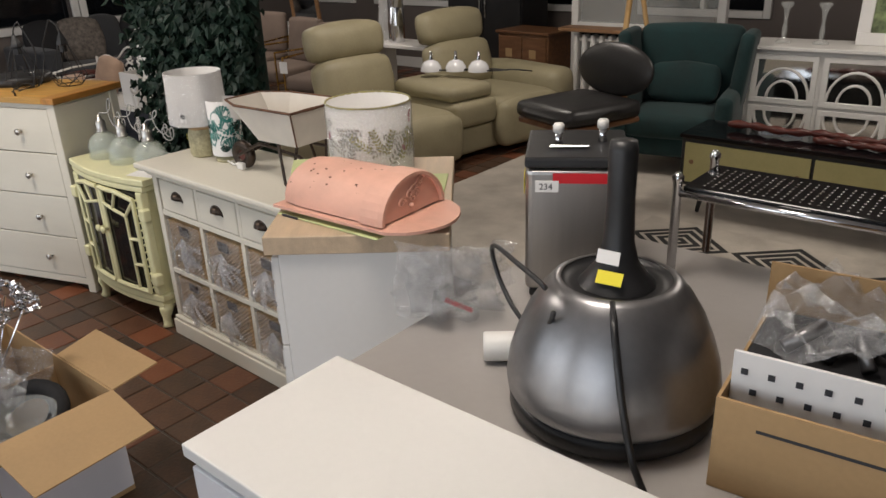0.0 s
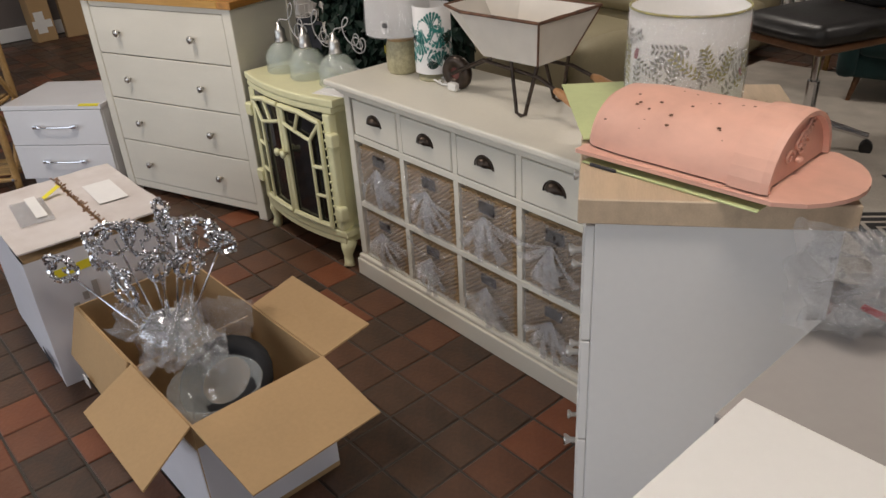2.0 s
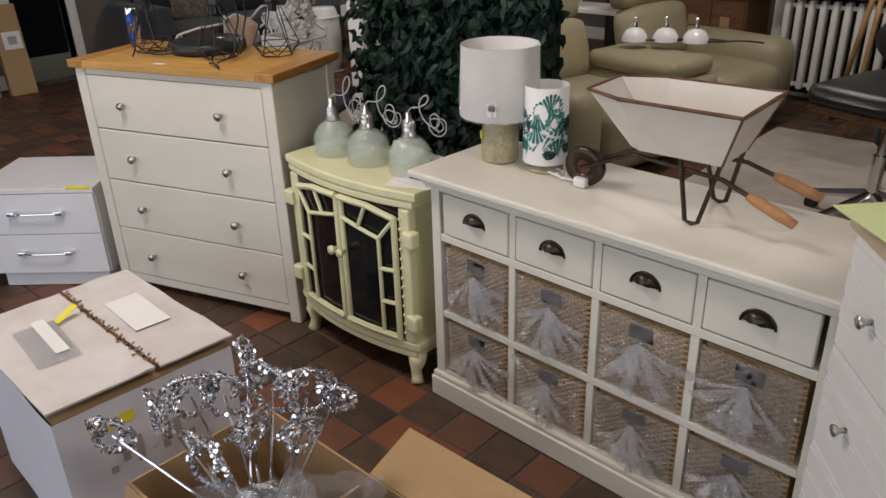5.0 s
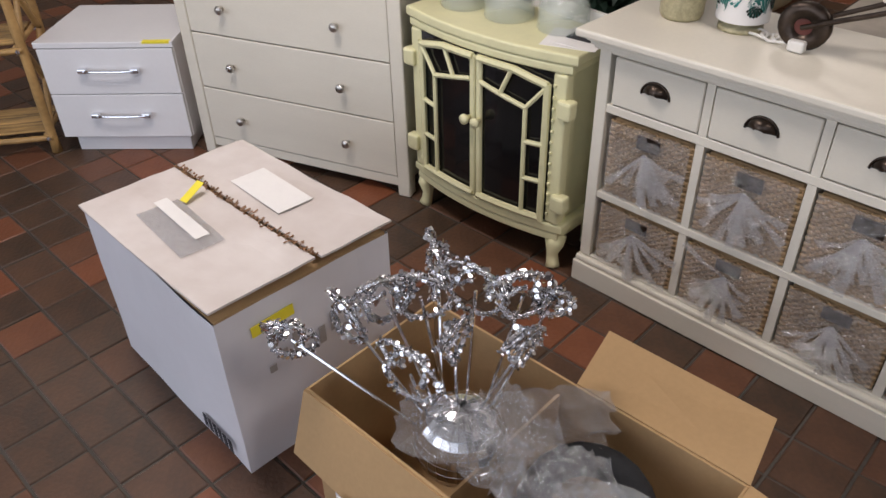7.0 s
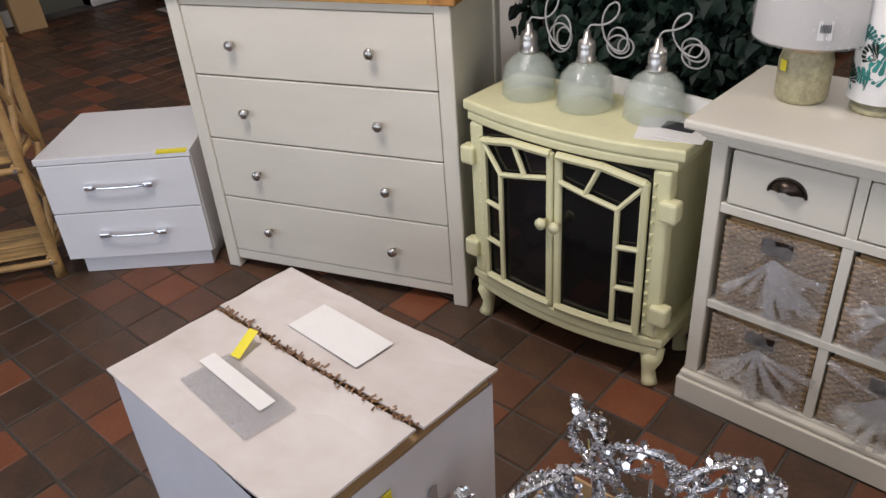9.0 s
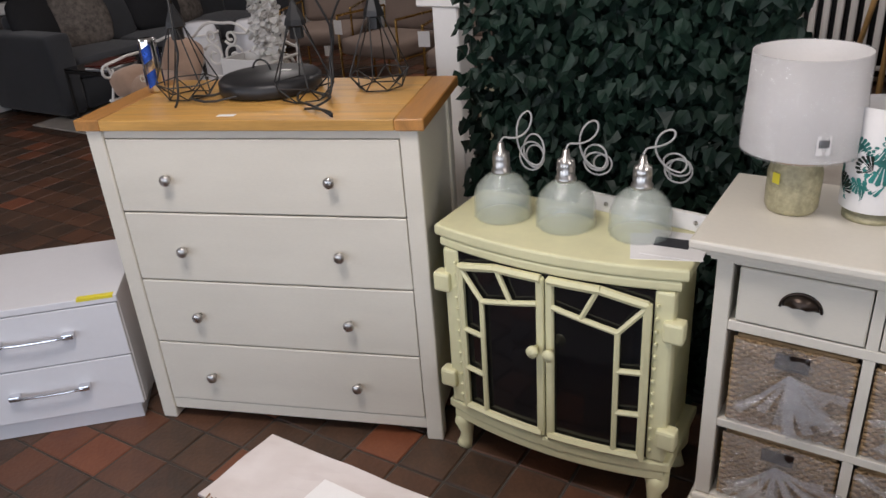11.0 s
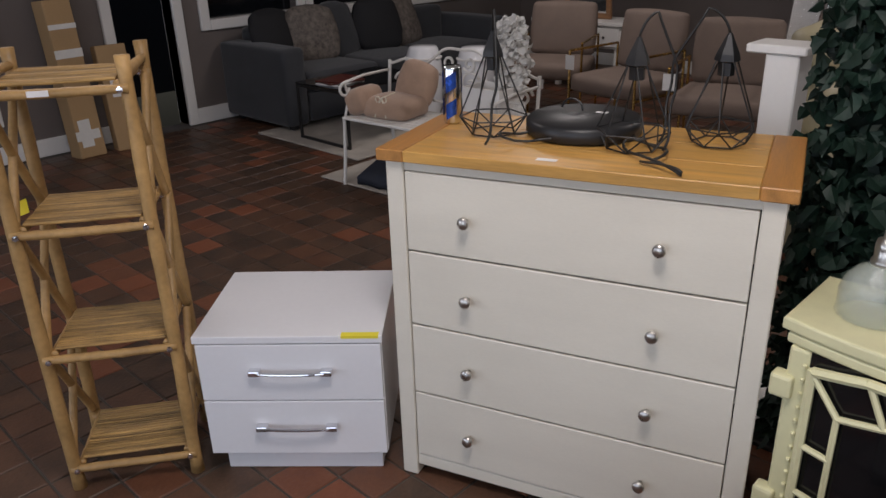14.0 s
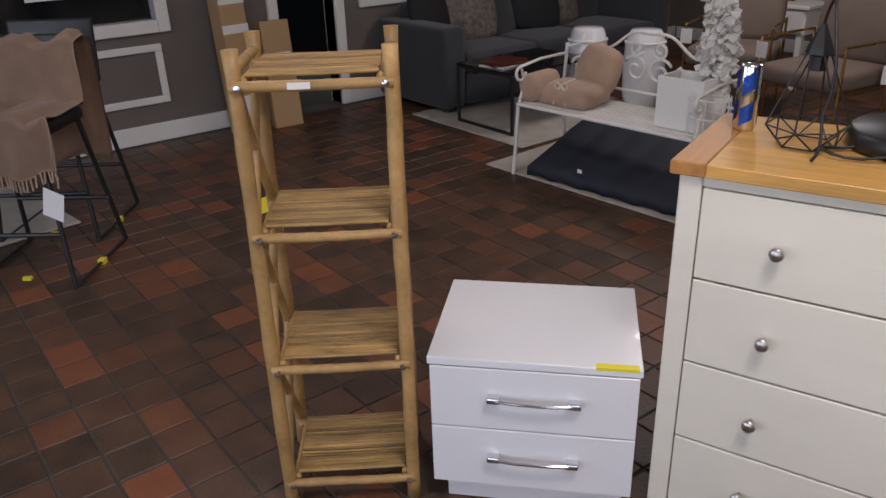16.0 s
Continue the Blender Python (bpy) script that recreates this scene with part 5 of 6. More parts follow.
def spray(i, base, tip, rz, s):
    c = thing("sequin_spray", OC, "silver sequinned scroll decoration on a thin rod", "decoration", "sequin sprays in the carton")
    part("stem", tube([base, tip], 0.0035, 6), M_chrome, c, "thin metal rod")
    b = bmesh.new()
    pts = []
    for k in range(34):
        a = k / 33
        th = a * 2 * math.pi * 1.45
        r = s * (0.4 + 0.6 * a)
        pts.append(Vector((r * math.cos(th), 0.02 * math.sin(th * 1.3), r * math.sin(th))))
    pts += [pts[-1] + Vector((0.3 * s * q, 0.0, -0.25 * s * math.sin(q * 1.2))) for q in (1, 2, 3)]
    m = Matrix.Translation(tip) @ pose(0, 0, 0, 0, 0, rz)
    r = random.Random(i)
    P = [m @ p for p in pts]
    tube(P, 0.005, 6, bm=b)
    part("scroll", b, M_sequin, c, "scroll thick with silver sequins")
    sq = bmesh.new()
    for p in P:
        for _ in range(9):
            d = Vector((r.gauss(0, 1), r.gauss(0, 1), r.gauss(0, 1))).normalized()
            q = p + d * r.uniform(0.005, 0.009) + Vector((r.uniform(-1, 1), r.uniform(-1, 1), r.uniform(-1, 1))) * 0.003
            u = Vector((r.gauss(0, 1), r.gauss(0, 1), r.gauss(0, 1))).normalized()
            v = d.cross(u).normalized()
            e = r.uniform(0.003, 0.0065)
            sq.faces.new([sq.verts.new(q + e * (u * math.cos(g) + v * math.sin(g))) for g in (0, 1.26, 2.5, 3.77, 5.03)])
    tagged(part("sequin_coat", sq, M_chrome, c), kind="stuff")


open_carton()
SPR = [((-2.62, 0.62, 0.3), (-2.78, 0.55, 0.55), -30, 0.045), ((-2.6, 0.65, 0.3), (-2.69, 0.66, 0.585), 20, 0.05), ((-2.58, 0.66, 0.3), (-2.62, 0.74, 0.59), 0, 0.055),
       ((-2.56, 0.68, 0.3), (-2.53, 0.77, 0.61), 35, 0.05), ((-2.6, 0.6, 0.3), (-2.62, 0.56, 0.5), -10, 0.06), ((-2.64, 0.6, 0.3), (-2.86, 0.47, 0.5), 15, 0.04),
       ((-2.57, 0.64, 0.3), (-2.47, 0.7, 0.57), 60, 0.035), ((-2.62, 0.64, 0.3), (-2.73, 0.75, 0.6), -50, 0.045), ((-2.6, 0.66, 0.3), (-2.6, 0.66, 0.53), 80, 0.04), ((-2.55, 0.66, 0.3), (-2.5, 0.82, 0.58), 10, 0.03), ((-2.6, 0.63, 0.3), (-2.72, 0.6, 0.6), 50, 0.045)]
for i, (a, t, rz, s) in enumerate(SPR):
    spray(i, a, Vector(t), rz, s * 1.35)
c = thing("mirror_ball", OC @ pose(-2.56, 0.63, 0.31), "silver mirror tile ball in the carton", "mirror ball")
bb = bmesh.new()
bmesh.ops.create_uvsphere(bb, u_segments=28, v_segments=16, radius=0.095)
bmesh.ops.inset_individual(bb, faces=bb.faces[:], thickness=0.0012, depth=0.0015)
part("ball", bb, M_chrome, c)
for k, (x, y, w, rx, rz) in enumerate(((-2.5, 0.58, 0.26, -40, 10), (-2.4, 0.64, 0.28, -65, -15), (-2.43, 0.74, 0.22, -30, 40), (-2.3, 0.58, 0.22, -80, 60))):
    c = thing("plastic_wrap", OC @ pose(x, y, 0.36, 0, 0, rz), "crumpled strip of clear plastic wrapping", "plastic wrap", "loose wrapping")
    part("sheet", moved(crumple(0, 0, w, 0.11, 11 + k * 1.7, 0.05, 20, 10), pose(0, 0, 0.03, rx, 0, 0)), M_film, c)
c = thing("black_wreath", OC @ pose(-2.28, 0.66, 0.3, 25, 20, 0), "black fluffy ring in the carton", "wreath")
part("ring", tube([(0.1 * math.cos(a * 0.3), 0.1 * math.sin(a * 0.3), 0) for a in range(21)], 0.032, 10, closed=True), M_cush, c, smooth=True)
c = thing("glass_bowl", OC @ pose(-2.2, 0.6, 0.25), "clear wrapped glass bowl in the carton", "bowl")
part("bowl", lathe([(0, 0), (0.06, 0.0), (0.1, 0.05), (0.12, 0.12), (0.116, 0.12), (0.095, 0.052), (0.0, 0.006)], 28), M_clear, c, smooth=True)


# ---- on the oak top ----
def cage(x, y, seed, hang):
    c = thing("cage_pendant", pose(x, y, 1.0083, 0, 0, seed * 40), "black geometric wire cage pendant lamp", "pendant lamp", "cage pendants")
    n = 6
    levels = ((0.062, 0.003), (0.088, 0.045), (0.018, 0.215))
    P = [[(r * math.cos(2 * math.pi * k / n + (0.52 if j == 1 else 0)), r * math.sin(2 * math.pi * k / n + (0.52 if j == 1 else 0)), z) for k in range(n)] for j, (r, z) in enumerate(levels)]
    def wire(a, b):
        part("wire", tube([a, b], 0.0021, 5), M_biron, c)
    for k in range(n):
        wire(P[0][k], P[0][(k + 1) % n])
        wire(P[1][k], P[1][(k + 1) % n])
        wire(P[0][k], P[1][k])
        wire(P[0][(k + 1) % n], P[1][k])
        wire(P[1][k], P[2][k])
    part("lamp_holder", lathe([(0.0, 0.165), (0.019, 0.165), (0.019, 0.195), (0.03, 0.2), (0.026, 0.215), (0.008, 0.255), (0.005, 0.262), (0, 0.262)], 6), M_black, c, "faceted black lamp holder")
    h = Vector(hang)
    back = Matrix.Rotation(radians(-seed * 40), 3, "Z")
    pts = []
    for k in range(25):
        u = k / 24
        w = min(1, 2.2 * u)
        z = 0.26 + 0.055 * math.sin(math.pi * min(1, u * 1.9)) - 0.255 * max(0, u - 0.25) ** 0.8 / 0.79
        pts.append(back @ (h * (w ** 1.4) + Vector((0.05 * max(0, u - 0.6) * math.sin(9 * u), -0.12 * max(0, u - 0.55), 0))) + Vector((0, 0, max(z, 0.004))))
    part("flex", tube(pts, 0.0034, 6), M_biron, c, "black fabric flex", True)


c = thing("ceiling_rose", pose(-4.21, 1.66, 1.0083, 0, 0, 12), "round black lamp base plate lying on the oak top", "lamp base")
part("disc", lathe([(0, 0), (0.142, 0), (0.15, 0.006), (0.15, 0.035), (0.14, 0.044), (0.03, 0.046), (0, 0.05)], 48), M_black, c, smooth=True)
part("hook", tube([(-0.05 + 0.03 * math.cos(a * 0.5), 0.04, 0.046 + 0.03 * math.sin(a * 0.5)) for a in range(7)], 0.003, 6), M_biron, c)
part("label", box(0.02, 0.03, 0.0465, 0.05, 0.045, 0.0475, 0), M_paper, c)
cage(-4.394, 1.512, 0.3, (0.075, -0.075, 0.004))
cage(-4.03, 1.601, 1.2, (0.075, 0.05, 0.004))
cage(-3.89, 1.765, 2.1, (-0.11, -0.05, 0.004))
for k in range(2):
    c = thing("loose_flex", pose(-4.3 + 0.3 * k, 1.5 + 0.1 * k, 1.0083, 0, 0, 20 - 70 * k), "loose loop of black lamp flex on the oak top", "flex", "loose flexes")
    part("loop", tube([(0.1 * math.cos(a * 0.33) + 0.006 * a, 0.045 * math.sin(a * 0.4), 0.004 + 0.012 * abs(math.sin(a * 0.5))) for a in range(26)], 0.0035, 6), M_biron, c, smooth=True)
c = thing("drinks_can", pose(-4.555, 1.528, 1.0083), "slim blue and silver drinks can", "drinks can")
part("can", lathe([(0, 0.001), (0.022, 0.0), (0.0265, 0.008), (0.0265, 0.15), (0.024, 0.158), (0, 0.158)], 28), M_chrome, c, smooth=True)
pb = bmesh.new()
for a0, a1 in ((-2.9, -1.9), (-1.55, -0.4), (0.4, 1.5), (1.8, 2.9)):
    for u, v in ((0.012, 0.075), (0.085, 0.148)):
        for q in range(6):
            c0, c1 = a0 + (a1 - a0) * q / 6, a0 + (a1 - a0) * (q + 1) / 6
            pb.faces.new([pb.verts.new((0.0272 * math.cos(g), 0.0272 * math.sin(g), h)) for g, h in ((c0, u + 0.003 * q), (c1, u + 0.003 * (q + 1)), (c1, v - 0.02 + 0.003 * (q + 1)), (c0, v - 0.02 + 0.003 * q))])
part("blue_panel", pb, M_blue, c, "blue printed panels")


# ---- sitting corner by the doorway ----
def sofa():
    c = thing("sofa", pose(-9.1, 3.45, 0), "charcoal fabric corner sofa against the wall", "sofa")
    part("base", soft(0, 0.22, 0.06, 0.92, 2.5, 0.3, 0.03), M_sofa, c)
    part("arm", soft(0, 0, 0.05, 0.92, 0.215, 0.66, 0.04, 0.01), M_sofa, c, smooth=True)
    part("arm", soft(0, 2.5, 0.05, 0.92, 2.72, 0.66, 0.04, 0.01), M_sofa, c, smooth=True)
    part("backrest", soft(0.0, 0.22, 0.3, 0.24, 2.5, 0.76, 0.06, 0.01), M_sofa, c, smooth=True)
    for k in range(3):
        part("seat_cushion", soft(0.22, 0.23 + k * 0.76, 0.3, 0.94, 0.97 + k * 0.76, 0.45, 0.05, 0.02), M_sofa, c, smooth=True)
    for x in (0.08, 0.84):
        for y in (0.1, 2.6):
            part("foot", box(x - 0.03, y - 0.03, 0, x + 0.03, y + 0.03, 0.06, 0.004), M_black, c)


def cushion(x, y, z, rz, tilt, material, label, s=0.42):
    c = thing("cushion", pose(x, y, z, tilt, 0, rz), label, "cushion", "sofa cushions")
    b = soft(-s / 2, -0.05, 0, s / 2, 0.05, s, 0.04, 0.05)
    part("pad", b, material, c, smooth=True)


sofa()
for i, (y, m, l) in enumerate(((3.82, M_cush, "plump black scatter cushion on the sofa"), (4.14, M_cushp, "patterned grey brown scatter cushion on the sofa"), (4.5, M_sofa, "charcoal scatter cushion on the sofa"), (4.9, M_cush, "plump black scatter cushion on the sofa"), (5.3, M_cushp, "patterned grey brown scatter cushion on the sofa"))):
    cushion(-8.72 + 0.06 * (i % 2), y, 0.47, 90 + 12 * (-1) ** i, -18, m, l)
c = thing("rug", pose(-8.42, 3.3, 0), "pale woven rug under the coffee table", "rug")
part("pile", box(0, 0, 0.001, 1.25, 1.5, 0.014, 0.004), M_rug, c)
c = thing("coffee_table", pose(-8.0, 3.42, 0.014), "black metal framed coffee table with magazines", "coffee table")
for x in (0, 0.58):
    for y in (0, 0.8):
        part("leg", box(x, y, 0, x + 0.02, y + 0.02, 0.42, 0.002), M_biron, c)
for y in (0, 0.8):
    part("rail", box(0.02, y, 0.4, 0.58, y + 0.02, 0.42, 0.002), M_biron, c)
    part("rail", box(0.02, y, 0.0, 0.58, y + 0.02, 0.02, 0.002), M_biron, c)
part("top", box(0, 0, 0.421, 0.6, 0.82, 0.435, 0.002), M_blackglass, c)
for k, (m, rz) in enumerate(((M_paper, 10), (M_maroon, -8), (M_maroon, 14))):
    b = thing("magazine", pose(-7.68, 3.6, 0.4505 + k * 0.011, 0, 0, rz), "magazine with dark cover on the coffee table" if k else "white magazine under a small stack", "magazine", "magazines")
    part("cover", box(-0.11, -0.15, 0, 0.11, 0.15, 0.01, 0.001), m, b)


def scroll(cx, cz, r, turns, a0, s, n=26):
    return [(cx + s * r * (1 - 0.75 * i / n) * math.cos(a0 + turns * 6.283 * i / n), cz + r * (1 - 0.75 * i / n) * math.sin(a0 + turns * 6.283 * i / n)) for i in range(n + 1)]


def bench():
    c = thing("iron_bench", pose(-6.84, 2.94, 0, 0, 0, 4.5), "white painted scrolled iron garden bench", "bench")
    W, D = 1.15, 0.42
    for k in range(9):
        part("seat_slat", box(0.0, 0.01 + k * 0.046, 0.42, W, 0.045 + k * 0.046, 0.432, 0.002), M_wiron, c)
    part("seat_rail", tube([(0, 0, 0.425), (W, 0, 0.425)], 0.01, 8), M_wiron, c)
    for x in (0.0, W):
        part("leg", tube([(x, 0.01, 0.425), (x, -0.005, 0.2), (x, -0.03, 0.0)], 0.011, 8), M_wiron, c)
        part("leg", tube([(x, D + 0.05, 0.0), (x, D, 0.42), (x, D + 0.03, 0.72)], 0.011, 8), M_wiron, c)
        part("arm", tube([(x, D + 0.02, 0.66), (x, 0.2, 0.66), (x, 0.03, 0.64)] + [(x, 0.03 - 0.04 * math.sin(a * 0.6), 0.6 + 0.04 * math.cos(a * 0.6)) for a in range(9)], 0.009, 8), M_wiron, c, smooth=True)
        part("arm_post", tube([(x, 0.02, 0.43), (x, 0.06, 0.55), (x, 0.03, 0.64)], 0.008, 8), M_wiron, c)
    part("back_rail", tube([(W * k / 40, D + 0.03 + 0.02 * math.sin(math.pi * k / 40), 0.7 + 0.12 * math.exp(-((k - 20) / 7) ** 2) + 0.035 * math.sin(math.pi * k / 10) ** 2) for k in range(41)], 0.009, 8), M_wiron, c, smooth=True)
    part("back_rail", tube([(0, D + 0.01, 0.5), (W, D + 0.01, 0.5)], 0.008, 8), M_wiron, c)
    for s in (-1, 1):
        for cx, cz, r, a in ((0.08, 0.62, 0.08, 0.5), (0.075, 0.74, 0.05, 3.6), (0.24, 0.6, 0.07, 2.0), (0.36, 0.65, 0.06, 4.0), (0.47, 0.59, 0.065, 0.2)):
            part("back_scroll", tube([(W / 2 + s * x, D + 0.03, z) for x, z in scroll(cx, cz, r, 1.3, a, 1)], 0.0085, 6), M_wiron, c, smooth=True)


bench()
c = thing("bench_rug", pose(-7.08, 2.9, 0, 0, 0, 3), "pale grey flat rug beneath the bench", "rug")
part("pile", box(0, 0, 0.001, 1.6, 0.9, 0.01, 0.003), M_rug, c)
c = thing("navy_quilt", pose(-6.75, 2.96, 0.012, 0, 0, 4.5), "navy channel quilted mattress pad sagging under the bench", "quilt")
qb = bmesh.new()
g = []
for i in range(61):
    row = []
    for j in range(9):
        u, v = i / 60, j / 8
        x, y = 1.12 * u, -0.02 + 0.62 * v
        row.append(qb.verts.new((x, y, 0.05 + 0.22 * v * (1 - 0.4 * u) + 0.012 * abs(math.sin(u * 60 / 3.2)) + 0.015 * noise.noise(Vector((u * 4, v * 4, 1))))))
    g.append(row)
low = [[qb.verts.new((v.co.x, v.co.y, max(0.0, v.co.z - 0.05))) for v in r] for r in g]
for i in range(60):
    for j in range(8):
        qb.faces.new((g[i][j], g[i + 1][j], g[i + 1][j + 1], g[i][j + 1]))
        qb.faces.new((low[i][j + 1], low[i + 1][j + 1], low[i + 1][j], low[i][j]))
for i in range(60):
    qb.faces.new((g[i][0], low[i][0], low[i + 1][0], g[i + 1][0]))
    qb.faces.new((g[i + 1][8], low[i + 1][8], low[i][8], g[i][8]))
for j in range(8):
    qb.faces.new((g[0][j + 1], low[0][j + 1], low[0][j], g[0][j]))
    qb.faces.new((g[60][j], low[60][j], low[60][j + 1], g[60][j + 1]))
part("pad", qb, M_navy, c, smooth=True)
part("tag", box(0.38, -0.026, 0.1, 0.41, -0.022, 0.12, 0), M_paper, c)


def drape(pts_w, pts_h, f, thick=0.02):
    b = bmesh.new()
    T = [[b.verts.new(f(i / pts_w, j / pts_h)) for j in range(pts_h + 1)] for i in range(pts_w + 1)]
    for i in range(pts_w):
        for j in range(pts_h):
            b.faces.new((T[i][j], T[i + 1][j], T[i + 1][j + 1], T[i][j + 1]))
    bmesh.ops.solidify(b, geom=b.faces[:], thickness=thick)
    return b


c = thing("folded_throw", pose(-6.72, 3.1, 0.433, 0, 0, 8) @ Matrix.Diagonal((0.85, 0.85, 0.82, 1)), "folded dusty pink throw tied with cream ribbon", "throw")
part("fold", soft(-0.05, -0.1, 0, 0.34, 0.22, 0.14, 0.05, 0.03), M_throw, c, smooth=True)
part("fold", moved(soft(-0.06, 0.0, 0, 0.2, 0.12, 0.3, 0.05, 0.03), pose(0.13, 0.13, 0.1, -8, 18, 10)), M_throw, c, smooth=True)
part("fold", moved(soft(-0.08, -0.12, 0, 0.12, 0.1, 0.17, 0.05, 0.03), pose(-0.08, 0.0, 0.02, 0, -18, 0)), M_throw, c, smooth=True)
for k in range(2):
    part("ribbon", tube([(0.1 + 0.1 * k, -0.115, 0.02), (0.12 + 0.08 * k, -0.118, 0.08), (0.15, -0.09, 0.16), (0.16, 0.05, 0.175)], 0.006, 5), M_fluff, c, "cream ribbon tie")
part("bow", tube([(0.15 + 0.05 * math.sin(a * 0.6), -0.1, 0.15 + 0.025 * math.sin(a * 1.2)) for a in range(11)], 0.005, 5, closed=True), M_fluff, c)
c = thing("white_box", pose(-5.98, 3.1, 0.433, 0, 0, 4), "white painted open wooden box on the bench", "box")
for a in ((0, 0, 0, 0.26, 0.012, 0.26), (0, 0.19, 0, 0.26, 0.202, 0.26), (0, 0.012, 0, 0.012, 0.19, 0.26), (0.248, 0.012, 0, 0.26, 0.19, 0.26), (0.012, 0.012, 0, 0.248, 0.19, 0.012)):
    part("panel", box(*a, 0.002), M_trim, c)
c = thing("wire_basket", pose(-5.68, 3.12, 0.433, 0, 0, 4), "white wire basket with scrolled sides on the bench", "basket")
for z in (0.005, 0.1, 0.19):
    part("hoop", tube([(0.1 * math.cos(a * 0.4), 0.08 * math.sin(a * 0.4), z) for a in range(16)], 0.004, 5, closed=True), M_wiron, c)
for k in range(14):
    a = k * 0.449
    part("upright", tube([(0.1 * math.cos(a), 0.08 * math.sin(a), 0.005), (0.104 * math.cos(a), 0.083 * math.sin(a), 0.1), (0.1 * math.cos(a), 0.08 * math.sin(a), 0.21)], 0.0025, 5), M_wiron, c)


def feathers():
    c = thing("feather_spray", pose(-5.78, 3.3, 0.433), "tall spray of cream artificial blooms in a pot", "artificial flowers")
    part("pot", lathe([(0, 0), (0.06, 0), (0.075, 0.16), (0.068, 0.16), (0.05, 0.01)], 20), M_trim, c, smooth=True)
    b = bmesh.new()
    r = random.Random(7)
    for _ in range(420):
        z = r.uniform(0.16, 0.62)
        R = 0.095 * math.sin(min(1, (z - 0.1) / 0.3) * 1.57) * (1.1 - 0.5 * max(0, z - 0.45) / 0.2)
        a, rr = r.uniform(0, 6.28), R * r.uniform(0.5, 1)
        p = Vector((rr * math.cos(a), rr * math.sin(a), z))
        u = Vector((r.gauss(0, 1), r.gauss(0, 1), r.gauss(0, 1))).normalized()
        v = u.orthogonal().normalized()
        e = r.uniform(0.012, 0.026)
        w = u.cross(v)
        b.faces.new([b.verts.new(p + e * (u * math.cos(q) + v * math.sin(q)) + w * 0.35 * e * math.cos(2 * q)) for q in (0, 1.05, 2.1, 3.14, 4.2, 5.2)])
    tagged(part("blooms", b, M_wiron, c, "cream fabric petals"), kind="stuff")


feathers()
for x, y in ((-7.72, 4.52), (-7.32, 4.72)):
    c = thing("ceramic_stool", pose(x, y, 0), "glossy white ceramic drum stool", "stool", "ceramic stools")
    part("drum", lathe([(0, 0), (0.12, 0), (0.15, 0.1), (0.16, 0.3), (0.15, 0.5), (0.125, 0.58), (0.11, 0.6), (0, 0.605)], 28), M_gloss, c, smooth=True)
    part("band", lathe([(0.14, 0.5), (0.157, 0.505), (0.157, 0.515), (0.14, 0.52)], 28), M_trim, c)


def dining_chair():
    c = thing("dining_chair", pose(-6.75, 5.0, 0, 0, 0, 20), "taupe upholstered chair with slim brass frame", "chair", "brass framed chairs")
    part("seat", soft(-0.28, -0.26, 0.4, 0.28, 0.26, 0.52, 0.04, 0.015), M_taupe, c, smooth=True)
    part("backrest", moved(soft(-0.26, -0.04, 0, 0.26, 0.05, 0.4, 0.04, 0.015), pose(0, 0.25, 0.52, -8, 0, 0)), M_taupe, c, smooth=True)
    for s in (-1, 1):
        part("leg", tube([(s * 0.29, -0.25, 0), (s * 0.29, -0.25, 0.68)], 0.009, 8), M_gold, c)
        part("leg", tube([(s * 0.29, 0.26, 0), (s * 0.29, 0.26, 0.68)], 0.009, 8), M_gold, c)
        part("armrest", tube([(s * 0.29, -0.25, 0.68), (s * 0.29, 0.26, 0.68)], 0.009, 8), M_gold, c)
        part("stretcher", tube([(s * 0.29, -0.25, 0.4), (s * 0.29, 0.26, 0.4)], 0.009, 8), M_gold, c)
    part("price_tag", box(-0.32, -0.262, 0.55, -0.24, -0.26, 0.65, 0), M_paper, c)
    return c


ch = dining_chair()
copy_thing(ch, pose(-5.95, 4.75, 0, 0, 0, -8))
copy_thing(ch, pose(-5.15, 4.6, 0, 0, 0, 14))
c = thing("dressing_table", pose(-7.75, 6.0, 0), "white dressing table with drawers and round knobs", "dressing table")
part("top", box(0, 0, 0.65, 1.0, 0.42, 0.68, 0.004), M_trim, c)
part("body", box(0.03, 0.03, 0.45, 0.97, 0.4, 0.65, 0.003), M_trim, c)
for x in (0.05, 0.9):
    for y in (0.04, 0.34):
        part("leg", box(x, y, 0, x + 0.05, y + 0.05, 0.45, 0.004), M_trim, c)
for k in range(3):
    d = part("drawer", box(0.05 + k * 0.305, 0.015, 0.47, 0.34 + k * 0.305, 0.029, 0.63, 0.003), M_trim, c)
    part("knob", moved(lathe([(0, 0), (0.006, 0), (0.012, 0.012), (0, 0.018)], 10), pose(0.195 + k * 0.305, 0.015, 0.55, 90, 0, 0)), M_bronze, d)
c = thing("mirror", pose(-7.5, 6.2, 0.682, 6, 0, 0), "swing mirror in a mid brown wooden frame", "mirror")
for a in ((0, 0, 0, 0.5, 0.03, 0.05), (0, 0, 0.55, 0.5, 0.03, 0.6), (0, 0, 0.05, 0.05, 0.03, 0.55), (0.45, 0, 0.05, 0.5, 0.03, 0.55)):
    part("frame", box(*a, 0.004), M_wood, c)
part("glass", box(0.05, 0.01, 0.05, 0.45, 0.02, 0.55, 0), M_mirror, c)
c = thing("console_table", pose(-5.0, 4.95, 0), "white console with open shelf behind the chairs", "console")
part("top", box(0, 0, 0.72, 0.9, 0.35, 0.75, 0.003), M_trim, c)
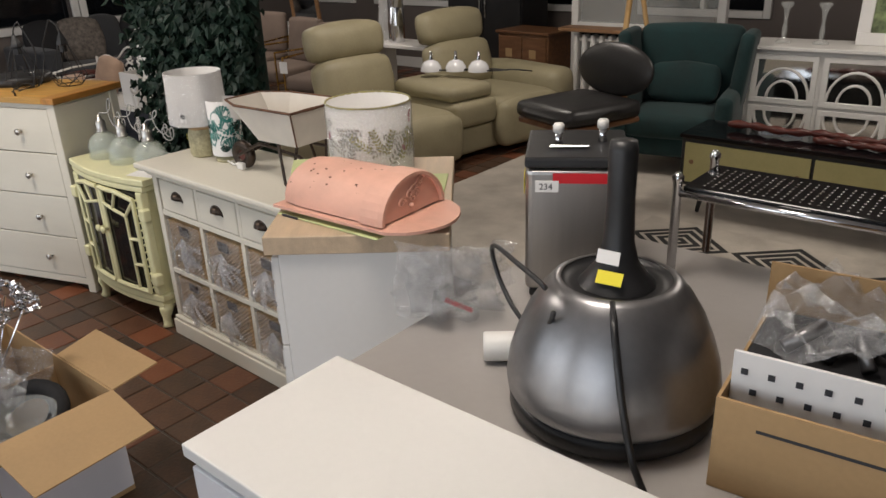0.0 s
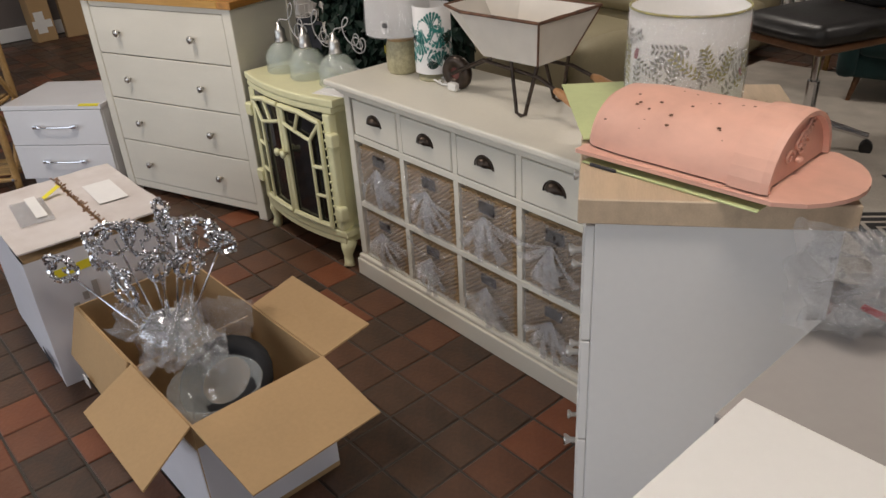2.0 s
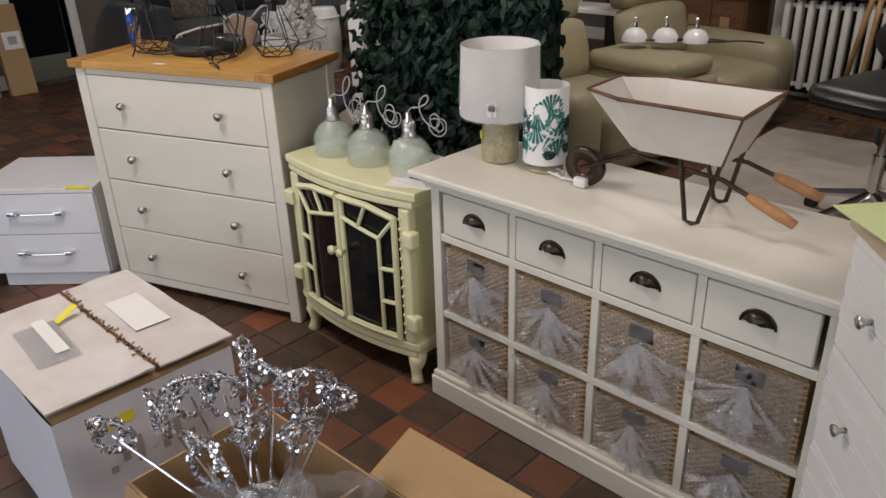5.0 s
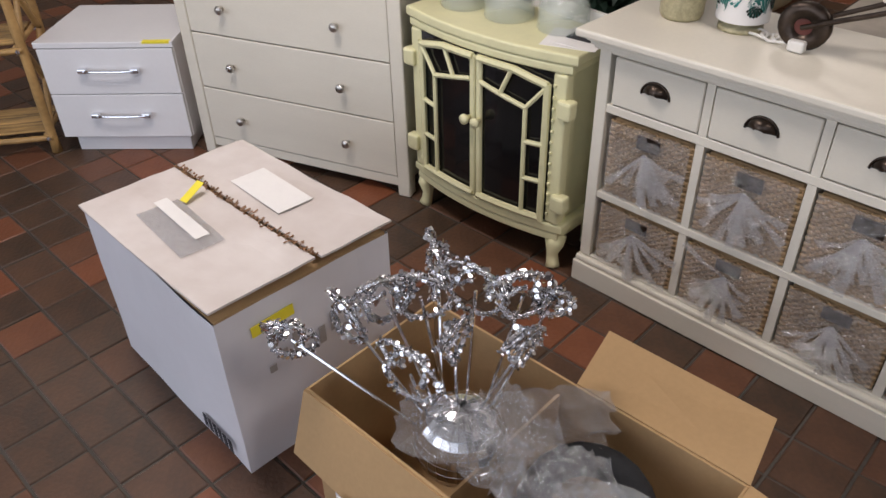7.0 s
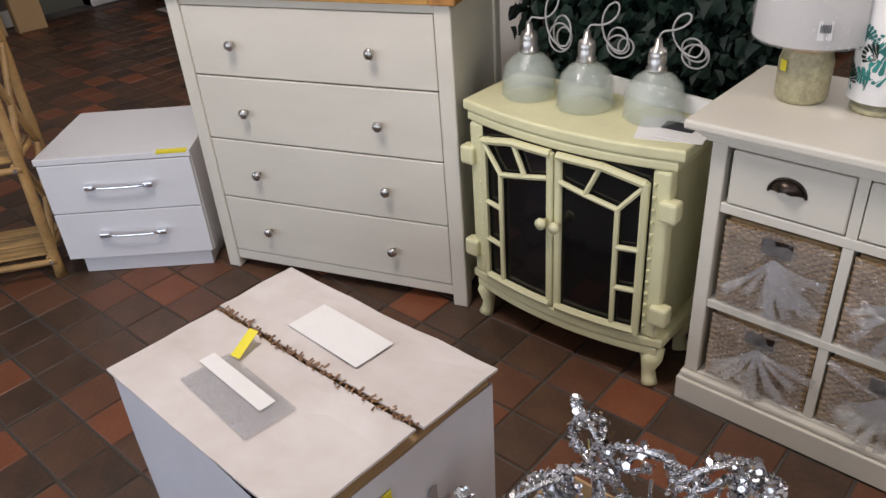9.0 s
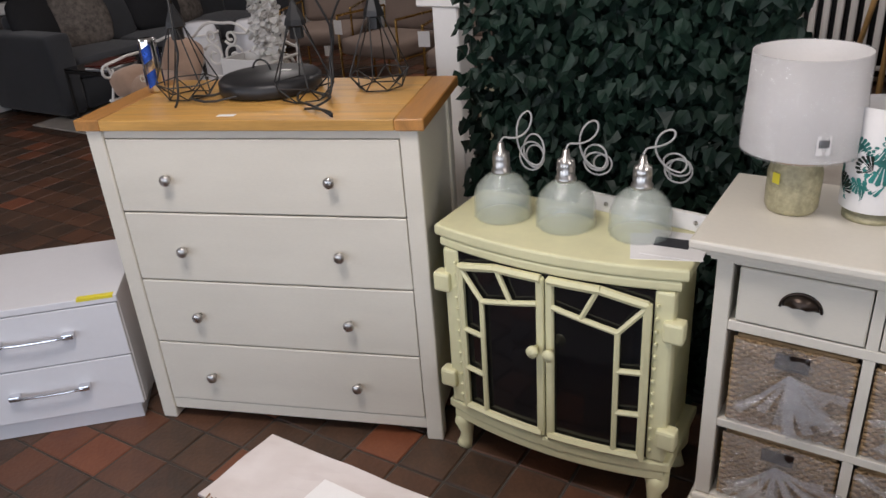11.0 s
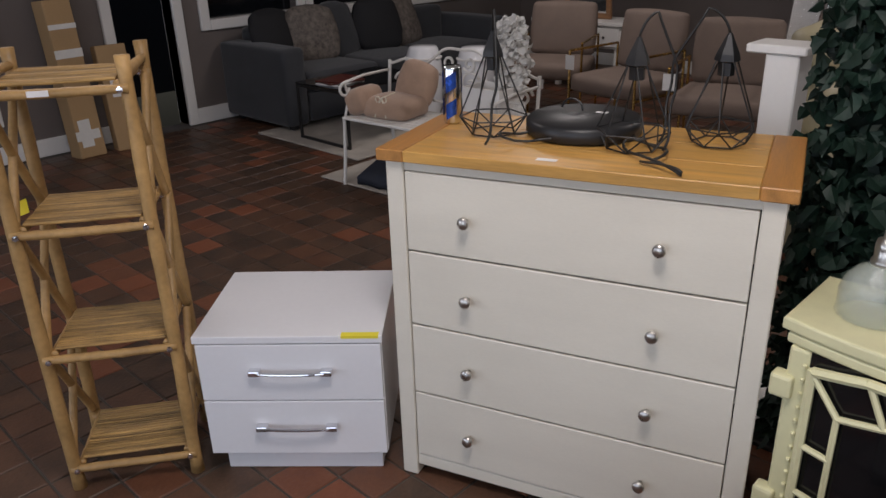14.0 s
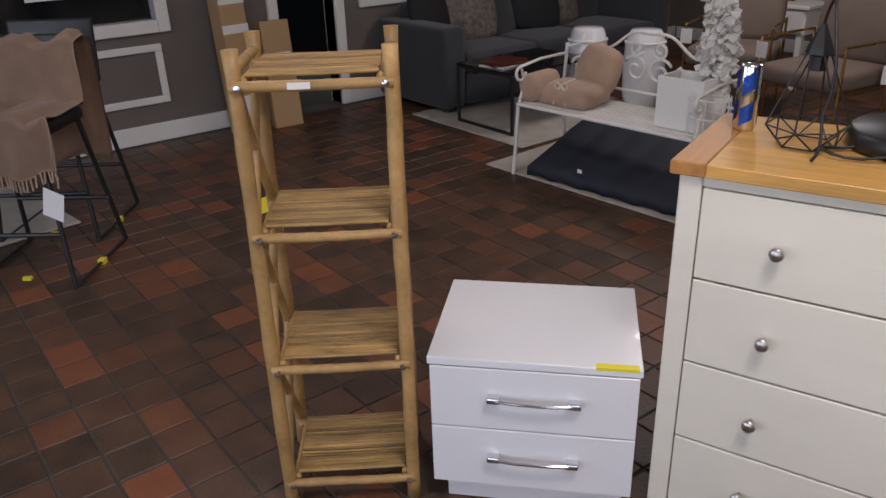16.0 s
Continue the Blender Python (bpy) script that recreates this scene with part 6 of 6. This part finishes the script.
for x in (0, 0.86):
    part("side", box(x, 0, 0, x + 0.04, 0.35, 0.72, 0.003), M_trim, c)
part("shelf", box(0.04, 0.01, 0.2, 0.86, 0.34, 0.22, 0.003), M_trim, c)
c = thing("foil_roll", pose(-4.75, 5.1, 0.751), "tall roll of crinkled silver foil paper", "foil roll")
fr = lathe([(0, 0), (0.07, 0), (0.075, 0.15), (0.068, 0.3), (0.074, 0.45), (0.06, 0.6), (0, 0.6)], 24)
for v in fr.verts:
    v.co += Vector(noise.noise_vector(v.co * 25)) * 0.01
part("roll", fr, M_chrome, c)
c = thing("wrapped_frame", pose(-5.0, 5.12, 0.751, -10, 0, 0), "white framed picture wrapped in clear film", "picture frame")
part("frame", box(-0.02, 0, 0, 0.2, 0.02, 0.5, 0.003), M_trim, c)
part("film", moved(crumple(0, 0, 0.22, 0.5, 31, 0.012), pose(0.09, -0.001, 0.25)), M_film, c)


# ---- leaning parcels by the doorway ----
for i, (y, w, h, d, rz, ty) in enumerate(((2.05, 0.2, 1.12, 0.16, 6, 5), (2.33, 0.22, 0.78, 0.12, -6, 8))):
    c = thing("tall_parcel", pose(-8.82, y, 0, 0, -ty, rz), "tall taped cardboard parcel leaning on the wall", "cardboard box", "parcels by the doorway")
    part("carton", box(-d, 0, 0, 0, w, h, 0.006), M_card, c)
    if i == 0:
        part("tape", box(-0.001, -0.002, 0.72, 0.002, w + 0.002, 0.78, 0), M_wiron, c, "white parcel tape")
        part("tape", box(-0.001, 0.03, 0.08, 0.002, 0.12, 0.28, 0), M_wiron, c, "torn white tape")
        part("tape", box(-0.001, -0.002, 0.13, 0.0025, w * 0.9, 0.2, 0), M_wiron, c, "torn white tape")
        part("tape", box(-0.001, 0.0, 0.92, 0.002, w, 0.955, 0), M_wiron, c, "white parcel tape")
    else:
        part("label", box(0, 0.05, 0.4, 0.002, 0.2, 0.55, 0), M_paper, c)
        part("print", box(0.002, 0.09, 0.44, 0.003, 0.16, 0.51, 0), M_grey, c)
c = thing("small_parcel", pose(-8.93, 2.05, 1.13, 0, -3, 4), "small white and brown parcel on the tall one", "cardboard box")
part("carton", box(-0.12, 0.0, 0, 0.02, 0.18, 0.12, 0.005), M_cardw, c)
c = thing("wall_notice", pose(WX + 0.01, 0.9, 0), "white printed notice taped inside the window", "notice")
part("sheet", box(-0.08, 0.0, 1.02, -0.076, 0.42, 1.4, 0), M_paper, c)
part("print", box(-0.075, 0.05, 1.08, -0.074, 0.3, 1.12, 0), M_blue, c)


# ---- bar stools with throw ----
def bar_stool():
    c = thing("bar_stool", pose(-7.38, 0.405, 0, 0, 0, 50), "black wire bar stool with a dusty pink throw", "bar stool")
    part("seat", soft(-0.22, -0.2, 0.66, 0.22, 0.2, 0.72, 0.025), M_black, c, smooth=True)
    part("backrest", moved(soft(-0.22, -0.015, 0, 0.22, 0.015, 0.32, 0.012), pose(0, 0.2, 0.72, -8, 0, 0)), M_black, c, smooth=True)
    for s in (-1, 1):
        part("leg", tube([(s * 0.19, -0.18, 0.66), (s * 0.25, -0.27, 0.012), (s * 0.25, 0.27, 0.012), (s * 0.19, 0.18, 0.66)], 0.012, 8), M_biron, c)
    part("footrest", tube([(-0.23, -0.235, 0.25), (0.23, -0.235, 0.25)], 0.011, 8), M_biron, c)
    part("footrest", tube([(-0.23, 0.235, 0.25), (0.23, 0.235, 0.25)], 0.011, 8), M_biron, c)
    part("sticker", box(-0.02, -0.22, 0.02, 0.02, -0.2, 0.035, 0), M_yellow, c)
    part("sticker", box(0.235, -0.02, 0.0, 0.265, 0.02, 0.024, 0), M_yellow, c)
    return c


st = bar_stool()
copy_thing(st, pose(-7.87, 0.63, 0, 0, 0, 52))
def over(u, v):
    w = noise.noise(Vector((u * 5, v * 4, 2))) * 0.045 + noise.noise(Vector((u * 11, v * 7, 5))) * 0.018
    s = v * 1.1
    if s < 0.3:
        y, z = 0.29 + w * 0.5, 0.43 + s * 2.0
    elif s < 0.36:
        y, z = 0.25 - (s - 0.3) * 1.2, 1.035
    elif s < 0.62:
        y, z = 0.17 - (s - 0.36) * 0.2, 1.035 - (s - 0.36) * 1.1
    elif s < 0.9:
        y, z = 0.12 - (s - 0.62) * 1.25, 0.755
    else:
        y, z = -0.235 + 0.2 * w, 0.755 - (s - 0.9) * 1.2
    return Vector((-0.27 + 0.54 * u + w * 0.4, y + w * 0.3, z + w))
c = thing("throw_blanket", pose(-7.38, 0.405, 0, 0, 0, 50), "dusty pink throw draped over the bar stool", "throw")
part("cloth", drape(36, 60, over), M_throw, c, smooth=True)
fb = bmesh.new()
for k in range(34):
    u = k / 33
    p = over(u, 1.0)
    tube([p, p + Vector((0.006 * math.sin(k * 3), -0.004, -0.05))], 0.004, 4, bm=fb)
tagged(part("fringe", fb, M_throw, c), kind="stuff")
part("tag", plate([(0.2, -0.29, 0.37), (0.28, -0.29, 0.33), (0.31, -0.29, 0.45), (0.23, -0.29, 0.49)], 0.002), M_paper, c, "white printed swing tag")
c = thing("fringed_rug", pose(-8.22, 0.2, 0, 0, 0, 8), "cream knotted rug under the stools", "rug")
part("pile", box(-0.5, -0.5, 0.001, 0.45, 0.4, 0.015, 0.004), M_rug, c)


# ---- back of the shop ----
def recliner():
    c = thing("recliner_sofa", pose(-4.62, 3.55, 0, 0, 0, -8) @ Matrix.Diagonal((1, 1.16, 0.93, 1)), "sage beige leather reclining sofa with folded centre console", "sofa")
    part("base", soft(0.1, 0.1, 0.06, 1.0, 1.85, 0.3, 0.04), M_recl, c, smooth=True)
    for y0 in (-0.02, 1.75):
        part("arm", soft(0.05, y0, 0.05, 1.05, y0 + 0.24, 0.6, 0.09, 0.03), M_recl, c, smooth=True)
    for y0 in (0.23, 1.18):
        part("seat_cushion", soft(0.3, y0, 0.28, 1.08, y0 + 0.56, 0.47, 0.08, 0.03), M_recl, c, smooth=True)
        part("footrest", soft(0.98, y0, 0.08, 1.12, y0 + 0.56, 0.44, 0.06, 0.03), M_recl, c, smooth=True)
        part("back_cushion", moved(soft(0, 0, 0, 0.2, 0.56, 0.4, 0.08, 0.03), pose(0.2, y0, 0.42, 0, -12, 0)), M_recl, c, smooth=True)
        h = part("headrest", moved(soft(0, 0, 0, 0.17, 0.56, 0.27, 0.07, 0.03), pose(0.1, y0, 0.82, 0, -10, 0)), M_recl, c, smooth=True)
        part("bracket", box(0.24, y0 + 0.25, 0.79, 0.27, y0 + 0.32, 0.84, 0.004), M_black, h)
    part("console", soft(0.25, 0.8, 0.3, 1.05, 1.17, 0.5, 0.05, 0.015), M_recl, c, smooth=True)
    part("console_back", soft(0.3, 0.8, 0.5, 1.0, 1.17, 0.62, 0.05, 0.015), M_recl, c, smooth=True)


recliner()
for i, (x, y) in enumerate(((-3.95, 4.62), (-3.78, 4.72), (-3.6, 4.78))):
    c = thing("spot_lamp", pose(x, y, 0.635), "white and chrome dome lamp on the sofa console", "lamp", "lamps on the console")
    part("dome", lathe([(0.085, 0), (0.08, 0.035), (0.055, 0.07), (0.02, 0.085), (0, 0.086)], 22), M_gloss, c, smooth=True)
    part("stem", lathe([(0.018, 0.085), (0.012, 0.11), (0.01, 0.15), (0, 0.152)], 12), M_chrome, c, smooth=True)
    part("flex", tube([(0.08, 0, 0.01), (0.16, 0.04, 0.01), (0.22, 0.12, 0.012), (0.3, 0.1, 0.02), (0.36, 0.2, 0.0)], 0.006, 6), M_black, c, smooth=True)


def swivel():
    c = thing("swivel_stool", pose(-2.22, 3.95, 0, 0, 0, 72) @ Matrix.Diagonal((1.05, 1.05, 1.22, 1)), "black leather swivel chair with walnut shell on castors", "swivel chair")
    part("seat", soft(-0.27, -0.24, 0.5, 0.25, 0.24, 0.58, 0.04, 0.02), M_bleather, c, smooth=True)
    part("seat_shell", soft(-0.26, -0.23, 0.47, 0.25, 0.23, 0.5, 0.015), M_walnut, c)
    bk = bmesh.new()
    bmesh.ops.create_uvsphere(bk, u_segments=24, v_segments=14, radius=1, matrix=Matrix.LocRotScale((0.26, 0, 0.7), Euler((0, 0.2, 0)), (0.05, 0.3, 0.13)))
    part("backrest", bk, M_bleather, c, smooth=True)
    part("back_shell", tube([(0.18, 0, 0.49), (0.28, 0, 0.55), (0.3, 0, 0.7)], [0.08, 0.07, 0.05], 10), M_walnut, c, smooth=True)
    part("column", lathe([(0.03, 0.1), (0.03, 0.3), (0.018, 0.3), (0.018, 0.47), (0, 0.47)], 14), M_chrome, c)
    for k in range(5):
        a = k * 1.2566 + 0.4
        l = part("leg", tube([(0, 0, 0.14), (0.28 * math.cos(a), 0.28 * math.sin(a), 0.08)], [0.022, 0.014], 8), M_chrome, c)
        part("castor", moved(lathe([(0, -0.018), (0.03, -0.018), (0.032, 0), (0.03, 0.018), (0, 0.018)], 14), pose(0.28 * math.cos(a), 0.28 * math.sin(a), 0.032, 90, 0, math.degrees(a))), M_black, l)


swivel()


def armchair():
    c = thing("armchair", pose(-2.12, 5.15, 0.03, 0, 0, 12) @ Matrix.Diagonal((0.94, 0.86, 0.89, 1)), "dark teal velvet winged armchair with cushion", "armchair")
    part("seat", soft(-0.32, -0.35, 0.28, 0.32, 0.3, 0.46, 0.06, 0.03), M_teal, c, smooth=True)
    part("base", soft(-0.37, -0.33, 0.14, 0.37, 0.36, 0.3, 0.04), M_teal, c)
    part("backrest", moved(soft(-0.38, -0.08, 0, 0.38, 0.1, 0.66, 0.07, 0.02), pose(0, 0.32, 0.4, -6, 0, 0)), M_teal, c, smooth=True)
    for s in (-1, 1):
        part("wing", moved(soft(-0.05, -0.2, 0, 0.05, 0.2, 0.6, 0.045, 0.01), pose(s * 0.38, 0.2, 0.44, 0, s * 6, 0)), M_teal, c, smooth=True)
        part("arm", soft(s * 0.37 - 0.06, -0.36, 0.14, s * 0.37 + 0.06, 0.3, 0.62, 0.055, 0.01), M_teal, c, smooth=True)
        for y in (-0.28, 0.28):
            part("leg", tube([(s * 0.3, y, 0.15), (s * 0.33, y * 1.1, -0.02)], [0.022, 0.013], 10), M_walnut, c)
    q = thing("cushion", c.matrix_world @ pose(0, 0.12, 0.5, -18, 0, 0), "matching dark teal velvet cushion on the armchair", "cushion")
    part("pad", soft(-0.24, -0.06, 0, 0.24, 0.06, 0.28, 0.045, 0.03), M_teal, q, smooth=True)


armchair()


def tv_unit():
    c = thing("media_unit", pose(-1.72, 4.27, 0.016), "low black media unit with pale straw sliding doors", "media unit")
    W = 1.5
    part("top", box(0, 0, 0.46, W, 0.42, 0.485, 0.003), M_blackglass, c)
    part("carcass", box(0.01, 0.02, 0.17, W - 0.01, 0.42, 0.459, 0.003), M_black, c)
    for k in range(2):
        d = part("door", box(0.035 + k * 0.725, 0.008, 0.195, 0.74 + k * 0.725, 0.019, 0.435, 0.002), M_mustard, c, "pale straw sliding door")
        part("finger_pull", moved(lathe([(0, 0), (0.014, 0), (0.014, 0.003), (0, 0.003)], 14), pose(0.08 + k * 0.6, 0.008, 0.32, 90, 0, 0)), M_wood, d)
    for x in (0.15, W - 0.15):
        for y in (0.06, 0.36):
            part("leg", tube([(x, y, 0.17), (x * 1.0 + (0.03 if x > 1 else -0.03), y, 0.0)], [0.02, 0.012], 8), M_black, c)
    r = thing("carved_rail", c.matrix_world @ pose(0.2, 0.12, 0.486), "dark red brown carved wooden rail lying on the unit", "carved rail")
    pts = [(1.2 * i / 60, 0.1 + 0.02 * math.sin(i * 0.3), 0.035) for i in range(61)]
    part("bar", tube(pts, [0.014 + 0.012 * abs(math.sin(i * 0.55)) for i in range(61)], 8), M_maroon, r, smooth=True)
    part("bar", tube([(0.5 + 0.7 * i / 30, 0.02, 0.025) for i in range(31)], [0.012 + 0.012 * abs(math.sin(i * 0.8)) for i in range(31)], 8), M_maroon, r, smooth=True)


tv_unit()


def fret_sideboard():
    c = thing("fretwork_sideboard", pose(-1.78, 5.45, 0, 0, 0, 4), "white sideboard with mirrored doors behind curved fretwork", "sideboard")
    part("top", box(-0.02, -0.02, 0.83, 1.42, 0.42, 0.855, 0.004), M_trim, c)
    part("body", box(0, 0.03, 0.08, 1.4, 0.4, 0.829, 0.003), M_trim, c)
    for k in range(3):
        x0 = 0.04 + k * 0.45
        for z0 in (0.12, 0.47):
            d = part("door", box(x0, 0.02, z0, x0 + 0.42, 0.029, z0 + 0.33, 0.002), M_mirror, c, "mirrored panel")
            for a in ((x0, z0, x0 + 0.42, z0 + 0.035), (x0, z0 + 0.295, x0 + 0.42, z0 + 0.33), (x0, z0 + 0.035, x0 + 0.035, z0 + 0.295), (x0 + 0.385, z0 + 0.035, x0 + 0.42, z0 + 0.295)):
                part("door_frame", box(a[0], 0.004, a[1], a[2], 0.0195, a[3], 0.002), M_trim, d)
            zz = z0 + (0.295 if z0 < 0.3 else 0.035)
            for r in (0.1, 0.17):
                sgn = -1 if z0 < 0.3 else 1
                part("fret", tube([(x0 + 0.21 + r * math.cos(math.pi * i / 12), 0.012, zz + sgn * r * 1.2 * math.sin(math.pi * i / 12)) for i in range(13)], 0.009, 6), M_trim, d)
    for x in (0.06, 1.34):
        for y in (0.06, 0.34):
            part("foot", box(x - 0.03, y - 0.03, 0, x + 0.03, y + 0.03, 0.08, 0.003), M_trim, c)
    f = thing("framed_picture", c.matrix_world @ pose(0.62, 0.22, 0.857, -8, 0, 0), "white framed print of lavender and grasses", "picture")
    for a in ((0, 0, 0, 0.7, 0.03, 0.08), (0, 0, 0.42, 0.7, 0.03, 0.5), (0, 0, 0.08, 0.08, 0.03, 0.42), (0.62, 0, 0.08, 0.7, 0.03, 0.42)):
        part("frame", box(*a, 0.003), M_trim, f)
    part("print", box(0.08, 0.012, 0.08, 0.62, 0.02, 0.42, 0), M_seed, f, "green and violet printed meadow")
    for x in (0.18, 0.42):
        g = thing("glass_candlestick", c.matrix_world @ pose(x, 0.18, 0.857), "tall clear glass candlestick", "candlestick", "glass candlesticks")
        part("stem", lathe([(0, 0), (0.055, 0), (0.05, 0.01), (0.012, 0.03), (0.02, 0.08), (0.01, 0.14), (0.02, 0.22), (0.045, 0.25), (0.04, 0.27), (0, 0.25)], 18), M_clear, g, smooth=True)


fret_sideboard()
c = thing("radiator", pose(-3.55, 6.1, 0), "white column radiator under a wooden shelf", "radiator")
for k in range(12):
    part("column", soft(k * 0.085, 0, 0.1, k * 0.085 + 0.045, 0.1, 0.76, 0.02), M_trim, c, smooth=True)
# added near-black sheet: painted shade between the radiator columns
part("unlit_backing", box(0, 0.11, 0.06, 1.0, 0.13, 0.78, 0.002), M_dark, c)
for z in (0.12, 0.7):
    part("header", box(-0.01, 0.035, z, 1.0, 0.065, z + 0.03, 0.003), M_trim, c)
for x in (0.03, 0.96):
    part("foot", box(x - 0.02, 0.02, 0, x + 0.02, 0.08, 0.1, 0.003), M_trim, c)
part("shelf", box(-0.12, -0.06, 0.79, 1.1, 0.16, 0.82, 0.003), M_wood, c, "mid brown wooden shelf")
c = thing("partition", pose(-3.7, 6.32, 0), "white framed glazed partition behind the radiator", "partition")
for a in ((0, 0, 0, 0.07, 0.06, 1.9), (1.35, 0, 0, 1.42, 0.06, 1.9), (0.07, 0, 0, 1.35, 0.06, 0.84), (0.07, 0, 1.83, 1.35, 0.06, 1.9)):
    part("frame", box(*a, 0.003), M_trim, c)
part("pane", box(0.07, 0.025, 0.84, 1.35, 0.03, 1.83, 0), M_clear, c)
c = thing("tripod_lamp", pose(-2.75, 5.65, 0), "wooden tripod floor lamp with splayed legs", "floor lamp")
for k in range(3):
    a = k * 2.094 + 0.5
    part("leg", tube([(0.28 * math.cos(a), 0.28 * math.sin(a), 0), (0.03 * math.cos(a), 0.03 * math.sin(a), 1.3)], [0.017, 0.02], 10), M_bamboo, c, smooth=True)
part("head", lathe([(0, 1.28), (0.045, 1.28), (0.045, 1.33), (0.02, 1.36), (0, 1.4)], 18), M_chrome, c, smooth=True)
part("shade", lathe([(0.22, 1.42), (0.17, 1.7), (0.168, 1.7), (0.218, 1.42)], 30), M_shade, c, smooth=True)
c = thing("side_cabinet", pose(-4.45, 6.2, 0, 0, 0, -4), "small dark brown wooden cabinet by the radiator", "cabinet")
part("body", box(0, 0.015, 0, 0.6, 0.4, 0.72, 0.004), M_walnut, c)
part("top", box(-0.02, -0.01, 0.721, 0.62, 0.42, 0.745, 0.004), M_walnut, c)
for k in range(2):
    d = part("door", box(0.02 + k * 0.285, 0.002, 0.05, 0.295 + k * 0.285, 0.014, 0.69, 0.003), M_walnut, c)
    part("sticker", box(0.1 + k * 0.285, 0.0, 0.5, 0.18 + k * 0.285, 0.001, 0.58, 0), M_card, d)
c = thing("dark_wardrobe", pose(-5.4, 6.6, 0), "tall black wardrobe against the back wall", "wardrobe")
part("body", box(0, 0.02, 0, 0.95, 0.5, 1.7, 0.004), M_black, c)
for k in range(2):
    d = part("door", box(0.01 + k * 0.47, 0.0, 0.04, 0.47 + k * 0.47, 0.019, 1.68, 0.003), M_black, c)
    part("handle", tube([(0.44 + k * 0.07, -0.015, 0.8), (0.44 + k * 0.07, -0.015, 1.0)], 0.006, 8), M_nickel, d)
c = thing("large_rug", pose(-3.2, 2.75, 0), "large pale cream woven rug at the back", "rug")
part("pile", box(0, 0, 0.001, 3.6, 2.6, 0.014, 0.004), M_rug, c)
c = thing("patterned_rug", pose(-1.78, 2.95, 0.0145), "black and cream geometric diamond rug", "rug")
part("pile", box(0, 0, 0, 1.75, 1.15, 0.01, 0.003), M_rug, c)


def lozenge(x, y, a, w):
    """One black woven diamond outline of half width a and band w."""
    b = bmesh.new()
    ring = [[b.verts.new((x + q * math.cos(k * math.pi / 2), y + q * 0.92 * math.sin(k * math.pi / 2), h)) for k in range(4)] for q, h in ((a, 0.0104), (a, 0.0125), (a - w, 0.0125), (a - w, 0.0104))]
    for p, q in zip(ring, ring[1:]):
        for k in range(4):
            b.faces.new((p[k], p[(k + 1) % 4], q[(k + 1) % 4], q[k]))
    return b


for i in range(3):
    for j in range(2):
        for a in (0.28, 0.205, 0.13, 0.06):
            part("motif", lozenge(0.3 + i * 0.575, 0.295 + j * 0.55, a, 0.042), M_rugd, c)
for i in range(2):
    for a in (0.205, 0.12):
        part("motif", lozenge(0.5875 + i * 0.575, 0.57, a - 0.05, 0.035), M_rugd, c)

# ---- floor tiles ----
TX, TY, GX, GY = 0.158, 0.152, -3.536, 0.173


def tile_mesh():
    b = box(-TX / 2 + 0.004, -TY / 2 + 0.004, -0.012, TX / 2 - 0.004, TY / 2 - 0.004, 0.0, 0)
    bmesh.ops.bevel(b, geom=[e for e in b.edges if e.verts[0].co.z > -0.001 and e.verts[1].co.z > -0.001], offset=0.003, segments=1, affect="EDGES")
    me = bpy.data.meshes.new("tile")
    b.to_mesh(me)
    b.free()
    me.materials.append(M_tile)
    return me


tile_me = tile_mesh()
base_v = np.array([v.co[:] for v in tile_me.vertices])
base_f = [tuple(p.vertices) for p in tile_me.polygons]
tv, tf = [], []
rnd = random.Random(5)
for i in range(-36, 42):
    for j in range(-21, 50):
        x, y = GX + (i + 0.5) * TX, GY + (j + 0.5) * TY
        if not (-9.1 < x < 2.8 and -2.8 < y < 7.55):
            continue
        z = rnd.uniform(-0.0015, 0.0005)
        if -4.6 < x < -1.5 and -0.05 < y < 1.75 and len(floor.children) < 300:
            o = new("tile", tile_me)
            o.parent = floor
            o.matrix_world = pose(x, y, z, rnd.uniform(-0.4, 0.4), rnd.uniform(-0.4, 0.4), rnd.uniform(-0.5, 0.5))
        else:
            k = len(tv) * len(base_v)
            tv.append(base_v + (x, y, z))
            tf += [tuple(q + k for q in f) for f in base_f]
me = bpy.data.meshes.new("tiles")
me.from_pydata(np.concatenate(tv).tolist(), [], tf)
me.materials.append(M_tile)
o = new("tiles", me)
o.parent = floor
tagged(o, kind="stuff")
